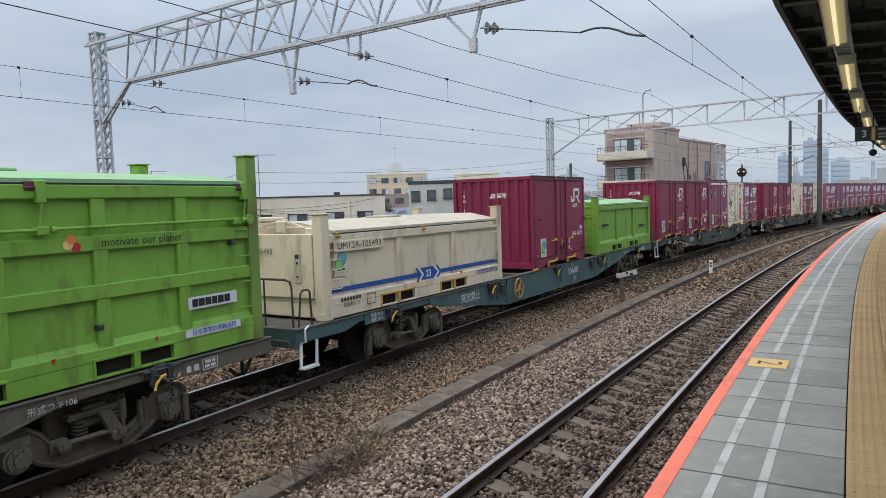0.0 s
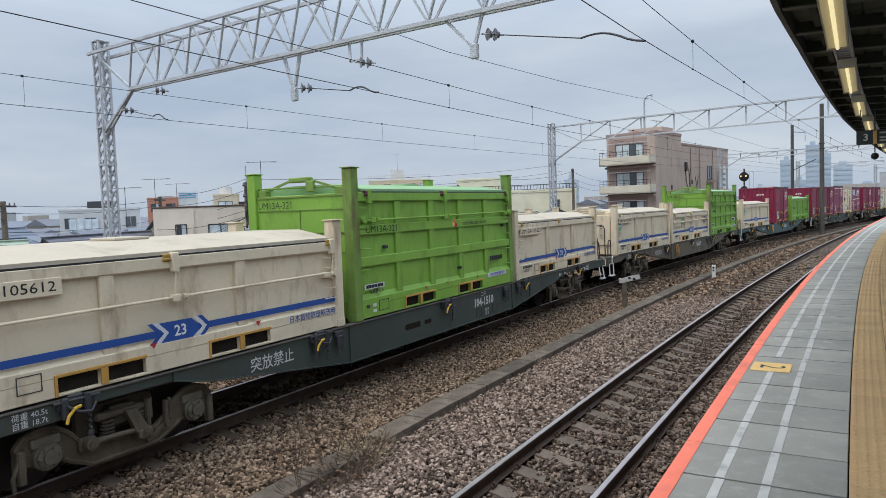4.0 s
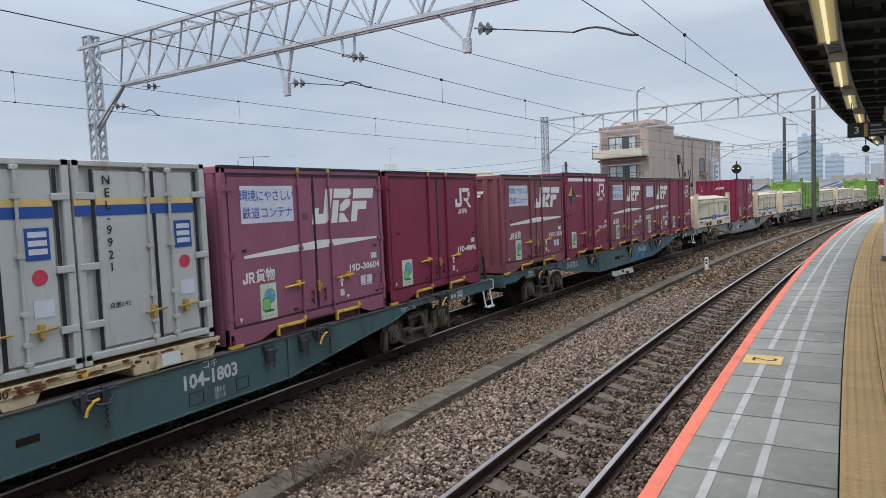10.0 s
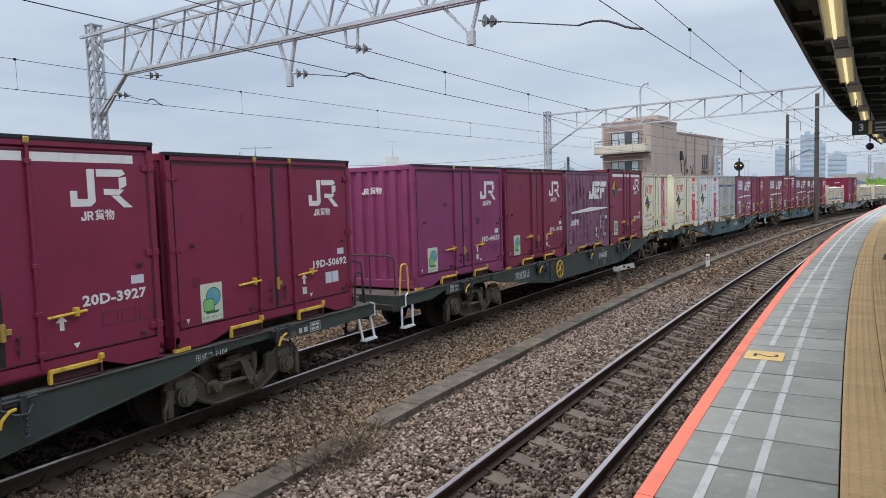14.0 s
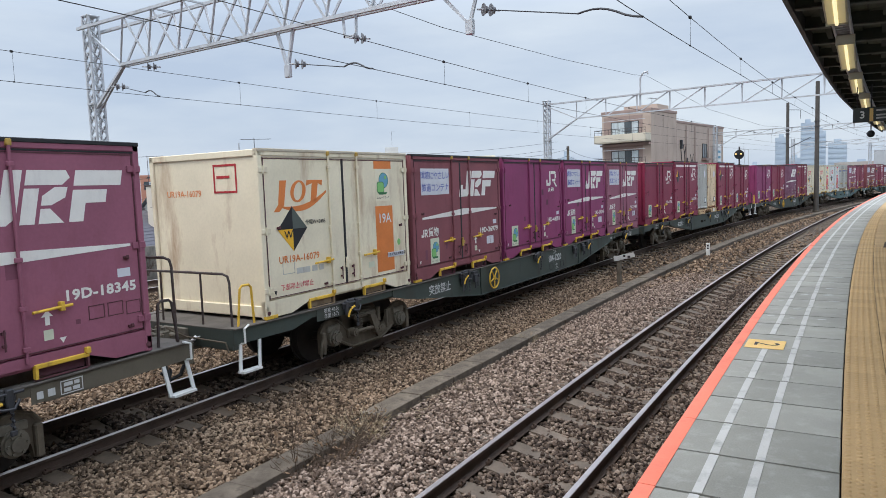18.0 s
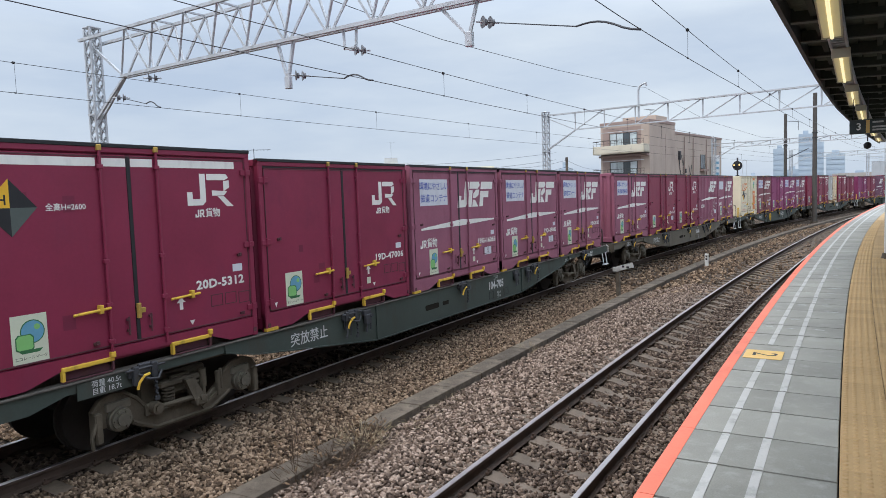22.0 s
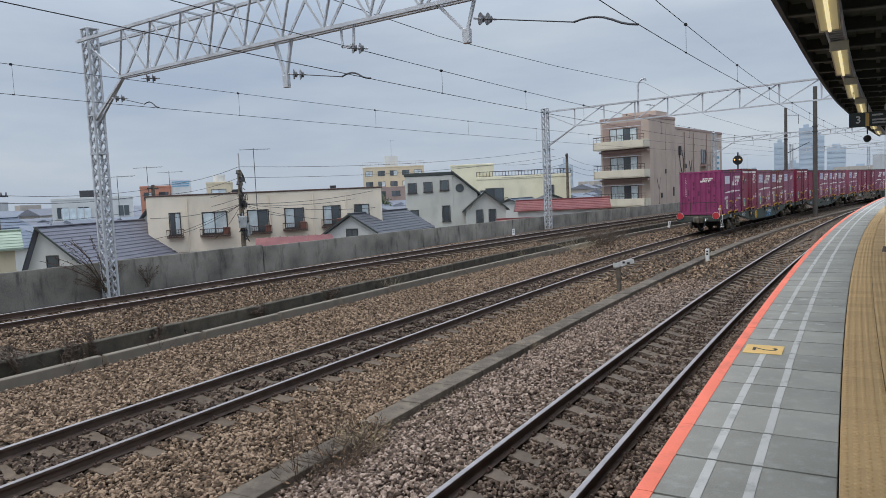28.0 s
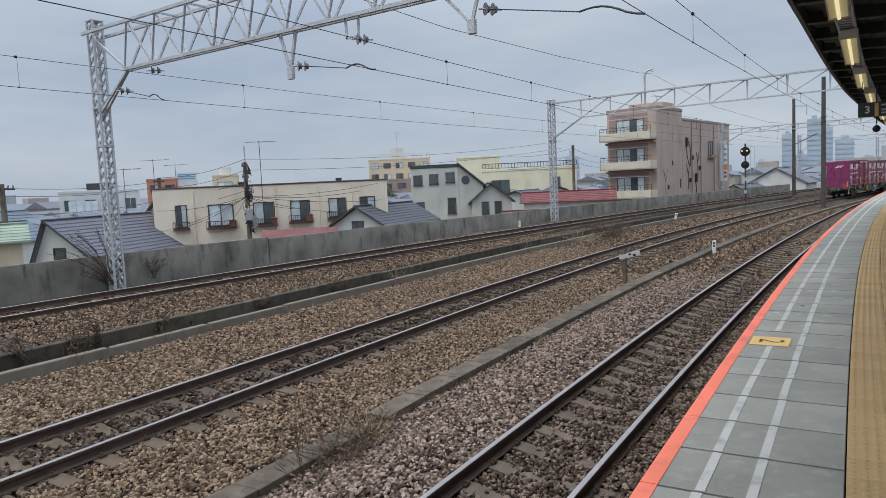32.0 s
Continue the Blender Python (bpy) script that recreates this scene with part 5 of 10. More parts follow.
PANELW = mat("slogan_panel_white", (0.62, 0.62, 0.66), 0.6, 0, 0.06, 3, 40, 0, ((0.45, 0.42, 0.45), 0.4, 4))
BLUE = mat("stripe_blue", (0.02, 0.075, 0.30), 0.5, 0, 0.1, 3, 40, 0)
INK = mat("slogan_blue_ink", (0.10, 0.13, 0.42), 0.6, 0, 0.08, 3, 40, 0)
PINK = mat("logo_pink_red", (0.60, 0.05, 0.085), 0.6, 0, 0.12, 3, 40, 0, ((0.66, 0.22, 0.28), 0.5, 6))
ORANGER = mat("logo_orange", (0.66, 0.20, 0.05), 0.6, 0, 0.12, 3, 40, 0)
STICKER = mat("sticker_cream", (0.60, 0.62, 0.47), 0.6, 0, 0.08, 5, 40, 0)
STK_G = mat("sticker_green", (0.22, 0.50, 0.16), 0.6, 0, 0.08, 5, 40, 0)
STK_D = mat("sticker_dark_green", (0.04, 0.16, 0.06), 0.6, 0, 0.08, 5, 40, 0)
STK_B = mat("sticker_blue", (0.13, 0.33, 0.46), 0.6, 0, 0.08, 5, 40, 0)
INKD = mat("faded_black_ink", (0.06, 0.055, 0.05), 0.7, 0, 0.3, 6, 50, 0)
KEEPER = mat("keeper_worn_yellow", (0.42, 0.27, 0.06), 0.7, 0, 0.3, 6, 50, 0.1, ((0.10, 0.05, 0.03), 0.9, 14))
ORANGEF = mat("pocket_orange", (0.50, 0.27, 0.06), 0.6, 0, 0.15, 4, 40, 0.05, ((0.28, 0.16, 0.05), 0.5, 6))
PLATEB = mat("plate_blue", (0.045, 0.145, 0.24), 0.6, 0, 0.1, 4, 40, 0)
NUMGREY = mat("stencil_grey_white", (0.55, 0.55, 0.54), 0.7, 0, 0.15, 6, 40, 0)
DIAY = mat("diamond_yellow", (0.78, 0.43, 0.03), 0.6, 0, 0.1, 4, 40, 0)
GREYDIA = mat("diamond_grey", (0.085, 0.10, 0.09), 0.6, 0, 0.1, 4, 40, 0)
SIDE = Matrix.Rotation(radians(90), 4, "X")


def decal(name, poly, y, material, parent, label=""):
    """A thin flat shape on the near side, 3 mm proud."""
    return part(name, Geo().prism(poly, y - 0.003, y, "xz"), material, parent, label)


def rect(x0, x1, z0, z1):
    return [(x0, z0), (x1, z0), (x1, z1), (x0, z1)]


def writing(body, size, x, z, y, material, parent, name="number", bold=0.012, label="", spread=1.0, wide=1.0):
    return part(name, text_mesh(body, size, material, bold, spread), None, parent, label or "painted writing " + body.replace("\n", " "), Matrix.Translation((x, y - 0.0045, z)) @ SIDE @ Matrix.Diagonal((wide, 1, 1, 1)))


def bar_row(x, z, y, parent, material, widths, h, gap=0.03, name="lettering"):
    g = Geo()
    for w in widths:
        g.prism(rect(x, x + w, z, z + h), y - 0.003, y, "xz")
        x += w + gap
    part(name, g, material, parent, kind="stuff")


def stencil_box(x, z, w, h, y, material, parent):
    g = Geo()
    for q in ((x, x + w, z, z + 0.011), (x, x + w, z + h - 0.011, z + h), (x, x + 0.011, z + 0.011, z + h - 0.011), (x + w - 0.011, x + w, z + 0.011, z + h - 0.011)):
        g.prism(rect(*q), y - 0.003, y, "xz")
    part("stencil_box", g, material, parent, kind="stuff")


def mark_block(x, z, h, y, parent, slanted):
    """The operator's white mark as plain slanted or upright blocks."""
    g = Geo()
    if slanted:
        sh = lambda pts: [(x + (a + b * 0.22) * h, z + b * h) for a, b in pts]
        shapes = ([(0.0, 0.0), (0.62, 0.0), (0.78, 0.14), (0.78, 1.0), (0.46, 1.0), (0.46, 0.28), (0.24, 0.28), (0.24, 0.45), (0.0, 0.45)],
                  [(0.86, 0.0), (1.14, 0.0), (1.14, 0.66), (0.86, 0.66)], [(0.86, 0.72), (1.58, 0.72), (1.72, 0.86), (1.62, 1.0), (0.86, 1.0)],
                  [(1.22, 0.34), (1.42, 0.34), (1.68, 0.48), (1.70, 0.68), (1.44, 0.68), (1.22, 0.52)], [(1.22, 0.0), (1.22, 0.28), (1.40, 0.28), (1.72, 0.0)],
                  [(1.82, 0.0), (2.12, 0.0), (2.12, 0.36), (2.56, 0.36), (2.56, 0.62), (1.82, 0.62)], [(1.82, 0.70), (2.86, 0.70), (2.86, 1.0), (1.82, 1.0)])
    else:
        sh = lambda pts: [(x + a * h, z + b * h) for a, b in pts]
        shapes = ([(0.0, 0.0), (0.58, 0.0), (0.72, 0.12), (0.72, 1.0), (0.50, 1.0), (0.50, 0.2), (0.20, 0.2), (0.20, 0.42), (0.0, 0.42)],
                  [(0.78, 0.80), (1.50, 0.80), (1.68, 0.88), (1.58, 1.0), (0.78, 1.0)], [(1.46, 0.44), (1.70, 0.56), (1.70, 0.80), (1.46, 0.77)],
                  [(0.98, 0.30), (1.46, 0.30), (1.62, 0.44), (0.98, 0.47)], [(1.20, 0.28), (1.46, 0.28), (1.86, -0.06), (1.58, -0.06)])
    for q in shapes:
        g.prism(sh(q), y - 0.003, y, "xz")
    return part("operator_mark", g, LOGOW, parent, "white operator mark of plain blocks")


def small_mark(x, z, h, y, parent):
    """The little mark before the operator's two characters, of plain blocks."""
    g = Geo()
    for q in ([(0.0, 0.0), (0.46, 0.0), (0.62, 0.14), (0.62, 1.0), (0.40, 1.0), (0.40, 0.22), (0.20, 0.22), (0.20, 0.40), (0.0, 0.40)],
              [(0.74, 0.0), (0.94, 0.0), (0.94, 1.0), (0.74, 1.0)], [(0.94, 0.80), (1.28, 0.80), (1.42, 0.88), (1.32, 1.0), (0.94, 1.0)],
              [(1.24, 0.54), (1.44, 0.62), (1.44, 0.86), (1.24, 0.80)], [(0.94, 0.40), (1.30, 0.40), (1.42, 0.58), (0.94, 0.58)], [(1.06, 0.40), (1.26, 0.40), (1.52, 0.0), (1.28, 0.0)]):
        g.prism([(x + a * h, z + b * h) for a, b in q], y - 0.003, y, "xz")
    return part("lettering", g, LOGOW, parent, kind="stuff")


def diamond(x, z, r, y, parent, low_yellow, letter):
    q = [(x - r * 0.93, z), (x, z + r), (x + r * 0.93, z), (x, z - r)]
    c = (x, z)
    cols = (DIAY, BLACKP, GREYDIA, BLACKP) if not low_yellow else (BLACKP, GREYDIA, BLACKP, DIAY)
    for i in range(4):
        decal("warning_diamond", [q[i], q[(i + 1) % 4], c], y - 0.001, cols[i], parent, "yellow and black warning diamond" if i == 0 else "")
    writing(letter, r * 0.5, x - r * 0.28, z + (-r * 0.26 if low_yellow else r * 0.26), y - 0.002, BLACKP, parent, "letter")


def eco_sticker(x, z, w, h, y, parent, paper=STICKER):
    """A pale sticker: a blue globe behind a small green train front, both ringed in dark green, and a line of writing."""
    decal("sticker", rect(x, x + w, z, z + h), y, paper, parent, "cream sticker with green and blue shapes")
    cx, cz = x + w * 0.58, z + h * 0.64
    ring = lambda px, pz, r, n: [(px + math.cos(t) * r, pz + math.sin(t) * r * 0.98) for t in np.linspace(0, 6.283, n)[:-1]]
    soft_box = lambda x0, x1, z0, z1, c: [(x0 + c, z0), (x1 - c, z0), (x1, z0 + c), (x1, z1 - c * 1.6), (x1 - c * 1.6, z1), (x0 + c * 1.6, z1), (x0, z1 - c * 1.6), (x0, z0 + c)]
    part("sticker_outline", Geo().prism(ring(cx, cz, w * 0.345, 19), y - 0.0050, y - 0.0042, "xz").prism(soft_box(x + w * 0.09, x + w * 0.60, z + h * 0.26, z + h * 0.60, w * 0.05), y - 0.0074, y - 0.0066, "xz")
         .prism([(x + w * 0.25, z + h * 0.20), (x + w * 0.75, z + h * 0.20), (x + w * 0.84, z + h * 0.27), (x + w * 0.16, z + h * 0.27)], y - 0.0046, y - 0.0042, "xz"), STK_D, parent)
    part("sticker_print", Geo().prism(ring(cx, cz, w * 0.315, 19), y - 0.0060, y - 0.0054, "xz"), STK_B, parent)
    part("sticker_print", Geo().prism(soft_box(x + w * 0.12, x + w * 0.57, z + h * 0.28, z + h * 0.58, w * 0.05), y - 0.0086, y - 0.0080, "xz").prism(ring(cx + w * 0.13, cz + h * 0.09, w * 0.09, 9), y - 0.0072, y - 0.0064, "xz"), STK_G, parent)
    writing("エコレールマーク", w * 0.115, x + w * 0.5, z + h * 0.10, y, BLACKP, parent, "sticker_print", 0.004)


LX, HY = 3.80, 1.2225


def frame12(h):
    g = Geo()
    a = LX / 2
    for sx in (-1, 1):
        for sy in (-1, 1):
            g.box(min(sx * a, sx * (a - 0.09)), max(sx * a, sx * (a - 0.09)), min(sy * HY, sy * (HY - 0.10)), max(sy * HY, sy * (HY - 0.10)), 0.0, h, 0.012)
    for sy in (-1, 1):
        g.box(-a, a, min(sy * HY, sy * (HY - 0.08)), max(sy * HY, sy * (HY - 0.08)), h - 0.10, h, 0.012)
        y0, y1 = sorted((sy * (HY - 0.01), sy * (HY - 0.09)))
        g.prism([(-a, 0.02), (-a + 0.55, 0.02), (-a + 1.0, 0.16), (-0.85, 0.16), (0.95, 0.16), (a - 0.9, 0.16), (a - 0.5, 0.02), (a, 0.02), (a, 0.27), (-a, 0.27)], y0, y1, "xz")
    for sx in (-1, 1):
        x0, x1 = sorted((sx * a, sx * (a - 0.08)))
        g.box(x0, x1, -HY, HY, 0.03, 0.2, 0.01)
        g.box(x0, x1, -HY, HY, h - 0.1, h, 0.01)
    return g


def shell12(h):
    a = LX / 2 - 0.065
    return Geo().box(-a, a, -HY + 0.045, HY - 0.03, 0.12, h - 0.03, 0.01)


def end_ribs(h, end):
    """A corrugated end wall, drawn up from its plan."""
    a, b = end * (LX / 2 - 0.055), end * (LX / 2 - 0.004)
    pts = [(a, -HY + 0.09)]
    for i in range(8):
        y = -1.0 + i * 0.285
        pts += [(a, y - 0.10), (b, y - 0.055), (b, y + 0.055), (a, y + 0.10)]
    pts += [(a, HY - 0.09), (a - end * 0.03, HY - 0.09), (a - end * 0.03, -HY + 0.09)]
    return Geo().prism(pts, 0.19, h - 0.10, "xy")


def leaf12(x0, x1, h, ribbed):
    if not ribbed:
        return Geo().box(x0, x1, -HY + 0.012, -HY + 0.046, 0.285, h - 0.115, 0.006)
    n = max(2, int((x1 - x0) / 0.28))
    pts = [(x0, -HY + 0.014)]
    for i in range(n):
        c = x0 + (i + 0.5) * (x1 - x0) / n
        pts += [(c - 0.085, -HY + 0.014), (c - 0.05, -HY - 0.012), (c + 0.05, -HY - 0.012), (c + 0.085, -HY + 0.014)]
    pts += [(x1, -HY + 0.014), (x1, -HY + 0.046), (x0, -HY + 0.046)]
    return Geo().prism(pts, 0.285, h - 0.115, "xy")


def lock_rod(h):
    g = Geo().tube((0, -HY - 0.012, 0.2), (0, -HY - 0.012, h - 0.06), 0.018, 8)
    for z in (0.33, 0.75, 1.25, h - 0.28):
        g.box(-0.035, 0.035, -HY - 0.032, -HY + 0.012, z, z + 0.05, 0.006)
    return g


def handle_geo():
    return Geo().tube((-0.44, -HY - 0.035, 0.72), (0.0, -HY - 0.035, 0.74), 0.016, 8).box(-0.14, -0.09, -HY - 0.05, -HY + 0.012, 0.69, 0.79, 0.006)


def pocket_geo():
    """A fork pocket's frame: a stout head, two thin cheeks and a lip, open between."""
    g = Geo()
    g.box(-0.31, 0.31, -HY - 0.014, -HY + 0.05, 0.125, 0.175, 0.008)
    g.box(-0.31, -0.275, -HY - 0.012, -HY + 0.04, 0.02, 0.13, 0.004).box(0.26, 0.32, -HY - 0.034, -HY + 0.02, 0.165, 0.235, 0.008)
    return g


def fittings_geo(h):
    """Door stops, seal hooks and short pull bars on both leaves."""
    y = -HY
    g = Geo()
    for x, z in ((-1.55, 1.33), (1.62, 1.17), (-0.55, 0.36), (1.62, 0.36)):
        g.box(x - 0.035, x + 0.035, y - 0.02, y + 0.012, z - 0.018, z + 0.018, 0.005).box(x - 0.02, x + 0.02, y - 0.034, y - 0.02, z - 0.012, z + 0.03, 0.004)
    for x in (-0.14, 0.16):
        g.tube((x, y - 0.022, 0.38), (x, y - 0.022, 0.60), 0.011, 6).box(x - 0.02, x + 0.02, y - 0.02, y + 0.012, 0.42, 0.45, 0.003).box(x - 0.02, x + 0.02, y - 0.02, y + 0.012, 0.55, 0.58, 0.003)
    for x0, x1 in ((-1.798, -1.788), (1.788, 1.798)):
        g.box(x0, x1, y + 0.004, y + 0.014, 0.29, h - 0.12)
    for z in (0.30, h - 0.135):
        g.box(-1.78, 1.78, y + 0.006, y + 0.0145, z - 0.006, z + 0.006)
    for x in (-1.84, 1.84):
        g.disc((x, y - 0.002, 0.09), (0, 1, 0), 0.032, 0.01, 10)
    return g


def recess_geo():
    """Dark plates that draw the shade inside the fork pockets, with each one's right cheek and lip."""
    g = Geo()
    for x in (-0.66, 0.75):
        g.box(x - 0.275, x + 0.285, -HY + 0.06, -HY + 0.085, 0.022, 0.16)
        g.box(x + 0.285, x + 0.31, -HY - 0.006, -HY + 0.04, 0.012, 0.125, 0.004).box(x - 0.31, x + 0.285, -HY - 0.004, -HY + 0.03, 0.004, 0.020, 0.003)
    return g


def hinge_geo():
    return Geo().box(-0.09, 0.09, -HY - 0.012, -HY + 0.012, -0.04, 0.04, 0.006).tube((0.0, -HY - 0.014, -0.06), (0.0, -HY - 0.014, 0.06), 0.016, 6)


def container12(kind, number, material, style, end_text=False, h=2.5, frame_m=None, extra=""):
    """A twelve-foot rail container. style: jr, jrf, plain panel, or tank (leasing company)."""
    colour = {"container_maroon": "dark maroon", "container_maroon_bright": "maroon", "container_faded_mauve": "faded mauve", "container_brown_mauve": "faded brown-mauve",
              "container_violet": "violet", "container_dull_violet": "dull violet", "container_cream_rusting": "rust-stained cream", "container_cream": "cream", "container_white": "white"}[material.name]
    ob = empty("freight_container", Matrix.Identity(4), colour + " steel rail container with side doors, on a flat wagon", "container", "containers on the train")
    fm = frame_m or material
    part("frame", shared("frame%d" % (h * 100), fm, lambda: frame12(h)), None, ob)
    part("shell", shared("shell%d" % (h * 100), material, lambda: shell12(h)), None, ob)
    for sx in (-1, 1):
        if style == "tank":
            e0, e1 = sorted((sx * (LX / 2 - 0.03), sx * (LX / 2 - 0.09)))
            part("end_wall", shared("end_plain%d" % sx, material, lambda: Geo().box(e0, e1, -HY + 0.09, HY - 0.09, 0.19, h - 0.10, 0.005)), None, ob)
        else:
            part("end_wall", shared("end_ribs%d%d" % (h * 100, sx), material, lambda: end_ribs(h, sx)), None, ob)
    ribbed = extra == "ribbed"
    sealed = ribbed and style == "jrf"
    if sealed:
        part("side_wall", shared("side_ribbed%d" % (h * 100), material, lambda: leaf12(-1.80, 1.80, h, True)), None, ob, "corrugated side wall with no doors")
    else:
        part("door", shared("door_left%d%d" % (h * 100, ribbed), material, lambda: leaf12(-1.80, -0.024, h, ribbed)), None, ob)
        part("door", shared("door_right%d%d" % (h * 100, ribbed), material, lambda: leaf12(0.024, 1.80, h, ribbed)), None, ob)
        part("door_fitting", shared("fittings%d" % (h * 100), RUSTEDGE, lambda: fittings_geo(h)), None, ob, "dark door stops and pull bars", kind="stuff")
        part("centre_latch", shared("centre_latch%d" % (style == "tank"), material if style == "tank" else KEEPER, lambda: Geo().box(-0.018, 0.03, -HY - 0.03, -HY + 0.008, 0.56, 0.74, 0.006).box(0.03, 0.09, -HY - 0.024, -HY + 0.012, 0.62, 0.68, 0.005)), None, ob, "" if style == "tank" else "worn yellow centre latch")
    part("pocket_recess", shared("pocket_recess%d" % (style == "tank"), STAINED if style == "tank" else RUSTEDGE, recess_geo), None, ob, "dark fork pocket hollows", kind="stuff")
    part("door_seal", shared("seal%d" % (h * 100), BLACKP, lambda: Geo().box(-0.024, 0.024, -HY + 0.008, -HY + 0.03, 0.29, h - 0.12)), None, ob, "black door seal") if not sealed else None
    for x in (-0.37, 0.37) if not sealed else ():
        part("lock_rod", shared("rod%d" % (h * 100), fm, lambda: lock_rod(h)), None, ob, at=Matrix.Translation((x, 0, 0)))
        part("handle", shared("handle", YELLOW, handle_geo), None, ob, "yellow door handle", Matrix.Translation((x if x < 0 else x + 0.52, 0, 0)))
    for x in (-0.66, 0.75):
        part("fork_pocket", shared("fork_pocket", YELLOW, pocket_geo), None, ob, "yellow fork pocket frame", Matrix.Translation((x, 0, 0)))
    for x in (-1.81, 1.81):
        for z in (0.42, 1.3, h - 0.3):
            part("hinge", shared("hinge", fm, hinge_geo), None, ob, at=Matrix.Translation((x, 0, z)))
    for x in (-0.37, 0.37) if not sealed else ():
        part("rod_keeper", shared("rod_keeper%d" % (h * 100), KEEPER, lambda: Geo().box(-0.03, 0.03, -HY - 0.030, -HY + 0.03, h - 0.075, h - 0.005, 0.008)), None, ob, "yellow rod keeper", Matrix.Translation((x, 0, 0)))
    part("corner_mark", shared("corner_mark", YELLOW, lambda: Geo().box(-LX / 2 - 0.003, -LX / 2 + 0.24, -HY - 0.004, -HY + 0.05, 0.0, 0.05, 0.004)), None, ob, "yellow painted corner")
    # roof rail coloured black for the gutter's shade, except in tank style
    part("roof_edge", shared("roof_edge", BLACKP if style != "tank" else UMTOP, lambda: Geo().box(-LX / 2 + 0.03, LX / 2 - 0.03, -HY + 0.004, -HY + 0.07, h - 0.118, h - 0.1, 0.0).box(-LX / 2, LX / 2, -HY - 0.010, -HY + 0.09, h - 0.034, h + 0.012, 0.006)) if h == 2.5
         else shared("roof_edge_tall", BLACKP, lambda: Geo().box(-LX / 2, LX / 2, -HY - 0.010, -HY + 0.09, h - 0.034, h + 0.012, 0.006)), None, ob)
    y = -HY + 0.012 - (0.026 if ribbed else 0)
    small = LOGOW
    if style in ("jr", "jrh"):
        mark_block(0.82, h - 0.73, 0.41, y, ob, False)
        small_mark(0.93, h - 0.885, 0.10, y, ob)
        writing("貨物", 0.125, 1.215, h - 0.837, y, LOGOW, ob, "lettering", 0.02)
        eco_sticker(-1.45, 0.31, 0.37, 0.50, y, ob)
    if style == "jrh":
        diamond(-1.36, h - 0.69, 0.295, y, ob, False, "H")
        writing("全高H=2600", 0.085, -0.78, h - 0.70, y, LOGOW, ob, "small_writing")
        for x0, x1 in ((-1.6, -0.41), (-0.33, -0.03), (0.03, 0.33), (0.41, 1.62)):
            decal("height_band", rect(x0, x1, h - 0.25, h - 0.155), y, LOGOW, ob)
    patched = ribbed and style == "jrf"
    if style in ("jrf", "jrfp", "jrfs"):
        if style == "jrfs":
            mark_block(0.55, h - 0.66, 0.27, y, ob, True)
        else:
            mark_block(-0.06, h - 0.875, 0.56, y, ob, True)
            decal("speed_stripe", [(-1.55, 1.215), (0.1, 1.235), (1.70, 1.30), (1.70, 1.33), (0.1, 1.37), (-1.55, 1.255)], y - 0.001, LOGOW, ob, "white tapered speed stripe")
        if style == "jrfp":
            decal("blank_panel", rect(-1.50, -0.55, h - 0.76, h - 0.32), y, PANELW, ob, "blank white panel")
        elif not patched:
            decal("slogan_panel", rect(-1.56, -0.48, h - 0.80, h - 0.27), y, PANELW, ob, "white slogan panel")
            two = "鉄道貨物輸送" if number == "19D-7915" else "鉄道コンテナ"
            writing("環境にやさしい", 0.172, -1.02, h - 0.42, y - 0.003, INK, ob, "slogan", 0.006, "", 0.86)
            writing(two, 0.178, -1.02, h - 0.665, y - 0.003, INK, ob, "slogan", 0.006, "", 0.95)
        small_mark(-1.60, 0.86, 0.155, y, ob)
        writing("貨物", 0.20, -1.155, 0.935, y, LOGOW, ob, "lettering", 0.02)
        if not patched:
            eco_sticker(-1.28, 0.30, 0.33, 0.52, y, ob)
    if style == "tank":
        red = ORANGER if extra == "orange" else PINK
        g = Geo()
        g.prism([(-1.62, h - 0.93), (-1.50, h - 0.93), (-1.40, h - 0.84), (-1.33, h - 0.46), (-1.47, h - 0.46), (-1.52, h - 0.82)], y - 0.003, y, "xz")
        oval = [(math.cos(t), math.sin(t)) for t in np.linspace(0, 2 * math.pi, 21)]
        for (p, q), (u, v) in zip(oval, oval[1:]):
            g.prism([(-1.08 + p * 0.17 + q * 0.03, h - 0.63 + q * 0.17), (-1.08 + p * 0.095 + q * 0.03, h - 0.63 + q * 0.14), (-1.08 + u * 0.095 + v * 0.03, h - 0.63 + v * 0.14), (-1.08 + u * 0.17 + v * 0.03, h - 0.63 + v * 0.17)], y - 0.003, y, "xz")
        g.prism([(-0.88, h - 0.46), (-0.90, h - 0.55), (-0.76, h - 0.51), (-0.81, h - 0.80), (-0.68, h - 0.80), (-0.62, h - 0.51), (-0.53, h - 0.55), (-0.51, h - 0.46)], y - 0.003, y, "xz")
        if extra == "orange":
            arc = [(-1.45 + 1.02 * t, h - 0.86 - 0.07 * math.sin(t * 3.1) + 0.22 * t * t, 0.012 + 0.035 * math.sin(t * 3.0)) for t in np.linspace(0, 1, 11)]
            for (p, q, r), (u, v, k) in zip(arc, arc[1:]):
                g.prism([(p, q - r), (u, v - k), (u, v + k), (p, q + r)], y - 0.003, y, "xz")
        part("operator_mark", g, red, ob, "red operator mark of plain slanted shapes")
        diamond(-1.24, h - 1.20, 0.345, y, ob, True, "W")
        writing("全幅W=2485", 0.085, -0.72, h - 1.12, y, BLACKP, ob, "small_writing")
        x0, x1 = 0.88, 1.40
        disc = lambda cx, cz, r, n=13: [(cx + math.cos(a) * r, cz + math.sin(a) * r) for a in np.linspace(0, 6.283, n)[:-1]]
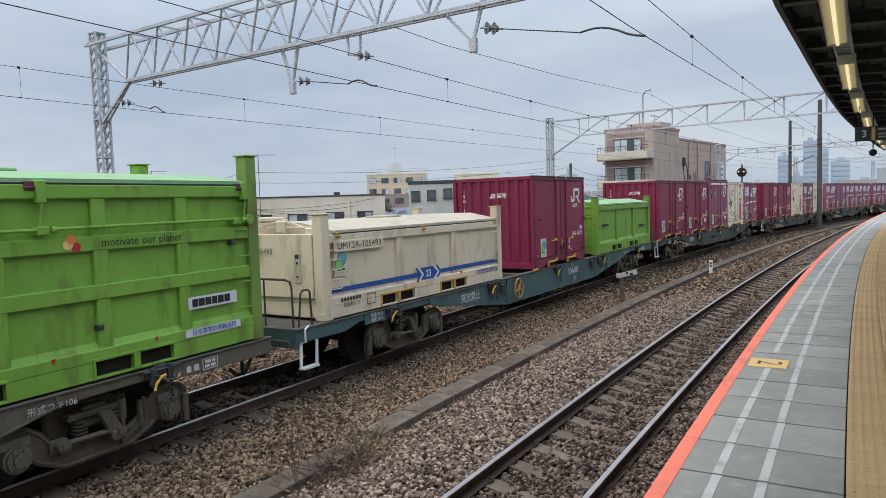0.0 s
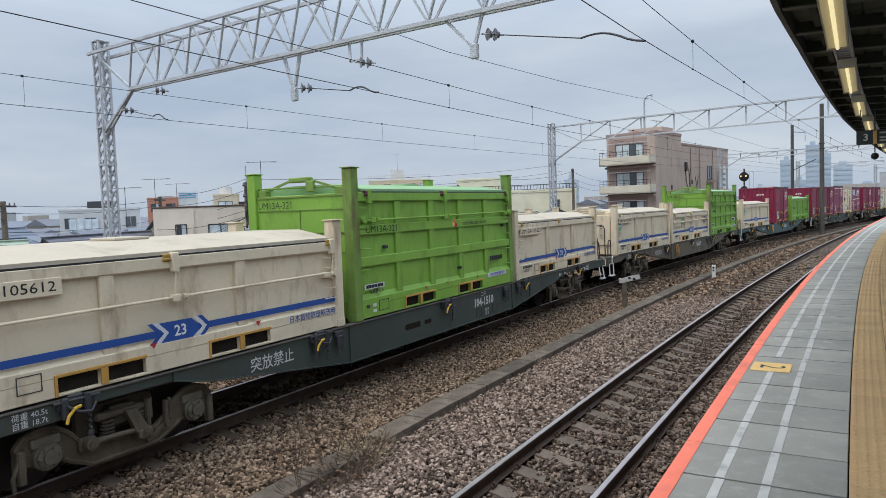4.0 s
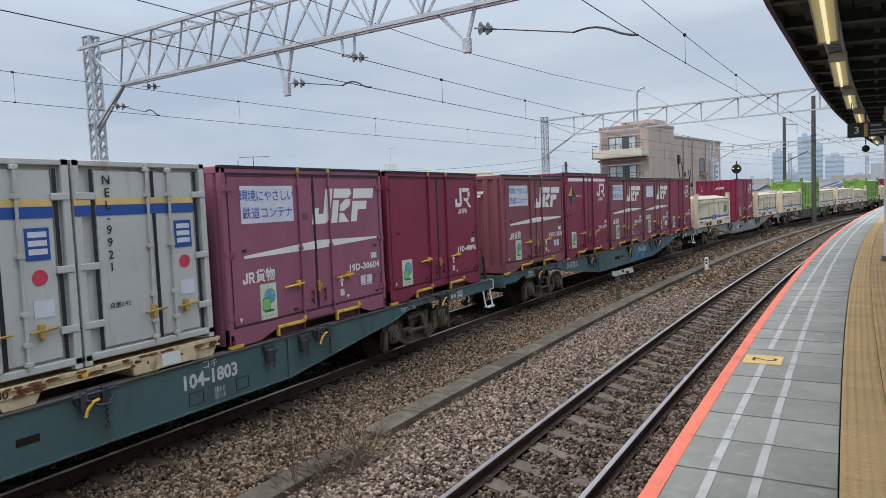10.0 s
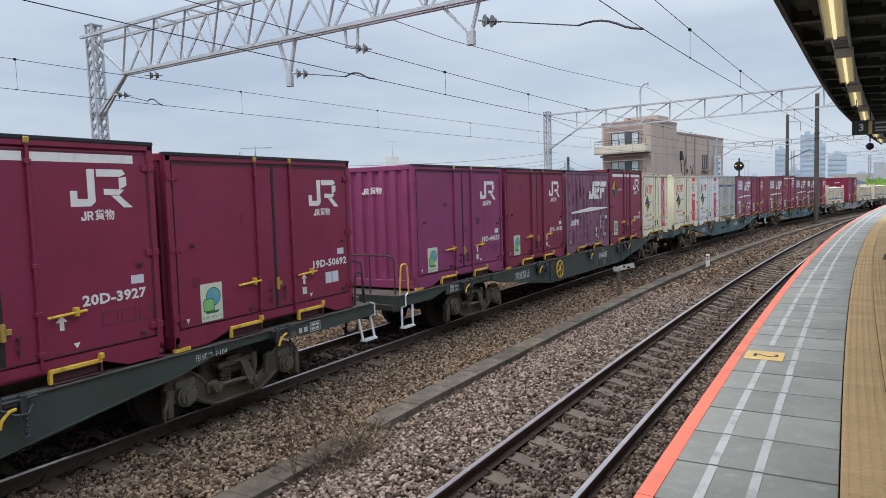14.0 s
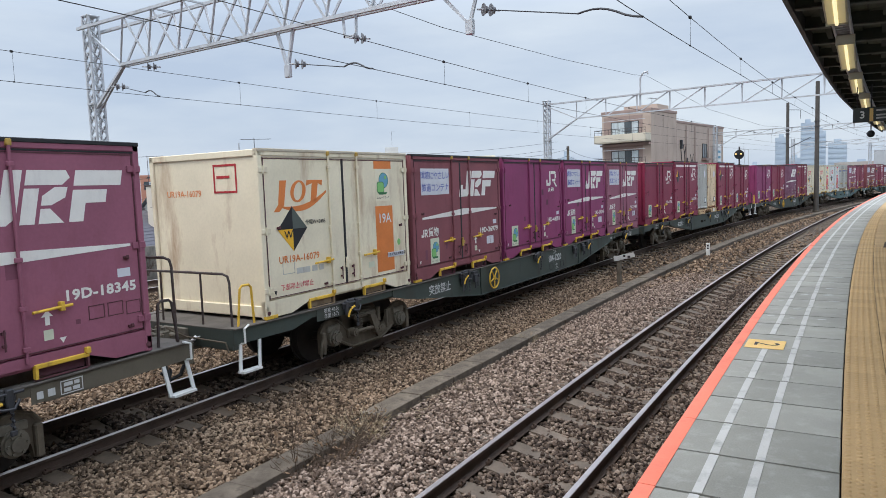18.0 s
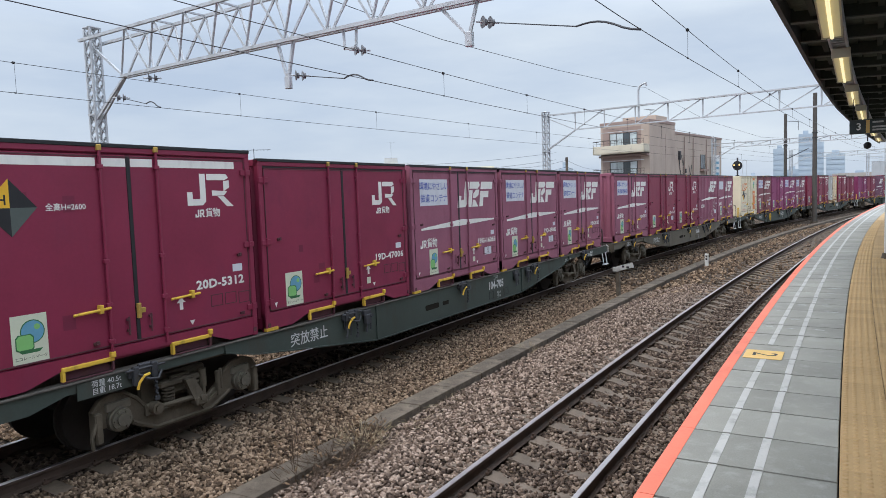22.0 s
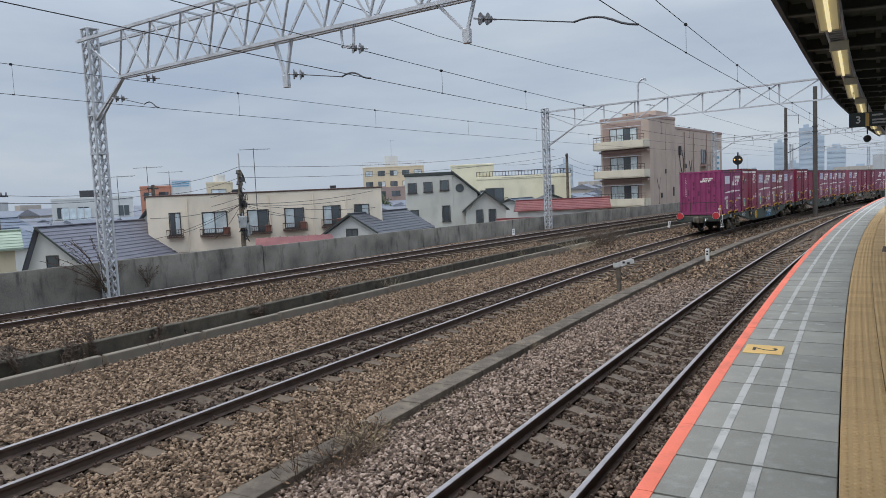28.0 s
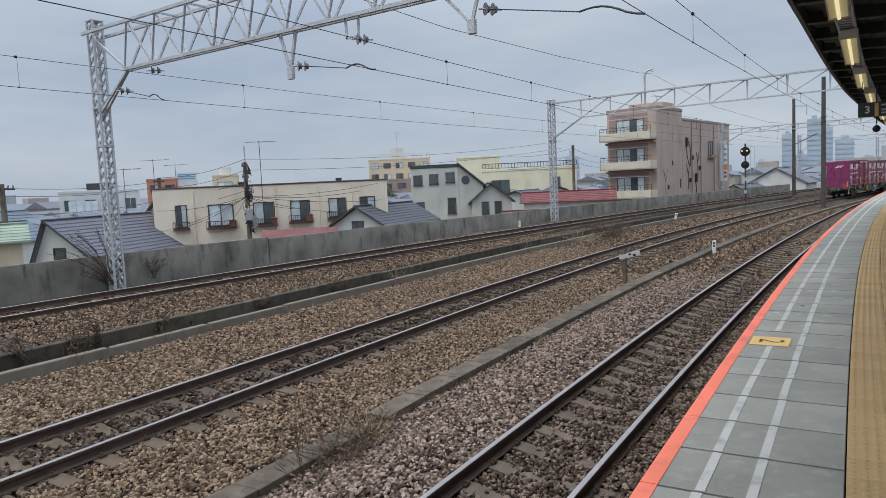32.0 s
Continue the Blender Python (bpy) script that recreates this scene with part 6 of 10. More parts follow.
        if extra == "blossom":
            decal("colour_band", rect(x0, x1, 0.30, h - 0.14), y, PINK, ob, "pink band with pale blossoms")
            rs = random.Random(number)
            g = Geo()
            for i in range(16):
                cx, cz, r = x0 + 0.1 + rs.random() * 0.26, 0.5 + i * (h - 0.8) / 16, rs.uniform(0.03, 0.05)
                for k in range(5):
                    g.prism(disc(cx + math.cos(k * 1.257 + i) * r, cz + math.sin(k * 1.257 + i) * r, r * 0.62, 7), y - 0.0055, y - 0.0035, "xz")
            part("blossom_print", g, BLOSSOM, ob, "pale blossom pattern", kind="stuff")
            decal("label", rect(x0 + 0.30, x1 - 0.06, 0.5, 0.62), y - 0.006, STK_G, ob)
            writing("ラッシング\nリング付", 0.085, x1 + 0.20, h - 1.18, y, BLACKP, ob, "small_writing", 0.004)
        elif extra != "orange":
            decal("colour_band", rect(x0, x1, h - 0.30, h - 0.14), y, red, ob)
            decal("colour_band", rect(x0, x1, 0.32, h - 0.90), y, red, ob, "red band")
            writing("19A", 0.27, (x0 + x1) / 2, h - 1.14, y - 0.003, PALEW, ob, "band_writing", 0.01)
            for dx, dz, r, c in ((0.10, -0.44, 0.07, ORANGER), (0.06, -0.60, 0.085, INK), (0.25, -0.60, 0.05, ORANGER), (0.30, -0.44, 0.09, PLATE_Y), (0.16, -0.74, 0.05, STK_B), (0.30, -0.76, 0.045, RED), (0.38, -0.66, 0.05, STK_G)):
                decal("bubble", disc(x0 + dx, h + dz, r), y - 0.001, c, ob)
        else:
            decal("colour_band", rect(x0, x1, h - 0.28, h - 0.14), y, red, ob)
            decal("colour_band", rect(x0, x1, 0.36, h - 0.95), y, red, ob)
            eco_sticker(x0 + 0.03, h - 0.86, 0.42, 0.58, y, ob, CREAM)
            writing("19A", 0.24, (x0 + x1) / 2, h - 1.18, y - 0.004, PALEW, ob, "band_writing", 0.01)
        writing(number, 0.15, -1.12, h - 1.66, y, PINK if extra != "orange" else ORANGER, ob, "number", 0.02, "", 1.05)
        writing("下部吊上げ禁止", 0.105, -1.2, 0.42, y, PINK, ob, "small_writing", 0.004)
        stencil_box(-1.5, 0.62, 0.26, 0.2, y, GREYC, ob)
        bar_row(-1.2, 0.60, y, ob, GREYC, (0.3, 0.12, 0.1), 0.09, 0.05)
        decal("label", rect(0.62, 0.78, 0.48, 0.58), y - 0.002, STICKER, ob)
        decal("label", rect(1.2, 1.72, 0.60, 0.69), y - 0.004, PANELW, ob)
        writing("日本貨物鉄道輸送用", 0.066, 1.46, 0.645, y - 0.0075, BLACKP, ob, "small_writing", 0.004)
        em = Matrix.Translation((-LX / 2 + 0.026, 0, 0)) @ Matrix.Rotation(radians(-90), 4, "Z")
        part("end_number", text_mesh(number, 0.14, red, 0.01), None, ob, "number on the end wall", em @ SIDE @ Matrix.Translation((-0.45, h - 0.62, 0)))
        g = Geo()
        for q in ((0.25, 0.75, h - 0.22, h - 0.19), (0.25, 0.75, h - 0.62, h - 0.59), (0.25, 0.28, h - 0.59, h - 0.22), (0.72, 0.75, h - 0.59, h - 0.22), (0.32, 0.60, h - 0.40, h - 0.36)):
            g.prism(rect(*q), -0.003, 0.0, "xz")
        part("placard_frame", g, RED, ob, "red placard outline", em, kind="stuff")
        decal("round_mark", [(1.57 + math.cos(a) * 0.05, 0.86 + math.sin(a) * 0.06) for a in np.linspace(0, 6.283, 13)[:-1]], y, STK_G, ob)
    else:
        if ribbed and number[:3] == "19G":
            writing("\n".join(number[4:]), 0.165, 1.27, 0.82, y, small, ob, "number", 0.045)
            writing("\n".join(number[:3]), 0.165, 1.02, 0.86, y, small, ob, "number", 0.045)
        else:
            writing(number, 0.158, 1.28, 0.83, y, small, ob, "number", 0.035, "", 1.06, 1.2)
        decal("label", rect(1.50, 1.67, 0.95, 1.05), y, PANELW, ob)
        up = [(0.0, 0.0), (0.05, 0.0), (0.05, 0.09), (0.09, 0.09), (0.025, 0.16), (-0.04, 0.09), (0.0, 0.09)]
        decal("arrow_mark", [(0.60 + p, 0.56 + q) for p, q in up], y, small, ob, "small white arrow")
        if style != "jrh":
            decal("label", rect(0.575, 0.68, 0.40, 0.51), y, STICKER, ob)
        decal("arrow_mark", [(0.74, 0.40), (0.82, 0.40), (0.78, 0.34)], y, small, ob)
        rs = random.Random(number)
        if rs.random() < 0.6:
            for i, (a, b) in enumerate(((1.10, 0.52), (1.34, 0.52), (1.58, 0.50))):
                stencil_box(a, b, 0.2, 0.16, y, RUSTEDGE, ob)
        if rs.random() < 0.5:
            decal("label", rect(1.16, 1.32, 0.50, 0.68), y, PANELW, ob)
            decal("label", rect(1.34, 1.50, 0.50, 0.68), y, PANELW, ob)
        if rs.random() < 0.45 and ribbed:
            writing("内容積\n18.7m³", 0.075, 1.40, 0.40, y, small, ob, "small_writing", 0.004)
        worn = Geo()
        for i in range(rs.randint(2, 5)):
            px, pz = rs.uniform(-1.6, 1.5), rs.uniform(0.4, h - 0.5)
            w, hh = rs.uniform(0.05, 0.16), rs.uniform(0.05, 0.2)
            if not (1.0 < px + w and pz > 0.8):
                worn.prism(rect(px, px + w, pz, pz + hh), y - 0.0012, y + 0.0015, "xz")
        part("touch_up_paint", worn, {MAROON: PATCH, MAROON_B: PATCH, VIOLET: PLUM}.get(material, PATCH_M), ob, "touched-up dark paint patches", kind="stuff") if worn.v else None
        if patched:
            g = Geo()
            for i in range(95 if material == DULLV else 34):
                k = rs.randint(0, 11)
                c = -1.80 + (k + 0.5) * 0.298 + (0.012 if k > 5 else -0.012)
                z = rs.uniform(0.30, h - 0.35)
                g.prism(rect(c - rs.uniform(0.03, 0.05), c + rs.uniform(0.03, 0.05), z, z + rs.uniform(0.06, 0.24)), y - 0.0012, y + 0.001, "xz")
            part("touch_up_paint", g, PLUM if material == DULLV else PATCH_M, ob, "dark touched-up paint patches", kind="stuff")
        if number == "19D-23040":
            g = Geo()
            for x in (-1.64, -0.52, 0.53, 1.62):
                for i in range(9):
                    if rs.random() < 0.75:
                        z = 0.4 + i * (h - 0.7) / 9 + rs.uniform(-0.03, 0.03)
                        g.prism(rect(x - 0.045 - rs.random() * 0.06, x + 0.045 + rs.random() * 0.06, z, z + rs.uniform(0.08, 0.2)), y - 0.001, y + 0.001, "xz")
            part("touch_up_paint", g, PLUM, ob, "dark touched-up paint patches", kind="stuff")
            g = Geo()
            for i in range(26):
                k, z = rs.randint(0, 7), rs.uniform(0.3, h - 0.5)
                yy, hw = -1.0 + k * 0.285, rs.uniform(0.03, 0.052)
                g.box(-LX / 2 + 0.002, -LX / 2 + 0.006, yy - hw, yy + hw, z, z + rs.uniform(0.06, 0.26))
            part("touch_up_paint", g, PLUM, ob, "dark patches on the end wall", kind="stuff")
            part("end_label", Geo().box(-LX / 2 - 0.001, -LX / 2 + 0.004, -1.06, -0.92, 0.30, 0.38), PANELW, ob, "small white label on the end wall")
    decal("mark_triangle", [(-1.70, 0.40), (-1.64, 0.40), (-1.67, 0.33)], y, LOGOW if style != "tank" else BLACKP, ob)
    if end_text:
        em = Matrix.Translation((-LX / 2 - 0.006, 0, 0)) @ Matrix.Rotation(radians(-90), 4, "Z") @ SIDE
        if number in END_TEXT:
            part("end_number", text_mesh("\n".join(number), 0.128, LOGOW, 0.014), None, ob, "white number painted down the end wall", em @ Matrix.Translation((-0.86, h - 0.88, 0)))
        if style.startswith("jrf"):
            mk = mark_block(0, 0, 0.235, 0, ob, True)
            mk.matrix_basis = Matrix.Translation((-LX / 2 - 0.001, 0, 0)) @ Matrix.Rotation(radians(-90), 4, "Z") @ Matrix.Translation((-0.05, 0, h - 0.62))
        else:
            ends = Matrix.Translation((-LX / 2 - 0.001, 0, 0)) @ Matrix.Rotation(radians(-90), 4, "Z")
            small_mark(0.0, 0.0, 0.12, 0.0, ob).matrix_basis = ends @ Matrix.Translation((-0.06, 0, h - 0.56))
            part("end_mark", text_mesh("貨物", 0.15, LOGOW, 0.02), None, ob, "white writing on the end wall", ends @ Matrix.Translation((0.30, -0.004, h - 0.50)) @ SIDE)
    return ob, h


def half_container(number, material, stripes, ribbed):
    """A small container, half the length of the others."""
    a, w, h = 0.915, 1.16, 2.28
    ob = empty("small_container", Matrix.Identity(4), ("rust-streaked cream" if material == RUSTCREAM else "grey") + " small steel container standing on a flat rack", "container", "small containers on racks")
    key = "half%d%s" % (ribbed, material.name)
    fm = RUSTSTEEL if ribbed and material == RUSTCREAM else material
    t = 0.06 if ribbed else 0.09

    def skeleton():
        g = Geo()
        for sx in (-1, 1):
            for sy in (-1, 1):
                x0, x1 = sorted((sx * a, sx * (a - t)))
                y0, y1 = sorted((sy * w, sy * (w - 0.1)))
                g.box(x0, x1, y0, y1, 0, h, 0.01)
            x0, x1 = sorted((sx * a, sx * (a - t)))
            g.box(x0, x1, -w, w, h - 0.07, h - 0.01, 0.008)
        for sy in (-1, 1):
            y0, y1 = sorted((sy * w, sy * (w - 0.1)))
            g.box(-a, a, y0, y1, h - 0.07, h, 0.01).box(-a, a, y0, y1, 0.05, 0.13, 0.01)
        return g

    part("frame", shared(key + "f", fm, skeleton), None, ob)
    part("shell", shared(key + "s", material, lambda: Geo().box(-a + 0.04, a - 0.04, -w + 0.07, w - 0.05, 0.1, h - 0.02, 0.01)), None, ob)
    if ribbed:
        def ribs():
            pts = [(-a + t, -w + 0.065)]
            n = 9
            for i in range(n):
                c = -a + t + (i + 0.5) * (2 * a - 2 * t) / n
                pts += [(c - 0.075, -w + 0.065), (c - 0.05, -w + 0.018), (c + 0.05, -w + 0.018), (c + 0.075, -w + 0.065)]
            return Geo().prism(pts + [(a - t, -w + 0.065), (a - t, -w + 0.09), (-a + t, -w + 0.09)], 0.12, h - 0.07, "xy")

        part("side_wall", shared(key + "r", material, ribs), None, ob, "rust-streaked corrugated side")
        writing("\n".join(number), 0.142, -0.54, h - 0.70, -w + 0.018, BLACKP, ob, "number", 0.03)
        cx, cz = 0.50, h - 0.52
        decal("round_mark", [(cx + math.cos(q) * 0.15, cz + math.sin(q) * 0.17) for q in np.linspace(0, 6.283, 17)[:-1]], -w + 0.018, PANELW, ob)
        part("label_frame", shared("label_frame", BLACKP, lambda: Geo().box(0.40, 0.74, -w + 0.012, -w + 0.02, 0.30, 0.56)), None, ob, "dark holder of the label")
        decal("label", rect(0.43, 0.72, 0.35, 0.54), -w + 0.010, PALEW, ob)
        part("side_hinge", shared(key + "hng", RUSTEDGE, lambda: Geo().box(-a - 0.01, -a + 0.05, -w - 0.015, -w + 0.02, 1.02, 1.16, 0.006).box(a - 0.05, a + 0.01, -w - 0.015, -w + 0.02, 1.02, 1.16, 0.006)), None, ob, kind="stuff")
        rust_spots(ob, number, a, w, h, 90 if material == RUSTCREAM else 26)
        return ob, h
    for x0, x1 in ((-0.64, 0.10), (0.14, 0.72)):
        part("door", shared(key + "d%d" % (x0 * 10), material, lambda: Geo().box(x0, x1, -w + 0.03, -w + 0.07, 0.16, h - 0.12, 0.008)), None, ob)
    for x in (-0.68, 0.12, 0.76):
        decal("door_seal", rect(x - 0.022, x + 0.022, 0.14, h - 0.10), -w + 0.028, BLACKP, ob)
    for x in (0.02, 0.33):
        part("lock_rod", shared(key + "rod", GREYC, lambda: rod_half(w, h)), None, ob, at=Matrix.Translation((x, 0, 0)))
    for z in (0.45, 1.1, h - 0.40):
        part("hinge", shared(key + "hinge", material, lambda: Geo().box(-0.90, -0.66, -w - 0.012, -w + 0.03, -0.04, 0.04, 0.008).box(0.70, 0.90, -w - 0.012, -w + 0.03, -0.04, 0.04, 0.008)), None, ob, at=Matrix.Translation((0, 0, z)))
    for nm, z0, z1, c in (("band_yellow", h - 0.50, h - 0.425, PLATE_Y), ("band_blue", h - 0.62, h - 0.505, BLUE)):
        decal(nm, rect(-0.64, 0.72, z0, z1), -w + 0.026, c, ob, nm.split("_")[1] + " band")
        decal(nm, rect(-a, -0.72, z0, z1), -w - 0.001, c, ob)
    decal("poster", rect(0.40, 0.66, h - 1.06, h - 0.72), -w + 0.026, BLUE, ob, "blue advertising plate")
    g = Geo()
    for i in range(3):
        g.prism(rect(0.43, 0.63, h - 0.82 - i * 0.09, h - 0.76 - i * 0.09), -w + 0.019, -w + 0.022, "xz")
    part("lettering", g, PANELW, ob, kind="stuff")
    writing("\n".join(number), 0.142, -0.50, h - 0.72, -w + 0.020, BLACKP, ob)
    writing("自重0.92", 0.075, -0.42, 0.62, -w + 0.028, BLACKP, ob, "small_writing", 0.004)
    cx, cz = 0.53, h - 1.24
    decal("round_mark", [(cx + math.cos(q) * 0.085, cz + math.sin(q) * 0.085) for q in np.linspace(0, 6.283, 13)[:-1]], -w + 0.026, PINK, ob)
    decal("label", rect(0.44, 0.66, 0.62, 0.80), -w + 0.026, PANELW, ob)
    for x in (-0.12, 0.36):
        part("handle", shared(key + "handle", KEEPER, lambda: Geo().tube((0.0, -w - 0.02, 0.48), (0.30, -w - 0.02, 0.50), 0.016, 6).box(0.10, 0.16, -w - 0.03, -w + 0.03, 0.40, 0.56, 0.006)), None, ob, "worn yellow latch", Matrix.Translation((x, 0, 0)))
    return ob, h


def rust_spots(ob, number, a, w, h, count):
    """Flaked rust along the frame's edges and runs of it down the ribs."""
    rs = random.Random(number)
    g = Geo()

    def blot(x, z, rx, rz, y):
        g.prism([(x + math.cos(q) * rx * rs.uniform(0.5, 1), z + math.sin(q) * rz * rs.uniform(0.5, 1)) for q in np.linspace(0, 6.283, 9)[:-1]], y - 0.002, y, "xz")

    for i in range(count):
        side = rs.random()
        if side < 0.45:
            blot(rs.choice((-1, 1)) * (a - 0.03), rs.uniform(0.05, h - 0.05), 0.028, rs.uniform(0.03, 0.16), -w)
        elif side < 0.75:
            blot(rs.uniform(-a + 0.08, a - 0.08), rs.choice((0.09, 0.09, h - 0.035)), rs.uniform(0.03, 0.12), 0.026, -w)
        else:
            k = rs.randint(0, 8)
            c = -a + 0.06 + (k + 0.5) * (2 * a - 0.12) / 9
            blot(c + rs.uniform(-0.02, 0.02), rs.choice((rs.uniform(0.16, 0.5), rs.uniform(0.2, h - 0.3))), rs.uniform(0.006, 0.022), rs.uniform(0.05, 0.28), -w + 0.018)
    part("rust_stain", g, RUSTSPOT, ob, "flaking rust spots and runs", kind="stuff")


def rod_half(w, h):
    g = Geo().tube((0, -w - 0.005, 0.1), (0, -w - 0.005, h - 0.04), 0.018, 8)
    for z in (0.14, 0.34, 0.66, 1.25, h - 0.42, h - 0.12):
        g.box(-0.04, 0.04, -w - 0.024, -w + 0.03, z, z + 0.05, 0.006)
    return g


def flat_rack(material):
    ob = empty("flat_rack", Matrix.Identity(4), "worn cream steel flat rack under two small containers", "flat rack")
    part("deck", Geo().box(-1.87, 1.87, -1.2, 1.2, 0.13, 0.22, 0.012), material, ob)
    part("deck_edge", Geo().box(-1.88, 1.88, -1.222, -1.2, 0.19, 0.24, 0.004).box(-1.88, 1.88, -1.218, -1.2, 0.12, 0.14, 0.004), material, ob)
    for x in (-1.6, -0.75, 0.75, 1.6):
        part("skid", Geo().prism([(x - 0.16, 0.0), (x + 0.16, 0.0), (x + 0.24, 0.14), (x - 0.24, 0.14)], -1.20, 1.20, "xz"), material, ob)
    for x in (-1.75, 0.55):
        part("end_plate", Geo().box(x, x + 0.9 if x > 0 else x + 0.7, -1.226, -1.2, 0.02, 0.21, 0.004), material, ob)
    decal("label", rect(0.95, 1.22, 0.04, 0.19), -1.226, PALEW, ob)
    writing("UM9A-480", 0.13, -1.15, 0.175, -1.222, BLACKP, ob) if material == RACKC else None
    decal("mark_triangle", [(-0.12, 0.20), (0.02, 0.20), (-0.05, 0.13)], -1.222, YELLOW, ob)
    rs = random.Random(material.name)
    g = Geo()
    for i in range(46):
        x, z, rx = rs.uniform(-1.8, 1.8), rs.choice((0.215, 0.13, 0.17)), rs.uniform(0.02, 0.11)
        g.prism([(x + math.cos(q) * rx * rs.uniform(0.5, 1), z + math.sin(q) * 0.024 * rs.uniform(0.5, 1)) for q in np.linspace(0, 6.283, 9)[:-1]], -1.2285, -1.2, "xz")
    part("rust_stain", g, RUSTSPOT, ob, "flaking rust spots", kind="stuff")
    return ob, 0.24


def end_gear_geo(a, h):
    """Seams, rivet heads and the lid's lever frame on the end wall."""
    g = Geo().box(-a + 0.04, -a + 0.062, -1.02, 1.02, h - 0.19, h - 0.15, 0.006)
    for z in (0.30, h * 0.5, h * 0.5 + 0.34, h - 0.42):
        g.box(-a + 0.046, -a + 0.06, -1.02, 1.02, z, z + 0.02, 0.003)
        for i in range(9):
            g.disc((-a + 0.044, -0.96 + i * 0.24, z + 0.01), (1, 0, 0), 0.016, 0.012, 6)
    g.box(-a + 0.044, -a + 0.06, -0.02, 0.0, h * 0.5, h - 0.42, 0.003)
    for y0, y1 in ((-1.0, -0.2), (1.0, 0.2)):
        g.beam((-a + 0.12, y0, h - 0.10), (-a + 0.12, y1, h + 0.13), 0.03, 0.04)
        g.box(-a + 0.06, -a + 0.2, min(y0, y0 * 0.8), max(y0, y0 * 0.8), h - 0.16, h - 0.02, 0.015)
    g.tube((-a + 0.1, -1.05, h - 0.02), (-a + 0.1, 1.05, h + 0.0), 0.016, 6).box(-a + 0.05, -a + 0.2, -0.24, 0.24, h + 0.08, h + 0.17, 0.02).box(-a + 0.03, -a + 0.1, -0.36, -0.18, h - 0.10, h + 0.10, 0.015)
    return g


def pierced_rail(a, w):
    """The deep bottom rail with four fork openings through it."""
    g = Geo().box(-a + 0.18, a - 0.18, -w + 0.004, -w + 0.10, 0.02, 0.05, 0.006).box(-a + 0.18, a - 0.18, -w + 0.004, -w + 0.10, 0.22, 0.36, 0.012)
    cuts = [c + k for c in (-1.10, 0.94) for k in (-0.29, 0.29)]
    lo = -a + 0.18
    for c in cuts:
        g.box(lo, c - 0.245, -w + 0.005, -w + 0.10, 0.048, 0.222, 0.002)
        lo = c + 0.245
    return g.box(lo, a - 0.18, -w + 0.005, -w + 0.10, 0.048, 0.222, 0.002)


def control_gear(a, w, h, z):
    """The lid rod along the side, its bearings and the hanging levers that reach up to the lid."""
    y = -w - 0.02
    g = Geo().tube((-a + 0.26, y, z), (a - 0.16, y, z + 0.03), 0.019, 8)
    for x in (-a + 0.55, -0.1, a - 0.45):
        g.box(x - 0.07, x + 0.07, y - 0.025, y + 0.07, z - 0.045, z + 0.05, 0.012).disc((x + 0.1, y - 0.02, z + 0.01), (1, 0, 0), 0.04, 0.05, 10)
    for x in (-a + 0.45, -0.12, a - 0.30):
        g.beam((x, y + 0.01, z + 0.02), (x + 0.03, y - 0.015, h - 0.30), 0.03, 0.02).box(x - 0.03, x + 0.07, y - 0.03, y + 0.05, h - 0.34, h - 0.10, 0.01)
    for x in (-a + 0.30, a - 0.20):
        g.disc((x, y + 0.01, z + 0.02), (0, 1, 0), 0.07, 0.06, 12)
    return g


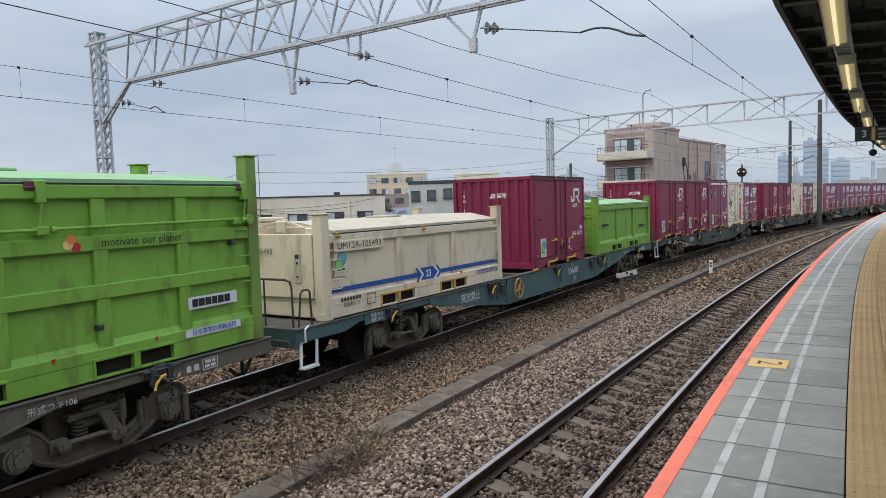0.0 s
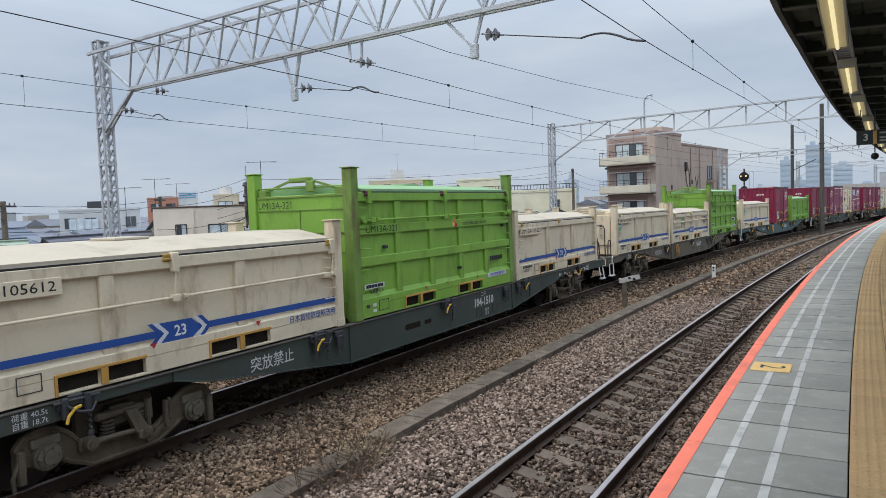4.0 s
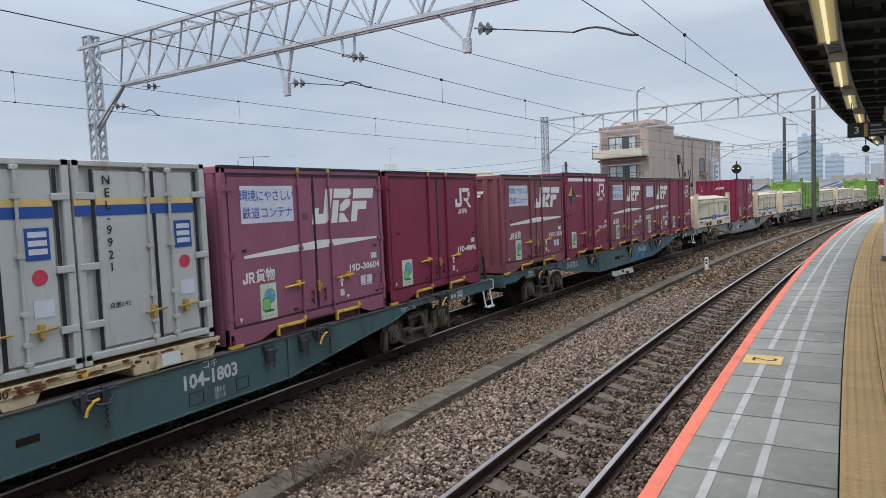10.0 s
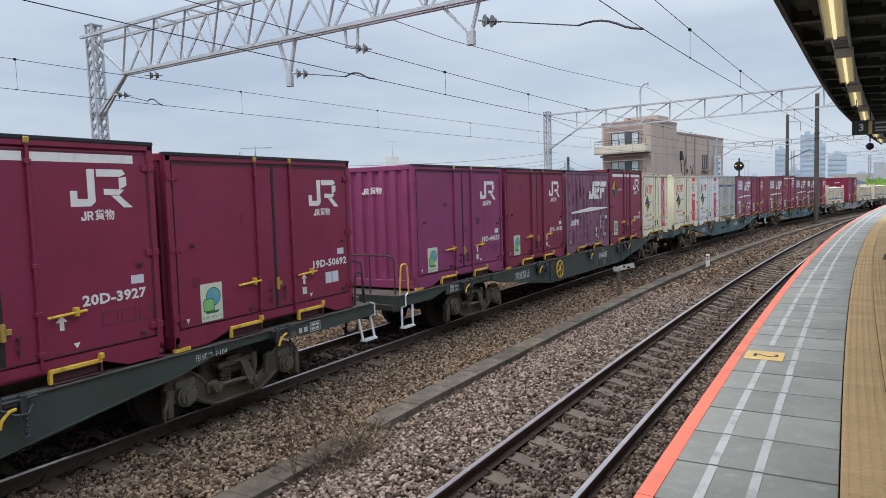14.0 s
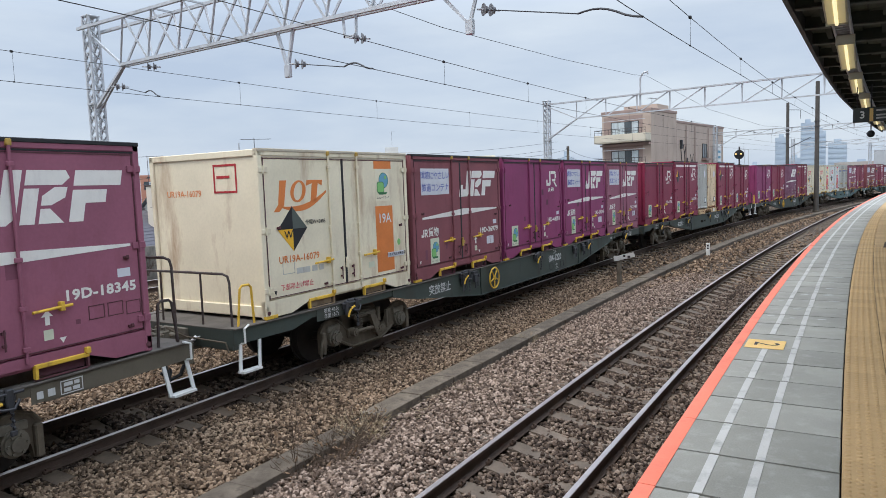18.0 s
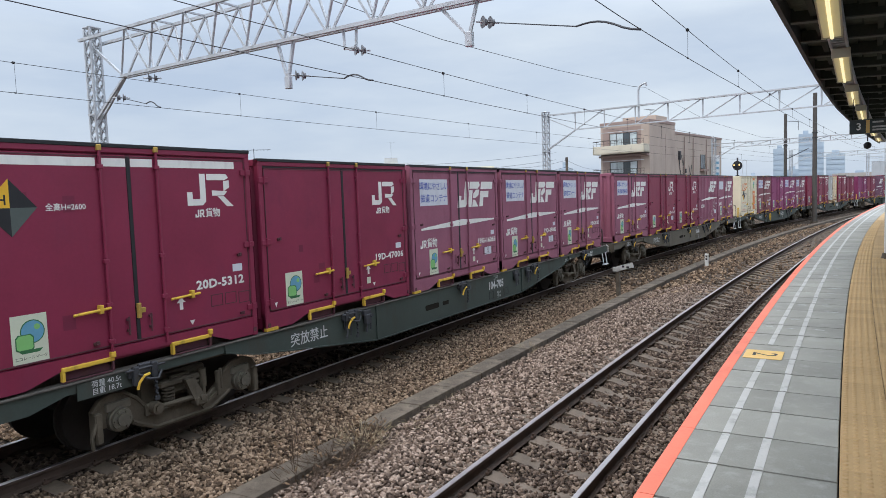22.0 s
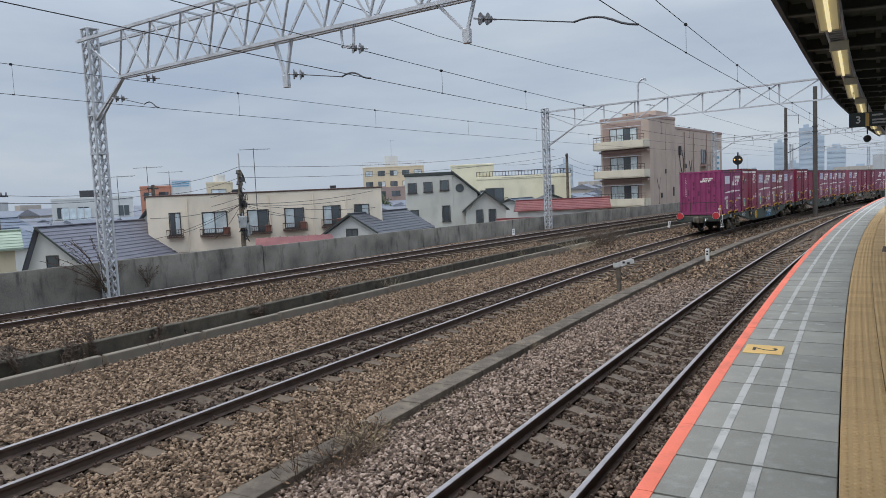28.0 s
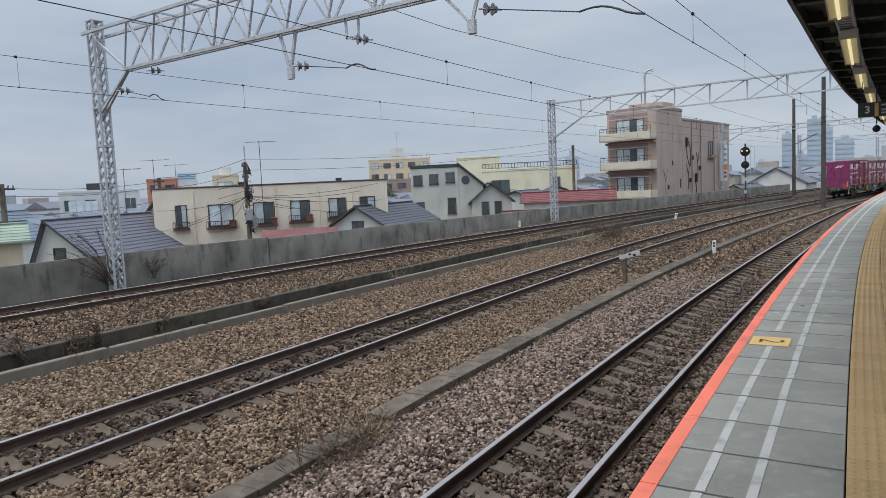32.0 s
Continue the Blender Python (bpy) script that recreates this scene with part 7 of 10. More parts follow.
def bulk20(number, material, lid, length, h, tall, label, mark):
    """A twenty-foot open bulk container with end posts, ribbed sides and a sheet lid."""
    ob = empty("bulk_container", Matrix.Identity(4), label, "container", "bulk containers on the train")
    a, w = length / 2, 1.2225
    ptop = 2.61 if tall else 1.74 if h < 1.7 else 1.88
    key = "bulk%s%d%d" % (material.name, h * 100, length * 100)
    part("tub", shared(key + "tub", material, lambda: Geo().box(-a + 0.06, a - 0.06, -w + 0.075, w - 0.06, 0.03, h - 0.14, 0.012)), None, ob)
    for sx in (-1, 1):
        for sy in (-1, 1):
            x0, x1 = sorted((sx * a, sx * (a - 0.20)))
            y0, y1 = sorted((sy * w, sy * (w - 0.20)))
            part("post", shared(key + "post%d%d" % (sx, sy), GREENPOST if tall and sy < 0 else material, lambda: Geo().box(x0, x1, y0, y1, 0, ptop, 0.014).box(x0 - 0.022, x1 + 0.022, y0 - 0.022, y1 + 0.022, ptop, ptop + 0.018, 0.004)
                                .box(x0 - 0.005, x1 + 0.005, y0 - 0.005, y1 + 0.005, 0, 0.13, 0.01)), None, ob)
    part("top_rail", shared(key + "toprail", material, lambda: Geo().box(-a + 0.18, a - 0.18, -w + 0.005, -w + 0.11, h - 0.30, h - 0.14, 0.015)), None, ob)
    part("bottom_rail", shared(key + "botrail", material, lambda: pierced_rail(a, w).prism([(-w + 0.03, 0.36), (-w + 0.08, 0.36), (-w + 0.08, 0.44)], -a + 0.2, a - 0.2, "yz")), None, ob)
    rows = (0.36, h - 0.3) if not tall else (0.36, 0.98, 1.53, h - 0.3)
    for z in rows[1:-1]:
        part("side_rail", shared(key + "rail%d" % (z * 100), material, lambda: Geo().box(-a + 0.2, a - 0.2, -w + 0.012, -w + 0.10, z - 0.07, z + 0.10, 0.012)), None, ob)
    for i in range(2 if not tall else 4):
        x = -a + 0.2 + (i + 1) * (length - 0.4) / (3 if not tall else 5)
        part("side_rib", shared(key + "rib", material, lambda: Geo().box(-0.09, 0.09, -w + 0.02, -w + 0.10, 0.34, h - 0.28, 0.012)), None, ob, at=Matrix.Translation((x, 0, 0)))
    crown = h + (0.03 if tall else 0.06)
    part("lid", shared(key + "lid", lid, lambda: Geo().prism([(-w + 0.03, h - 0.14), (-w + 0.03, h - 0.08), (-0.5, crown), (0.5, crown), (w - 0.03, h - 0.08), (w - 0.03, h - 0.14)], -a + 0.30, a - 0.22, "yz")), None, ob, "pale sheet lid")
    part("lid_patch", shared(key + "lidpatch", lid, lambda: Geo().box(-0.35, 0.15, -0.45, 0.1, crown, crown + 0.04, 0.01)), None, ob)
    part("lid_edge", shared(key + "lidedge", BLACKP, lambda: Geo().box(-a + 0.3, a - 0.22, -w + 0.012, -w + 0.035, h - 0.165, h - 0.125)), None, ob)
    for x in (-a + 0.4, -0.2, a - 0.35):
        part("lid_catch", shared("lid_catch%d" % tall, RUSTEDGE if tall else KEEPER, lambda: Geo().box(-0.05, 0.05, -w - 0.01, -w + 0.03, -0.05, 0.05, 0.01).tube((-0.06, -w - 0.015, -0.02), (0.06, -w - 0.015, -0.02), 0.016, 6)), None, ob, at=Matrix.Translation((x, 0, h - 0.16)))
    part("control_rod", shared(key + "ctl", material, lambda: control_gear(a, w, h, 1.71 if tall else 0.88)), None, ob, "long lid rod with its levers and brackets") if tall or mark in ("rod", "low") else None
    for x in (-1.10, 0.94):
        part("fork_frame", shared("fork_frame%d" % tall, material if material == GREEND else ORANGEF, lambda: Geo().box(-0.55, 0.55, -w - 0.012, -w + 0.012, 0.225, 0.26, 0.005).box(-0.045, 0.045, -w - 0.012, -w + 0.012, 0.04, 0.225, 0.005).box(-0.57, -0.535, -w - 0.012, -w + 0.012, 0.02, 0.26, 0.004)), None, ob, "" if material == GREEND else "orange fork pocket frame", Matrix.Translation((x, 0, 0)))
    for x in (-1.10, 0.94):
        part("fork_opening", shared("fork_opening", HOLESHADE, lambda: Geo().box(-0.56, 0.56, -w + 0.062, -w + 0.074, 0.04, 0.23)), None, ob, "dark hollow of the fork pockets", Matrix.Translation((x, 0, 0)))
    for sx in (-1, 1):
        for i in range(5):
            z = 0.5 + i * (h - 0.9) / 4
            part("rung", shared("rung", material, lambda: Geo().tube((-0.13, -w + 0.0, 0), (0.13, -w + 0.0, 0), 0.010, 6)), None, ob, at=Matrix.Translation((sx * (a - 0.34), 0, z)))
    part("end_gear", shared(key + "gear", GREENPOST if tall else material, lambda: end_gear_geo(a, h)), None, ob)
    y = -w + 0.02
    if not tall and material == UMW:
        low = mark == "low"
        dn = -0.14
        decal("blue_stripe", rect(-a + 0.22, a - 0.22, 0.57 + dn, 0.655 + dn), y - 0.003, BLUE, ob, "blue side stripe")
        decal("blue_arrow", [(p, q + dn) for p, q in ((-0.36, 0.48), (0.12, 0.48), (0.27, 0.61), (0.12, 0.74), (-0.36, 0.74), (-0.21, 0.61))], y - 0.0075, BLUE, ob)
        for dx, c in ((-0.52, BLUE), (-0.44, PANELW), (0.14, PANELW), (0.22, BLUE)):
            decal("chevron", [(dx + p, q + dn) for p, q in ((0, 0.47), (0.07, 0.47), (0.22, 0.61), (0.07, 0.75), (0, 0.75), (0.15, 0.61))], y - 0.009, c, ob)
        writing("23", 0.19, -0.05, 0.61 + dn, y - 0.0115, PALEW, ob, "route_number", 0.02)
        if not low:
            part("number_plate", Geo().box(-a + 0.30, -a + 1.66, -w - 0.004, -w + 0.02, h - 0.445, h - 0.255, 0.006), material, ob)
        writing(number, 0.155, -a + 0.98, 0.655 if low else h - 0.35, y if low else -w - 0.004, BLACKP, ob, "number", 0.0, "", 1.0, 1.22)
        if number != "UM12A-105537":
            eco_sticker(-a + (1.66 if low else 0.32), 0.70 if low else 0.70, 0.36, 0.46, y + 0.02, ob, UMW)
        em = Matrix.Translation((-a - 0.021, 0, 0)) @ Matrix.Rotation(radians(-90), 4, "Z") @ SIDE
        part("end_number", text_mesh(number, 0.15, BLACKP, 0.0), None, ob, "black number on the end wall", em @ Matrix.Translation((-0.35, h - 0.42, 0)))
        part("end_plate", Geo().box(-a + 0.01, -a + 0.055, -1.0, 1.0, 0.36, h - 0.12, 0.01), material, ob)
        part("end_plate", Geo().box(-a - 0.004, -a + 0.02, -0.74, -0.60, 0.62, 1.10, 0.004), UMTOP, ob)
        part("end_bolt", Geo().disc((-a - 0.008, -0.67, 0.95), (1, 0, 0), 0.022, 0.012, 8).disc((-a - 0.008, -0.67, 0.72), (1, 0, 0), 0.022, 0.012, 8).box(-a - 0.008, -a, -0.71, -0.63, 1.02, 1.09), DARKSTEEL, ob, kind="stuff")
        if mark in ("plate", "low"):
            decal("logo_plate", rect(a - 1.0, a - 0.68, 0.72, 1.05), y - 0.002, BLUE, ob, "blue plate with a yellow shape")
            decal("logo_shape", [(a - 0.95, 0.80), (a - 0.85, 0.80), (a - 0.76, 0.97), (a - 0.86, 0.97)], y - 0.006, PLATE_Y, ob)
        bar_row(-a + 0.42, 0.265, y - 0.02, ob, INKD, (0.06, 0.06, 0.06, 0.06, 0.06, 0.06, 0.07), 0.06, 0.018)
        writing("総重量12.7t", 0.085, -a + 0.70, 0.20, y - 0.02, INKD, ob, "small_writing", 0.004)
        stencil_box(-a + 1.12, 0.13, 0.26, 0.19, y - 0.02, INKD, ob)
        writing("日本貨物鉄道輸送用", 0.118, a - 0.78, 0.285, y - 0.02, BLUE, ob, "small_writing", 0.004)
        for x in (-0.5, 1.2):
            decal("red_mark", [(x, 0.38), (x + 0.1, 0.38), (x + 0.05, 0.31)], y - 0.018, RED, ob)
    elif tall:
        writing(number, 0.175, -a + 0.85, 1.545, y - 0.012, BLACKP, ob, "number", 0.0, "", 1.0, 1.12)
        em = Matrix.Translation((-a - 0.004, 0, 0)) @ Matrix.Rotation(radians(-90), 4, "Z") @ SIDE
        part("end_number", text_mesh(number, 0.17, BLACKP, 0.0), None, ob, "black number on the end wall", em @ Matrix.Translation((-0.52, h - 0.32, 0)))
        if material == GREEND:
            decal("label", rect(a - 1.32, a - 0.48, 0.60, 0.76), y - 0.002, PANELW, ob)
        decal("label", rect(-a + 0.28, -a + 0.86, 0.515, 0.60), y - 0.002, PANELW, ob)
        writing("motivate our planet", 0.14, a - 1.94, 1.545, y - 0.0085, BLACKP, ob, "motto", 0.0)
        for dx, dz, c in ((0, 0, RED), (-0.09, 0.03, PLATE_Y), (-0.05, 0.09, ORANGER)):
            decal("motto_dot", [(a - 2.80 + dx + math.cos(t) * 0.06, 1.515 + dz + math.sin(t) * 0.055) for t in np.linspace(0, 6.283, 11)[:-1]], y - 0.0085 - 0.0035 * (c == ORANGER) - 0.0017 * (c == PLATE_Y), c, ob)
        bar_row(a - 1.26, 0.63, y - 0.006, ob, BLACKP, (0.09, 0.10, 0.10, 0.09, 0.10, 0.10), 0.10, 0.014)
        decal("label", rect(a - 1.4, a - 0.45, 0.25, 0.35), y - 0.018, PANELW, ob)
        writing("日本貨物鉄道輸送用", 0.085, a - 0.92, 0.30, y - 0.0215, BLUE, ob, "small_writing", 0.004)
        bar_row(-a + 0.32, 0.53, y - 0.006, ob, BLACKP, (0.07, 0.07, 0.08, 0.07, 0.09, 0.07), 0.055, 0.010)
        writing("総重量12.3t", 0.085, -a + 0.62, 0.46, y, BLACKP, ob, "small_writing", 0.004)
        stencil_box(-a + 0.66, 0.10, 0.30, 0.19, y - 0.018, BLACKP, ob)
        for z in (0.10, 0.20):
            decal("label", rect(-a + 0.48, -a + 0.58, z, z + 0.05), y - 0.018, PANELW, ob)
        g = Geo()
        for x, z in ((-a + 0.95, 1.22), (0.5, 0.60), (a - 0.5, 1.42), (-a + 0.35, 0.22)):
            g.box(x - 0.04, x + 0.04, y - 0.03, y + 0.05, z - 0.03, z + 0.03, 0.008)
        part("side_stops", g, DARKSTEEL, ob, "small dark stops on the side", kind="stuff")
        for x in (-0.95, -0.1, 1.2):
            decal("red_mark", [(x, 0.36), (x + 0.06, 0.36), (x + 0.03, 0.29)], y - 0.018, RED, ob)
    else:
        bar_row(-a + 0.5, 0.9, y, ob, BLACKP, (0.2, 0.2, 0.24), 0.08, 0.03)
        bar_row(a - 1.5, 0.7, y, ob, BLACKP, (0.2, 0.2, 0.3), 0.1, 0.03)
    return ob, h


# ---- flat wagons ----
BL, K = 9.83, 1.024     # the wagon's half length under its load; plan to length along the outer curve


def sill(x0, x1):
    return Geo().prism([(a * K if abs(a) < 9.5 else a, b) for a, b in ((x0, 1.03), (x0, 0.80), (-9.05, 0.80), (-8.65, 0.905), (-6.5, 0.905), (-5.9, 0.76), (-3.1, 0.40), (3.1, 0.40), (5.9, 0.76), (6.5, 0.905), (8.2, 0.905), (8.25, 0.80), (x1, 0.80), (x1, 1.03))], -1.215, -1.17, "xz").box(-3.19, -3.16, -1.24, -1.215, 0.41, 1.01).box(3.16, 3.19, -1.24, -1.215, 0.41, 1.01).box(-6.66, -6.63, -1.24, -1.215, 0.91, 1.01).box(6.63, 6.66, -1.24, -1.215, 0.91, 1.01)


def flange(x0, x1, low):
    g = Geo()
    if low:
        for a, b in (((-6.5, 0.90), (-5.9, 0.76)), ((-5.9, 0.76), (-3.1, 0.40)), ((-3.1, 0.40), (3.1, 0.40)), ((3.1, 0.40), (5.9, 0.76)), ((5.9, 0.76), (6.5, 0.90))):
            g.beam((a[0] * K, -1.17, a[1]), (b[0] * K, -1.17, b[1]), 0.15, 0.018)
    else:
        g.box(x0, x1, -1.245, -1.08, 1.012, 1.034, 0.004)
    return g


def bogie_frame():
    """Cast side frames: arched pedestals over the axles, a fish-belly chord between them, rolled lips."""
    g = Geo()
    top = [(1.26, 0.58), (1.17, 0.69), (1.02, 0.74), (0.84, 0.72), (0.68, 0.61), (0.55, 0.45), (0.40, 0.36), (-0.40, 0.36), (-0.55, 0.45), (-0.68, 0.61), (-0.84, 0.72), (-1.02, 0.74), (-1.17, 0.69), (-1.26, 0.58)]
    low = [(-1.26, 0.20), (-1.17, 0.20), (-1.14, 0.36), (-0.76, 0.32), (-0.68, 0.27), (-0.42, 0.15), (0.42, 0.15), (0.68, 0.27), (0.76, 0.32), (1.14, 0.36), (1.17, 0.20), (1.26, 0.20)]
    for sy in (-1, 1):
        y0, y1 = sorted((sy * 0.97, sy * 1.04))
        g.prism(low + top, y0, y1, "xz")
        g.chain([(x, sy * 1.03, z - 0.012) for x, z in top], 0.03, 6)
        g.chain([(x, sy * 1.03, z + 0.012) for x, z in low[3:9]], 0.03, 6)
        for x in (-1.215, 1.215):
            y0, y1 = sorted((sy * 1.0, sy * 1.10))
            g.box(x - 0.045, x + 0.045, y0, y1, 0.20, 0.56, 0.015)
    g.box(-0.16, 0.16, -1.0, 1.0, 0.50, 0.74, 0.02)
    g.box(-0.52, 0.52, -0.86, 0.86, 0.42, 0.76, 0.03)
    g.chain([(-1.22, -1.07, 0.5), (-1.32, -1.1, 0.3), (-1.30, -1.08, 0.16)], 0.022, 6)
    for x in (-0.46, 0.46):
        g.tube((x, -0.8, 0.34), (x, 0.8, 0.34), 0.05, 8)
    return g


def bogie_gear():
    """Coil springs behind the frame, a bushed anchor rod, a slanting link and the brake hangers."""
    g = Geo()
    for x in (-0.2, 0.2):
        for i in range(6):
            g.disc((x, -0.99, 0.385 + i * 0.042), (0, 0, 1), 0.085, 0.024, 12)
        g.tube((x, -0.99, 0.36), (x, -0.99, 0.63), 0.055, 8)
    g.box(-0.36, 0.36, -1.06, -0.9, 0.62, 0.70, 0.02)
    g.disc((-0.50, -1.13, 0.44), (0, 1, 0), 0.075, 0.13, 14).disc((-0.50, -1.20, 0.44), (0, 1, 0), 0.04, 0.03, 10).box(-0.60, -0.40, -1.10, -1.03, 0.34, 0.50, 0.02)
    g.tube((-0.50, -1.13, 0.44), (0.16, -1.13, 0.42), 0.032, 8)
    g.prism([(-0.06, 0.68), (0.08, 0.68), (0.26, 0.36), (0.16, 0.28), (0.08, 0.36)], -1.17, -1.10, "xz")
    g.box(0.08, 0.26, -1.20, -1.05, 0.30, 0.42, 0.02).disc((0.17, -1.2, 0.40), (0, 1, 0), 0.04, 0.05, 10)
    g.tube((0.30, -1.06, 0.50), (0.30, -1.06, 0.74), 0.05, 10).tube((0.30, -1.06, 0.36), (0.30, -1.06, 0.50), 0.03, 8)
    g.box(0.50, 0.55, -1.12, -1.05, 0.32, 0.66, 0.012).box(0.57, 0.61, -1.10, -1.05, 0.40, 0.68, 0.012)
    g.beam((0.26, -1.06, 0.22), (0.60, -1.06, 0.42), 0.05, 0.05)
    return g


def wheelset():
    g = Geo()
    for y in (-0.566, 0.566):
        s = 1 if y > 0 else -1
        g.disc((0, y, 0.43), (0, 1, 0), 0.43, 0.11, 28).disc((0, y - s * 0.07, 0.43), (0, 1, 0), 0.455, 0.03, 28)
    g.tube((0, -0.95, 0.43), (0, 0.95, 0.43), 0.075, 10)
    return g


def axle_box():
    g = Geo().disc((0, -1.05, 0.43), (0, 1, 0), 0.15, 0.10, 18).disc((0, -1.11, 0.43), (0, 1, 0), 0.125, 0.06, 18).disc((0, -1.15, 0.43), (0, 1, 0), 0.075, 0.04, 16).box(-0.16, 0.16, -1.08, -0.98, 0.54, 0.64, 0.01)
    for i in range(6):
        a = i * math.pi / 3
        g.disc((math.cos(a) * 0.10, -1.145, 0.43 + math.sin(a) * 0.10), (0, 1, 0), 0.018, 0.03, 6)
    return g


def handrail_end(sgn, up=0.0):
    x, u = sgn * 0.50, up
    return Geo().chain([(x, -1.06, 0.98), (x, -1.05, 1.66 + u), (x, -1.02, 1.75 + u), (x, -0.92, 1.78 + u), (x, 0.92, 1.78 + u), (x, 1.02, 1.75 + u), (x, 1.05, 1.66 + u), (x, 1.06, 0.98)], 0.019, 6)


def coupler_geo(sx):
    """A shank and a knuckle head with guard arm and hollow between."""
    def bx(g, x0, x1, *r):
        return g.box(min(sx * x0, sx * x1), max(sx * x0, sx * x1), *r)
    g = Geo()
    bx(g, 0.0, 0.34, -0.08, 0.08, 0.72, 0.90, 0.02)
    bx(g, 0.24, 0.40, -0.17, 0.15, 0.68, 0.97, 0.03)
    bx(g, 0.40, 0.54, -0.17, -0.07, 0.66, 1.0, 0.03)
    bx(g, 0.38, 0.48, 0.06, 0.16, 0.70, 0.96, 0.03)
    bx(g, 0.26, 0.34, -0.05, 0.05, 0.97, 1.05, 0.01)
    bx(g, -0.02, 0.05, -0.26, 0.26, 0.66, 0.98, 0.01)
    return g.tube((sx * 0.46, -0.12, 0.64), (sx * 0.46, -0.12, 1.04), 0.035, 8)


def lashing_geo():
    """A container clamp on the sill: a dark housing, two jaws, a bent lever and a dangling chain."""
    g = Geo().box(-0.20, 0.20, -1.27, -1.2, -0.07, 0.05, 0.012).box(-0.17, -0.09, -1.31, -1.25, -0.16, 0.07, 0.012).box(0.08, 0.16, -1.31, -1.25, -0.12, 0.08, 0.012)
    g.box(-0.09, 0.08, -1.29, -1.24, -0.03, 0.09, 0.015).tube((-0.26, -1.29, 0.03), (0.26, -1.29, 0.03), 0.018, 6)
    g.chain([(-0.12, -1.31, -0.02), (0.0, -1.34, -0.10), (0.13, -1.34, -0.12), (0.2, -1.32, -0.04)], 0.017, 6)
    for i in range(6):
        g.disc((0.12 + 0.012 * (i % 2), -1.30, -0.15 - 0.034 * i), (1, 0, 0) if i % 2 else (0, 1, 0), 0.021, 0.016, 6)
    g.box(0.09, 0.16, -1.315, -1.285, -0.40, -0.34, 0.01)
    return g


def wagon(number, series, body, reverse, wheel, plate_m=None):
    col = {"wagon_dark_grey_green": "dark grey-green", "wagon_brown_grey": "brown-grey", "wagon_teal_grey": "blue-grey", "wagon_pale_grey": "pale grey"}[body.name]
    ob = empty("container_wagon", Matrix.Identity(4), col + " steel container flat wagon with fish-belly sills and bogies", "wagon", "wagons of the freight train")
    tallrail = 0.34 if series == "106" else 0.0
    el, er = (0.09, 0.62) if reverse else (0.62, 0.09)
    x0, x1 = -BL - el, BL + er
    k = "%d" % reverse
    for side in (1, -1):
        m = Matrix.Diagonal((1, side, 1, 1))
        part("side_sill", shared("sill" + k, body, lambda: sill(x0, x1)), None, ob, at=m)
        part("bottom_flange", shared("bflange", body, lambda: flange(x0, x1, True)), None, ob, at=m)
        part("top_flange", shared("tflange" + k, DECK, lambda: flange(x0, x1, False)), None, ob, "rust-worn deck edge", at=m)
    part("centre_sill", shared("csill" + k, DECK, lambda: Geo().box(x0 + 0.1, x1 - 0.1, -0.2, 0.2, 0.62, 0.98, 0.01)), None, ob)
    for i in range(6):
        part("cross_beam", shared("xbeam", DECK, lambda: Geo().box(-0.09, 0.09, -1.17, 1.17, 0.84, 1.005, 0.008)), None, ob, at=Matrix.Translation((-9.5 + i * 3.8, 0, 0)))
    for sx, e in ((-1, el), (1, er)):
        xe = sx * (BL + e)
        part("end_beam", shared("endbeam", body, lambda: Geo().box(-0.05, 0.05, -1.2, 1.2, 0.72, 1.02, 0.01)), None, ob, at=Matrix.Translation((xe - sx * 0.05, 0, 0)))
        a, b = sorted((xe, sx * (BL - 0.5)))
        part("end_deck", shared("enddeck%d%d" % (sx, e * 100), DECK, lambda: Geo().box(a, b, -1.16, 1.16, 1.005, 1.022, 0.003)), None, ob, "worn end deck plate")
        part("coupler", shared("coupler%d" % sx, HUB, lambda: coupler_geo(sx)), None, ob, "grey knuckle coupler", at=Matrix.Translation((xe, 0, 0)))
        part("brake_hose", shared("hose%d" % sx, HOSE, lambda: Geo().chain([(0, -0.42, 0.84), (sx * 0.12, -0.43, 0.76), (sx * 0.20, -0.42, 0.56), (sx * 0.26, -0.36, 0.36), (sx * 0.36, -0.28, 0.30), (sx * 0.46, -0.20, 0.42)], 0.028, 8)), None, ob, at=Matrix.Translation((xe, 0, 0)))
        part("brake_hose", shared("hose_far%d" % sx, HOSE, lambda: Geo().chain([(0, 0.34, 0.84), (sx * 0.16, 0.36, 0.74), (sx * 0.24, 0.34, 0.50), (sx * 0.36, 0.28, 0.36), (sx * 0.46, 0.2, 0.46)], 0.024, 8)), None, ob, at=Matrix.Translation((xe, 0, 0)))
        part("hose_cock", shared("hose_cock%d" % sx, WHITE, lambda: Geo().chain([(sx * 0.0, -0.42, 0.86), (sx * 0.1, -0.43, 0.80), (sx * 0.15, -0.45, 0.74)], 0.030, 8).tube((sx * 0.06, -0.42, 0.84), (sx * 0.03, -0.54, 0.88), 0.012, 6)), None, ob, "white-taped hose cock", at=Matrix.Translation((xe, 0, 0)))
        part("uncoupling_lever", shared("uncoupler%d" % sx, BOGIE, lambda: Geo().chain([(sx * 0.05, -1.15, 0.70), (sx * 0.05, -1.1, 0.84), (sx * 0.06, -0.3, 0.86), (sx * 0.2, -0.1, 0.98)], 0.014, 6)), None, ob, at=Matrix.Translation((xe, 0, 0)))
    sx = 1 if reverse else -1
    xe = sx * (BL + 0.62)
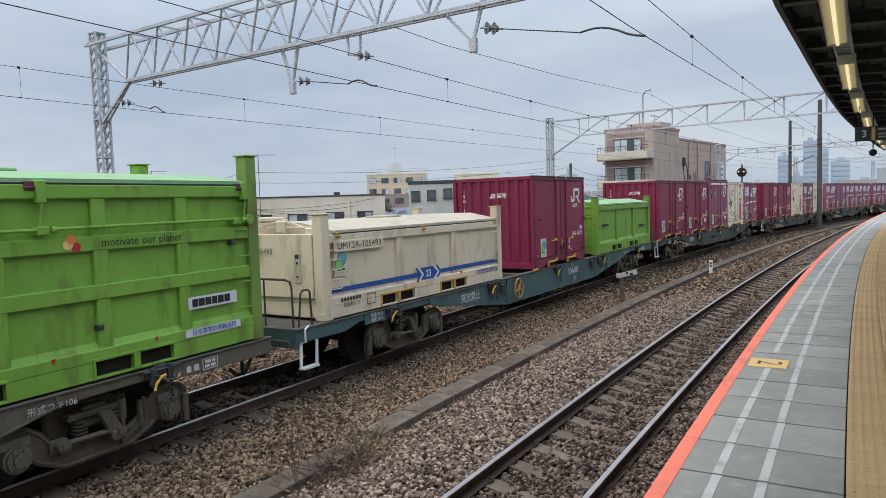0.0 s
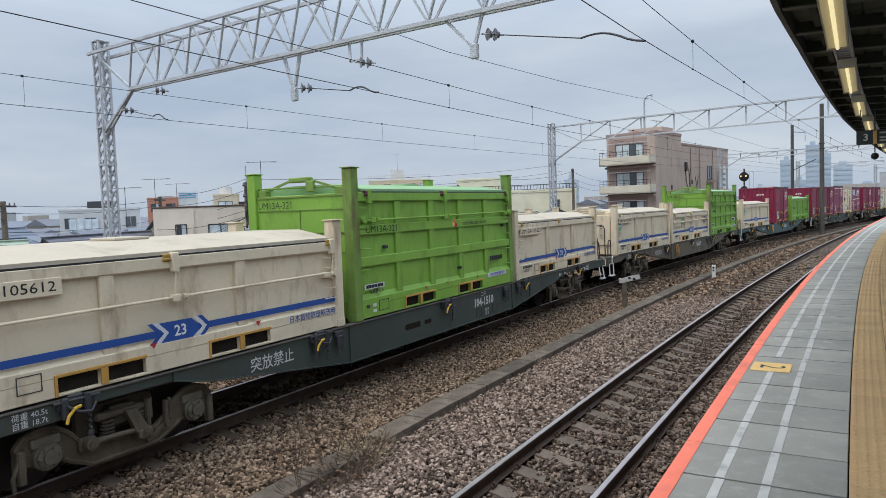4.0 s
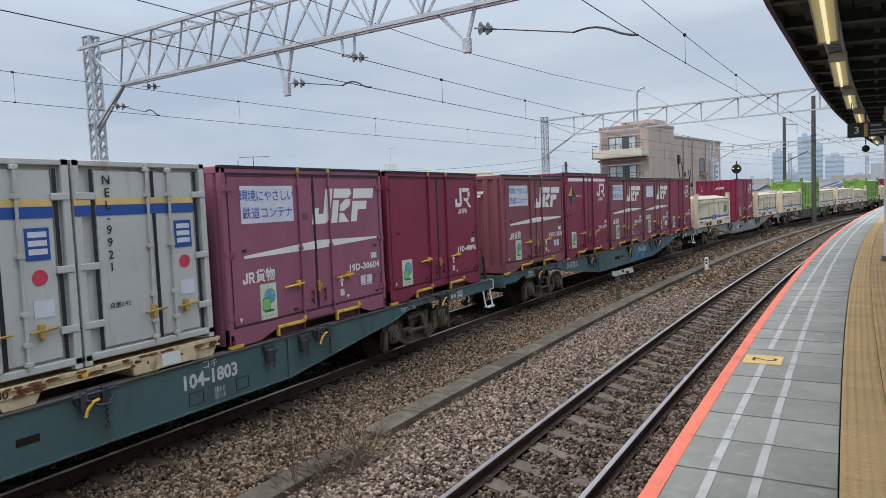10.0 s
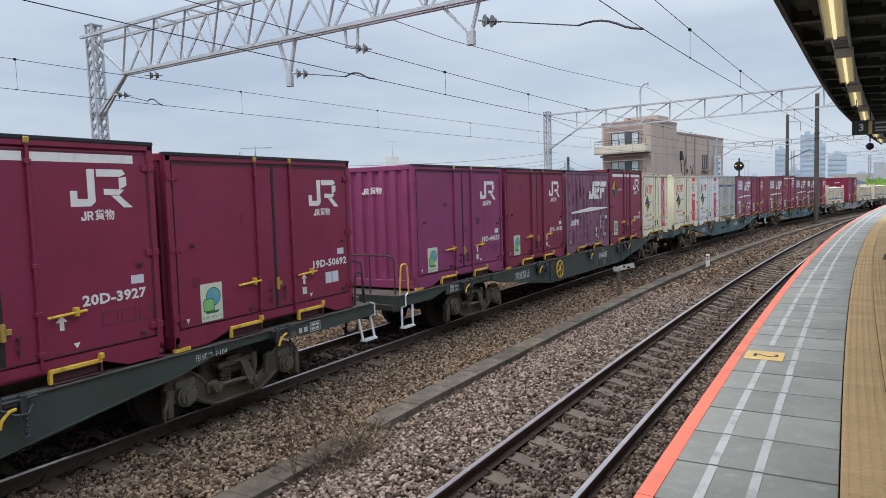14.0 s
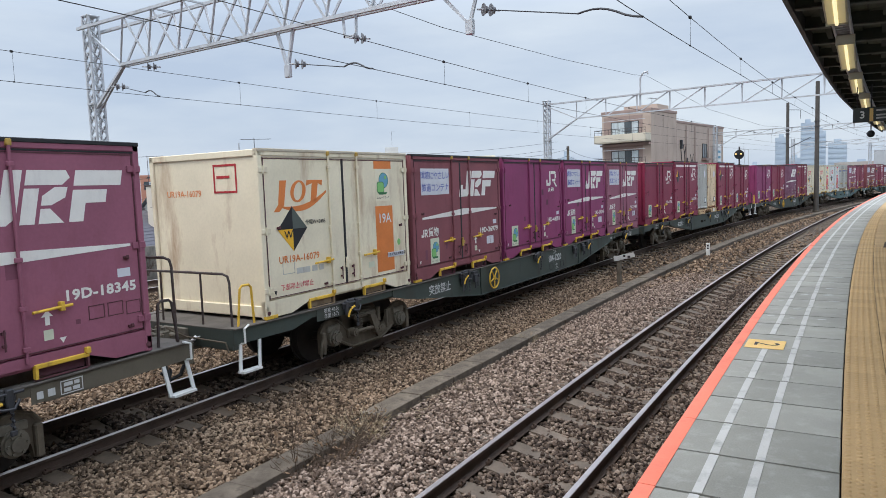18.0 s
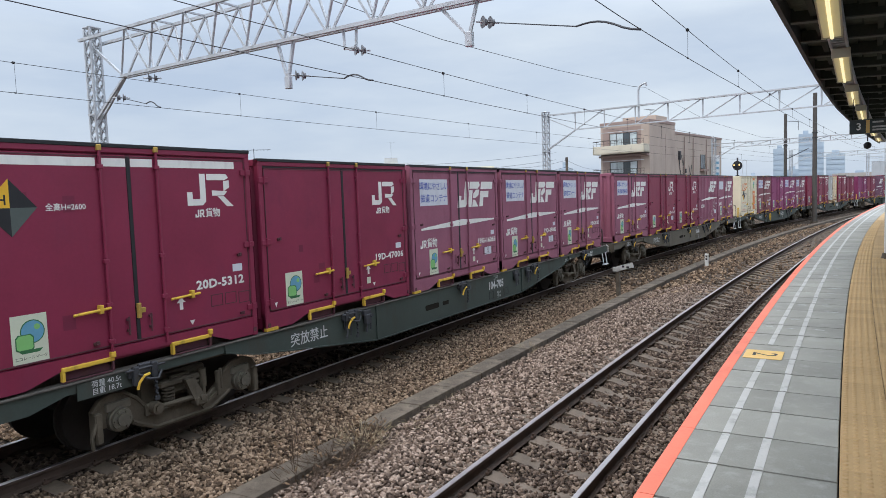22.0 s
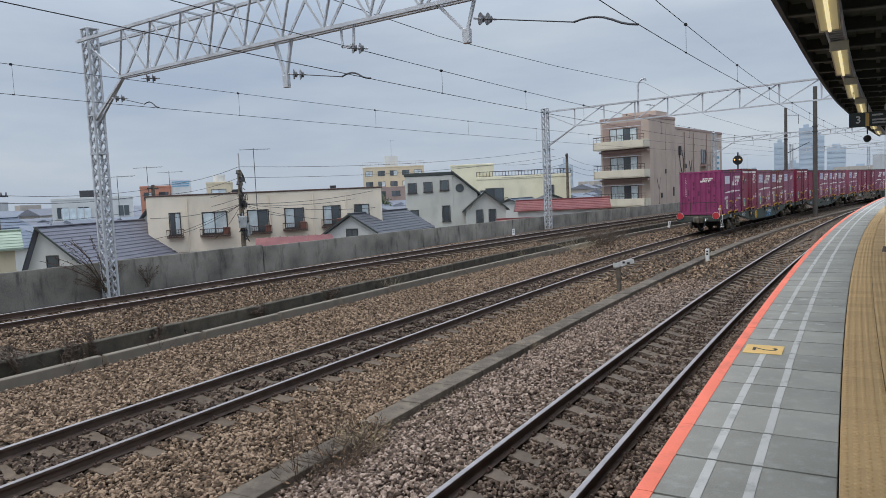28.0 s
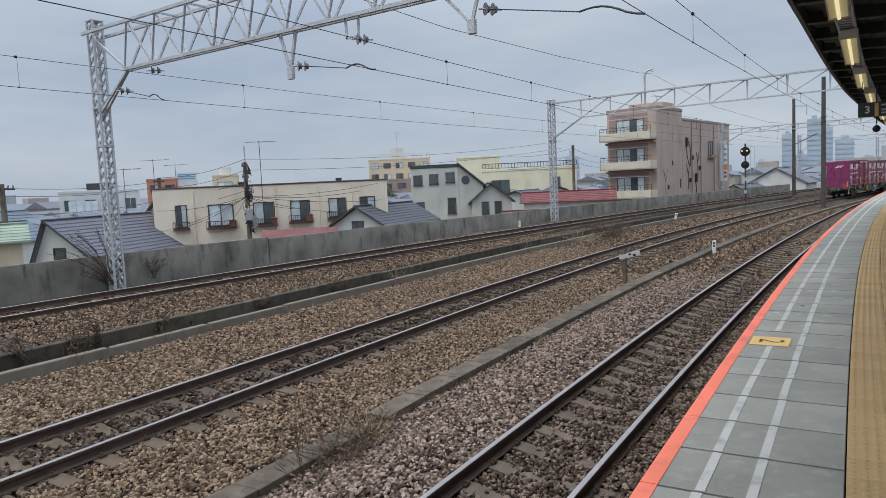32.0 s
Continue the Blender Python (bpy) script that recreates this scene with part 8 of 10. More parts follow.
    part("step", shared("step%d" % sx, WHITE, lambda: Geo().beam((0, -1.2, 0.80), (sx * 0.06, -1.24, 0.40), 0.05, 0.022, (0, 1, 0)).beam((sx * -0.36, -1.2, 0.80), (sx * -0.30, -1.24, 0.40), 0.05, 0.022, (0, 1, 0)).beam((sx * 0.06, -1.24, 0.40), (sx * -0.30, -1.24, 0.40), 0.12, 0.03)), None, ob, "white stirrup step", Matrix.Translation((xe - sx * 0.12, 0, 0)))
    part("step_grip", shared("step_grip%d" % sx, WHITE, lambda: Geo().chain([(sx * -0.02, -1.22, 0.80), (sx * -0.02, -1.30, 0.82), (sx * -0.02, -1.30, 1.02), (sx * -0.12, -1.28, 1.06)], 0.016, 6)), None, ob, "white hand grip", Matrix.Translation((xe - sx * 0.10, 0, 0)))
    part("handrail", shared("handrail%d%s" % (sx, series), RAILRUST, lambda: handrail_end(sx, tallrail)), None, ob, "dark rusty end handrail", Matrix.Translation((sx * BL, 0, 0)))
    for yy in (-0.45, 0.45):
        part("rail_post", shared("rail_post" + series, RAILRUST, lambda: Geo().tube((0, 0, 0.98), (0, 0, 1.77 + tallrail), 0.017, 6)), None, ob, at=Matrix.Translation((sx * (BL + 0.5), yy, 0)))
    part("grab_rail", shared("grab%d" % sx, YELLOW if wheel > 1 else RAILRUST, lambda: Geo().chain([(sx * 0.46, -1.13, 1.0), (sx * 0.39, -1.13, 1.56), (sx * 0.35, -1.13, 1.60), (sx * 0.22, -1.13, 1.60), (sx * 0.18, -1.13, 1.56), (sx * 0.15, -1.13, 1.0)], 0.019, 6)), None, ob, "yellow grab rail" if wheel > 1 else "", Matrix.Translation((sx * BL, 0, 0)))
    for xb in (-7.22, 7.22):
        bg = part("bogie", shared("bogie", BOGIE, bogie_frame), None, ob, "grimy cast bogie frame", Matrix.Translation((xb, 0, 0)))
        part("spring_gear", shared("springs", BOGIE, bogie_gear), None, bg)
        for xa in (-0.95, 0.95):
            part("wheelset", shared("wheelset", WHEEL, wheelset), None, bg, at=Matrix.Translation((xa, 0, 0)))
            part("axle_box", shared("axlebox", HUB, axle_box), None, bg, at=Matrix.Translation((xa, 0, 0)))
    part("air_tank", shared("air_tank", BOGIE, lambda: Geo().tube((2.2, -0.55, 0.58), (3.7, -0.55, 0.58), 0.2, 14)), None, ob)
    part("brake_cylinder", shared("brake_cylinder", BOGIE, lambda: Geo().tube((-1.0, -0.45, 0.6), (-0.2, -0.45, 0.6), 0.17, 14).tube((-0.2, -0.45, 0.6), (0.8, -0.45, 0.6), 0.03, 6)), None, ob)
    part("brake_pipe", shared("brake_pipe", BOGIE, lambda: Geo().chain([(-9.4, -0.75, 0.80), (-8.4, -0.9, 0.84), (-5.8, -0.95, 0.82), (5.8, -0.95, 0.80), (8.4, -0.9, 0.84), (9.4, -0.75, 0.80)], 0.022, 6)), None, ob)
    for xa in (-7.93, -3.96, 0.0, 3.96, 7.93):
        part("lashing", shared("lashing", DARKSTEEL, lashing_geo), None, ob, at=Matrix.Translation((xa, 0, 0.98)))
        part("lashing_hook", shared("lashing_hook", YELLOW, lambda: Geo().chain([(-0.02, -1.32, -0.20), (0.0, -1.33, -0.12), (0.07, -1.335, -0.05), (0.14, -1.33, -0.04)], 0.018, 6)), None, ob, at=Matrix.Translation((xa - 0.12, 0, 0.98)))
    for xa in (-4.05, -3.5, 2.75, 3.5):
        part("lever_bracket", shared("lever", DARKSTEEL, lambda: Geo().box(-0.10, 0.10, -1.28, -1.2, -0.05, 0.04, 0.01).box(-0.08, 0.07, -1.31, -1.24, -0.20, -0.03, 0.012).tube((-0.05, -1.30, -0.18), (-0.09, -1.31, -0.33), 0.016, 6).tube((0.05, -1.30, -0.18), (0.02, -1.31, -0.30), 0.016, 6).disc((0.06, -1.3, -0.06), (0, 1, 0), 0.035, 0.06, 8)), None, ob, "dark hanging clamp lever", Matrix.Translation((xa, 0, 0.95)))
    y = -1.217
    writing("コキ", 0.13, 1.68 if reverse else 1.28, 0.945, y, NUMGREY, ob, "class_writing", 0.004) if number else None
    if number:
        nx = 1.68 if reverse else 1.28
        if plate_m:
            decal("number_patch", rect(nx - 0.85, nx + 0.75, 0.43, 0.86), y + 0.001, plate_m, ob, "repainted patch")
        writing(number, 0.25, nx, 0.775, y - 0.002, NUMGREY, ob, "wagon_number", 0.035)
        writing("積5.0\n空1.8", 0.085, nx + 0.14, 0.53, y - 0.002, NUMGREY, ob, "small_writing", 0.004)
        for a in (nx - 0.37, nx + 0.43):
            stencil_box(a, 0.47, 0.24, 0.17, y - 0.002, NUMGREY if body in (W_LIGHT,) else BLACKP, ob)
    pale = body == W_LIGHT
    mark_block(-1.95, 0.62, 0.17, y, ob, True) if pale else None
    writing("突放禁止", 0.22, -3.05 if pale else -5.45 if plate_m else -4.95, 0.62 if pale else 0.86 if plate_m else 0.80, y, NUMGREY, ob, "warning_writing", 0.008)
    writing("形式コキ%s" % series, 0.10, 6.6, 0.90, y, NUMGREY, ob, "small_writing", 0.004)
    decal("load_plate", rect(-8.75, -8.05, 0.815, 1.0), y - 0.01, body, ob)
    writing("荷重 40.5t\n自重 18.7t", 0.085, -8.4, 0.912, y - 0.014, NUMGREY, ob, "small_writing", 0.006)
    decal("repair_plate", rect(8.3, 9.2, 0.815, 0.99), y - 0.001, body, ob, "repair date plate")
    stencil_box(8.62, 0.825, 0.26, 0.15, y - 0.004, NUMGREY, ob)
    bar_row(8.66, 0.85, y - 0.004, ob, NUMGREY, (0.08, 0.08), 0.04, 0.02)
    bar_row(8.66, 0.91, y - 0.004, ob, NUMGREY, (0.1, 0.06), 0.04, 0.02)
    bar_row(8.36, 0.85, y - 0.004, ob, NUMGREY, (0.07, 0.08), 0.08, 0.05)
    part("slot", shared("slot", HOLESHADE, lambda: Geo().prism([(-0.26, -0.04), (-0.22, -0.055), (0.22, -0.055), (0.26, -0.04), (0.26, 0.04), (0.22, 0.055), (-0.22, 0.055), (-0.26, 0.04)], -0.004, 0.0, "xz").prism(rect(0.42, 0.66, -0.04, 0.04), -0.004, 0.0, "xz")), None, ob, "dark oblong slots in the sill", Matrix.Translation((-1.25, y, 0.70))) if not wheel else None
    if wheel:
        cm = YELLOW if wheel > 1 else ORANGEF
        rim = part("brake_wheel", shared("brake_rim", cm, lambda: Geo().chain([(math.cos(q) * 0.24, 0, math.sin(q) * 0.24) for q in np.linspace(0, 2 * math.pi, 25)], 0.019, 6)), None, ob, "spoked hand brake wheel", Matrix.Translation((-2.42 if series == "106" else -2.6, -1.28, 0.72)))
        for i in range(5):
            part("spoke", shared("brake_spoke", cm, lambda: Geo().tube((0.03, 0, 0), (0.24, 0, 0), 0.016, 6)), None, rim, at=Matrix.Rotation(2 * math.pi * i / 5 + 0.3, 4, "Y"))
        part("hub", shared("brake_hub", cm, lambda: Geo().disc((0, 0, 0), (0, 1, 0), 0.05, 0.04, 10)), None, rim)
    return ob


M, MB, MV, BM, VI, DV = MAROON, MAROON_B, MAUVE, BROWNM, VIOLET, DULLV
# start of the load on each wagon, metres ahead of the last container's rear end; then wagon and loads, rear to front
TRAIN = [
    (0.0, ("104-2168", "104", W_GREY, 0, 2, PLATEB), [("19D-23040", VI, "jrfp"), ("20D-9580", MB, "jrh"), ("19D-39802", MV, "jrf"), ("19D-40408", BM, "jrf"), ("19D-32694", MV, "jrfs")]),
    (20.18, ("104-705", "104", W_GREY, 1, 0, None), [("20D-5312", MB, "jrh"), ("19D-47006", M, "jr"), ("19G-16065", MV, "jrf"), ("19D-39002", MV, "jrf"), ("19D-38155", MV, "jrf")]),
    (40.83, ("106-46", "106", W_BROWN, 1, 0, None), [("19D-7915", MV, "jrf"), ("19D-51339", MB, "jr"), ("19D-49766", M, "jr"), ("19G-17965", MV, "jrf*"), ("19D-18345", MV, "jrfp")]),
    (61.99, ("104-1220", "104", W_GREY, 0, 2, None), [("UR19A-16079", CREAMR, "tanko"), ("19D-36979", BM, "jrf"), ("19D-44250", VI, "jr"), ("19D-25243", VI, "jrf"), ("19G-17980", MV, "jrf")]),
    (82.11, ("104-2216", "104", W_GREY, 1, 0, None), [("19D-51766", M, "jr"), ("20D-2998", MB, "jrh"), ("rack", "rusty", ""), ("20D-3927", MB, "jrh"), ("19D-50692", M, "jr")]),
    (103.35, ("104-857", "104", W_GREY, 0, 2, None), [("19D-44553", VI, "jr"), ("19G-19625", M, "jr"), ("19G-17102", DV, "jrf*"), ("20D-4815", MB, "jrh"), ("UR19A-12787", CREAM, "tankb")]),
    (123.58, ("104-1803", "104", W_TEAL, 1, 0, None), [("UR19A-11396", CREAM, "tank"), ("UR19A-11115", PALEW, "tank"), ("rack", "grey", ""), ("19D-30604", MV, "jrf"), ("19D-48896", M, "jr")]),
    (144.16, ("104-1639", "104", W_TEAL, 1, 0, PLATEB), [("V19C-3828", BM, "jrf"), ("20D-4379", MB, "jrh"), ("19D-41728", BM, "jrf"), ("19D-19917", BM, "jrfp"), ("19G-18709", M, "jr")]),
    (164.70, ("107-715", "107", W_LIGHT, 1, 0, None), [("UM12A-105854", "um", 164.64, 6.2, "plate"), ("19G-20230", MB, "jr", 172.58), ("UM12A-105670", "um", 177.6, 6.15, "rod")]),
    (185.2, ("104-1510", "104", W_GREY, 1, 0, None), [("UM12A-105612", "um", 185.4, 6.2, "rod"), ("UM13A-321", "umg", 191.9, 6.15, ""), ("UM12A-105537", "um", 198.2, 6.15, "")]),
    (206.1, ("106-297", "106", W_BROWN, 0, 1, None), [("UM12A-105446", "um", 206.25, 6.2, ""), ("UM12A-105718", "um", 212.72, 6.25, "low"), ("UM13A-253", "umd", 219.25, 6.0, "")]),
    (226.6, ("104-607", "104", W_TEAL, 0, 1, None), [("UM12A-105493", "um", 226.65, 6.25, ""), ("19G-19791", MB, "jr", 234.7), ("", "ums", 239.6, 6.15, "")]),
    (247.0, ("", "104", W_GREY, 0, 0, None), [("19D-47333", MB, "jr"), ("19D-47210", M, "jr"), ("20D-1471", MV, "jrh*"), ("UR19A-13020", CREAM, "tank"), ("19D-28210", MV, "jrf")]),
    (267.9, ("", "104", W_GREY, 0, 0, None), [("19D-46120", MB, "jr"), ("19D-48122", M, "jr"), ("UR19A-12001", CREAM, "tank"), ("19D-33019", MV, "jrf"), ("UR19A-12442", CREAM, "tank")]),
    (288.5, ("", "104", W_GREY, 1, 0, None), [("19D-35012", MV, "jrf"), ("19D-45018", DV, "jr"), ("19D-31144", MV, "jrf"), ("19D-36007", MV, "jrf"), ("19D-38840", MV, "jrf")]),
    (309.1, ("", "104", W_GREY, 0, 0, None), [("19D-33512", MV, "jrf"), ("19D-34410", MV, "jrf"), ("19D-41100", M, "jr"), ("19D-36511", MV, "jrf"), ("19D-40770", M, "jr")]),
]
FLOOR = 1.042
END_MARK = {"V19C-3828", "20D-5312", "19D-51766"}
END_TEXT = {"19D-23040", "19D-7915", "19D-44553", "19G-20230", "19G-19791", "19D-47333"}
ROLLING = []        # thing, wagon centre along the train, pose on the wagon
for start, spec, loads in TRAIN:
    mid = start + 9.6
    wg = wagon(*spec)
    ROLLING.append((wg, mid, Matrix.Identity(4)))
    for i, load in enumerate(loads):
        u = mid + (start + i * 3.87 + 1.8575 - mid) * K
        if load[0] == "rack":
            rusty = load[1] == "rusty"
            rk, hz = flat_rack(RACKC if not rusty else RUSTSTEEL)
            ROLLING.append((rk, mid, Matrix.Translation((u - mid, 0, FLOOR))))
            for dx, nm, mm in ((-0.93, "NEL-9417" if rusty else "NEL-9905", GREYC), (0.93, "NEL-9508" if rusty else "NEL-9921", RUSTCREAM if rusty else GREYC)):
                hc, _ = half_container(nm, mm, True, rusty)
                ROLLING.append((hc, mid, Matrix.Translation((u - mid + dx, 0, FLOOR + hz))))
            continue
        if load[1] in ("um", "umg", "umd", "ums"):
            n, k, u0, ln, mk = load
            u0, ln = mid + (u0 - mid) * K, ln * K
            if k == "um":
                ob, _ = bulk20(n, UMW, UMTOP, ln, 1.39 if mk == "low" else 1.55, False, "cream open-top bulk container with sheet lid and blue stripe", mk)
            elif k == "ums":
                ob, _ = bulk20(n, GREEND, GREENTOP, ln, 1.74, False, "worn green low bulk container with sheet lid", mk)
            else:
                ob, _ = bulk20(n, GREEN if k == "umg" else GREEND, GREENTOP, ln, 2.34, True, ("bright" if k == "umg" else "worn") + " green tall bulk container with ribbed sides and end posts", mk)
            ROLLING.append((ob, mid, Matrix.Translation((u0 + ln / 2 - mid, 0, FLOOR))))
            continue
        n, mm, st = load[:3]
        if len(load) > 3:
            u = mid + (load[3] + 1.8975 - mid) * K
        ribbed = st.endswith("*")
        st = st.rstrip("*")
        tall = st == "jrh"
        if st.startswith("tank"):
            ob, _ = container12("tank", n, mm, "tank", False, 2.5, None, {"tanko": "orange", "tankb": "blossom"}.get(st, ""))
        else:
            ob, _ = container12("jr", n, mm, st, n in END_TEXT or n in END_MARK, 2.6 if tall else 2.5, None, "ribbed" if ribbed else "")
        ROLLING.append((ob, mid, Matrix.Translation((u - mid, 0, FLOOR))))

# tail discs hang on the last wagon
last = ROLLING[0][0]
for y in (-1.0, 1.0):
    g = Geo().disc((0, 0, 0), (1, 0, 0), 0.185, 0.03, 24)
    part("disc_rim", Geo().disc((0.014, 0, 0), (1, 0, 0), 0.198, 0.02, 24), PANELW, last, "pale rim of the tail disc", Matrix.Translation((-BL - 0.70, y, 1.04)))
    d = part("tail_disc", g, RED, last, "red round tail disc", Matrix.Translation((-BL - 0.70, y, 1.04)))
    part("disc_holder", Geo().tube((0.02, 0, 0.0), (0.12, 0, 0.0), 0.02, 6).tube((0.02, 0, 0), (0.02, 0, 0.25), 0.012, 6), DARKSTEEL, d)
# ---- the town beyond the wall ----
GLASS = mat("window_glass_dark", (0.085, 0.10, 0.11), 0.12, 0, 0.3, 0.6, 10, 0, None, 0.35, 0.6)
CURTAIN = mat("window_pale_curtain", (0.50, 0.56, 0.58), 0.35, 0, 0.3, 1.2, 8, 0, None, 0.2, 0.6)
FRAME_D = mat("window_frame_dark", (0.05, 0.045, 0.045), 0.5, 0, 0.1, 3, 30, 0)
FRAME_W = mat("window_frame_pale", (0.5, 0.5, 0.5), 0.5, 0, 0.1, 3, 30, 0)
BALC = mat("balcony_brown", (0.10, 0.065, 0.055), 0.6, 0, 0.15, 3, 30, 0.05)
TB = -5.0
TERRA = mat("terracotta", (0.26, 0.115, 0.085), 0.85, 0, 0.15, 4, 40, 0.1)
PALEGEAR = mat("transformer_pale_grey", (0.36, 0.37, 0.37), 0.6, 0, 0.12, 3, 40, 0.05, ((0.2, 0.19, 0.17), 0.5, 3))


def wallmat(name, c, dirt=0.4):
    return mat(name, c, 0.85, 0, 0.1, 0.5, 20, 0.1, (tuple(x * 0.6 for x in c), dirt, 0.6))


CREAMW = wallmat("cream_render", (0.80, 0.70, 0.57))
WHITEW = wallmat("white_render", (0.60, 0.60, 0.58))
GREYW = wallmat("pale_grey_siding", (0.50, 0.50, 0.46))
YELLW = wallmat("pale_yellow_render", (0.76, 0.71, 0.52))
PINKW = wallmat("pink_beige_render", (0.46, 0.37, 0.31))
PINKD = wallmat("rose_brown_render", (0.33, 0.245, 0.215))
BANDW = wallmat("cream_band", (0.62, 0.57, 0.46))
OCHREW = wallmat("ochre_concrete", (0.60, 0.51, 0.36))
SLATE = mat("slate_blue_roof", (0.15, 0.15, 0.18), 0.6, 0, 0.12, 1, 30, 0.1, ((0.16, 0.15, 0.17), 0.4, 1))
DARKROOF = mat("dark_grey_roof", (0.085, 0.09, 0.105), 0.55, 0, 0.12, 1, 30, 0.1)
REDROOF = mat("red_brown_sheet_roof", (0.17, 0.050, 0.050), 0.6, 0, 0.2, 1, 30, 0.1, ((0.30, 0.16, 0.13), 0.5, 1))
GREENROOF = mat("weathered_green_roof", (0.27, 0.33, 0.26), 0.7, 0, 0.2, 1, 30, 0.1)
BLUEROOF = mat("blue_tile_roof", (0.11, 0.135, 0.18), 0.5, 0, 0.15, 1, 30, 0.1)
TRIM = mat("dark_green_trim", (0.05, 0.06, 0.055), 0.6, 0, 0.1, 2, 30, 0)


def on_wall(left, right):
    """A frame with its origin at the wall's left foot, x along the wall, y into the building."""
    l, r = Vector((*left, 0)), Vector((*right, 0))
    d = (r - l).normalized()
    m = Matrix.Identity(4)
    for i, v in enumerate((d, Vector((-d.y, d.x, 0)), Vector((0, 0, 1)))):
        for j in range(3):
            m[j][i] = v[j]
    m.translation = l
    return m, (r - l).length


def window(parent, u, z, w, h, y=0.0, glass=None, frame=None, mull=1, sill=True, m=None):
    """A window with frame, panes and sill, set at u along the wall, in a building's frame."""
    glass, frame = glass or CURTAIN, frame or FRAME_D
    at = (m or Matrix.Identity(4)) @ Matrix.Translation((u, y, z))
    f = 0.06
    wn_ = part("window", Geo().box(0, w, -0.05, 0.02, 0, f).box(0, w, -0.05, 0.02, h - f, h).box(0, f, -0.05, 0.02, f, h - f).box(w - f, w, -0.05, 0.02, f, h - f), frame, parent, at=at)
    for i in range(mull + 1):
        a, b = f + i * (w - 2 * f) / (mull + 1), f + (i + 1) * (w - 2 * f) / (mull + 1)
        part("pane", Geo().box(a + 0.02, b - 0.02, -0.02, -0.005, f, h - f), glass if (i + int(u * 7)) % 3 else GLASS, wn_)
    for i in range(mull):
        c = f + (i + 1) * (w - 2 * f) / (mull + 1)
        part("mullion", Geo().box(c - 0.025, c + 0.025, -0.045, 0.01, f, h - f), frame, wn_)
    if sill:
        part("sill", Geo().box(-0.06, w + 0.06, -0.12, 0.0, -0.07, 0.0), frame, wn_)
    return wn_


def window_box(parent, u, z, w, h, material):
    """A low railing in front of a window."""
    b = part("balcony", Geo().box(u, u + w, -0.42, 0.0, z - 0.06, z).box(u, u + w, -0.42, -0.38, z + h - 0.05, z + h).box(u, u + w, -0.42, -0.38, z + 0.03, z + 0.09), material, parent)
    n = max(5, int(w / 0.14))
    for i in range(n + 1):
        x = u + w * i / n
        part("bar", Geo().box(x - 0.012, x + 0.012, -0.412, -0.388, z, z + h), material, b)
    for x in (u, u + w - 0.04):
        part("side_rail", Geo().box(x, x + 0.04, -0.4, 0.0, z + h - 0.05, z + h), material, b)


def block(left, right, depth, top, material, label, parapet=0.0, cap=None, name="house", base=TB):
    m, w = on_wall(left, right)
    ob = empty(name, m, label, "building", "buildings beyond the wall")
    part("wall", Geo().box(0, w, 0, depth, base, top, 0.02), material, ob)
    part("roof", Geo().box(-0.06, w + 0.06, -0.06, depth + 0.06, top, top + 0.10 + parapet, 0.02), cap or material, ob)
    return ob, w


def gable_house(apex, heading, width, length, eave, ridge, wall_m, roof_m, label, rows, base=TB, name="house", left=None):
    """A gabled house; apex is the near end of its ridge on the plan, the ridge runs along heading. left: half width and eave of an unlike left slope."""
    m = Matrix.Translation((*apex, 0)) @ Matrix.Rotation(heading, 4, "Z")
    ob = empty(name, m, label, "building", "buildings beyond the wall")
    halves = {-1: (width / 2, eave), 1: left or (width / 2, eave)}
    part("wall", Geo().prism([(-halves[-1][0], base), (halves[1][0], base), (halves[1][0], halves[1][1]), (0, ridge - 0.05), (-halves[-1][0], halves[-1][1])], 0.0, length, "yz"), wall_m, ob)
    ov, th = 0.35, 0.10
    for s in (-1, 1):
        hw, ev = halves[s]
        sl = (ridge - ev) / hw
        o2 = ov / max(1.0, sl)
        rf = part("roof_slope", Geo().prism([(0, ridge), (0, ridge + th), (s * (hw + o2), ev - sl * o2 + th), (s * (hw + o2), ev - sl * o2)], -0.35, length + 0.35, "yz"), roof_m, ob)
        for i in range(rows):
            t = (i + 0.5) / rows
            y, z = s * (hw + o2) * t, ridge + th - (ridge - ev + sl * o2) * t
            part("roof_course", Geo().beam((-0.36, y, z + 0.006), (length + 0.36, y, z + 0.006), 0.05, 0.03), roof_m, rf)
        part("bargeboard", Geo().prism([(0, ridge + 0.0), (0, ridge + th + 0.03), (s * (hw + o2), ev - sl * o2 + th + 0.03), (s * (hw + o2), ev - sl * o2 + 0.0)], -0.38, -0.33, "yz"), TRIM, ob, "dark bargeboard")
    part("ridge_cap", Geo().box(-0.36, length + 0.36, -0.12, 0.12, ridge + th - 0.02, ridge + th + 0.06, 0.02), roof_m, ob)
    return ob


GF = Matrix.Rotation(radians(-90), 4, "Z")

# slate-roofed house close behind the wall
a = gable_house((22.15, 37.9), radians(21), 7.0, 9.7, -0.75, 2.02, WHITEW, SLATE, "white gabled house with a slate-blue ribbed roof", 16, left=(1.25, -0.9))
window(a, 0.25, -0.6, 0.75, 1.15, 0.0, GLASS, FRAME_D, 0, True, Matrix.Rotation(radians(-90), 4, "Z") @ Matrix.Translation((0, 0, 0)))
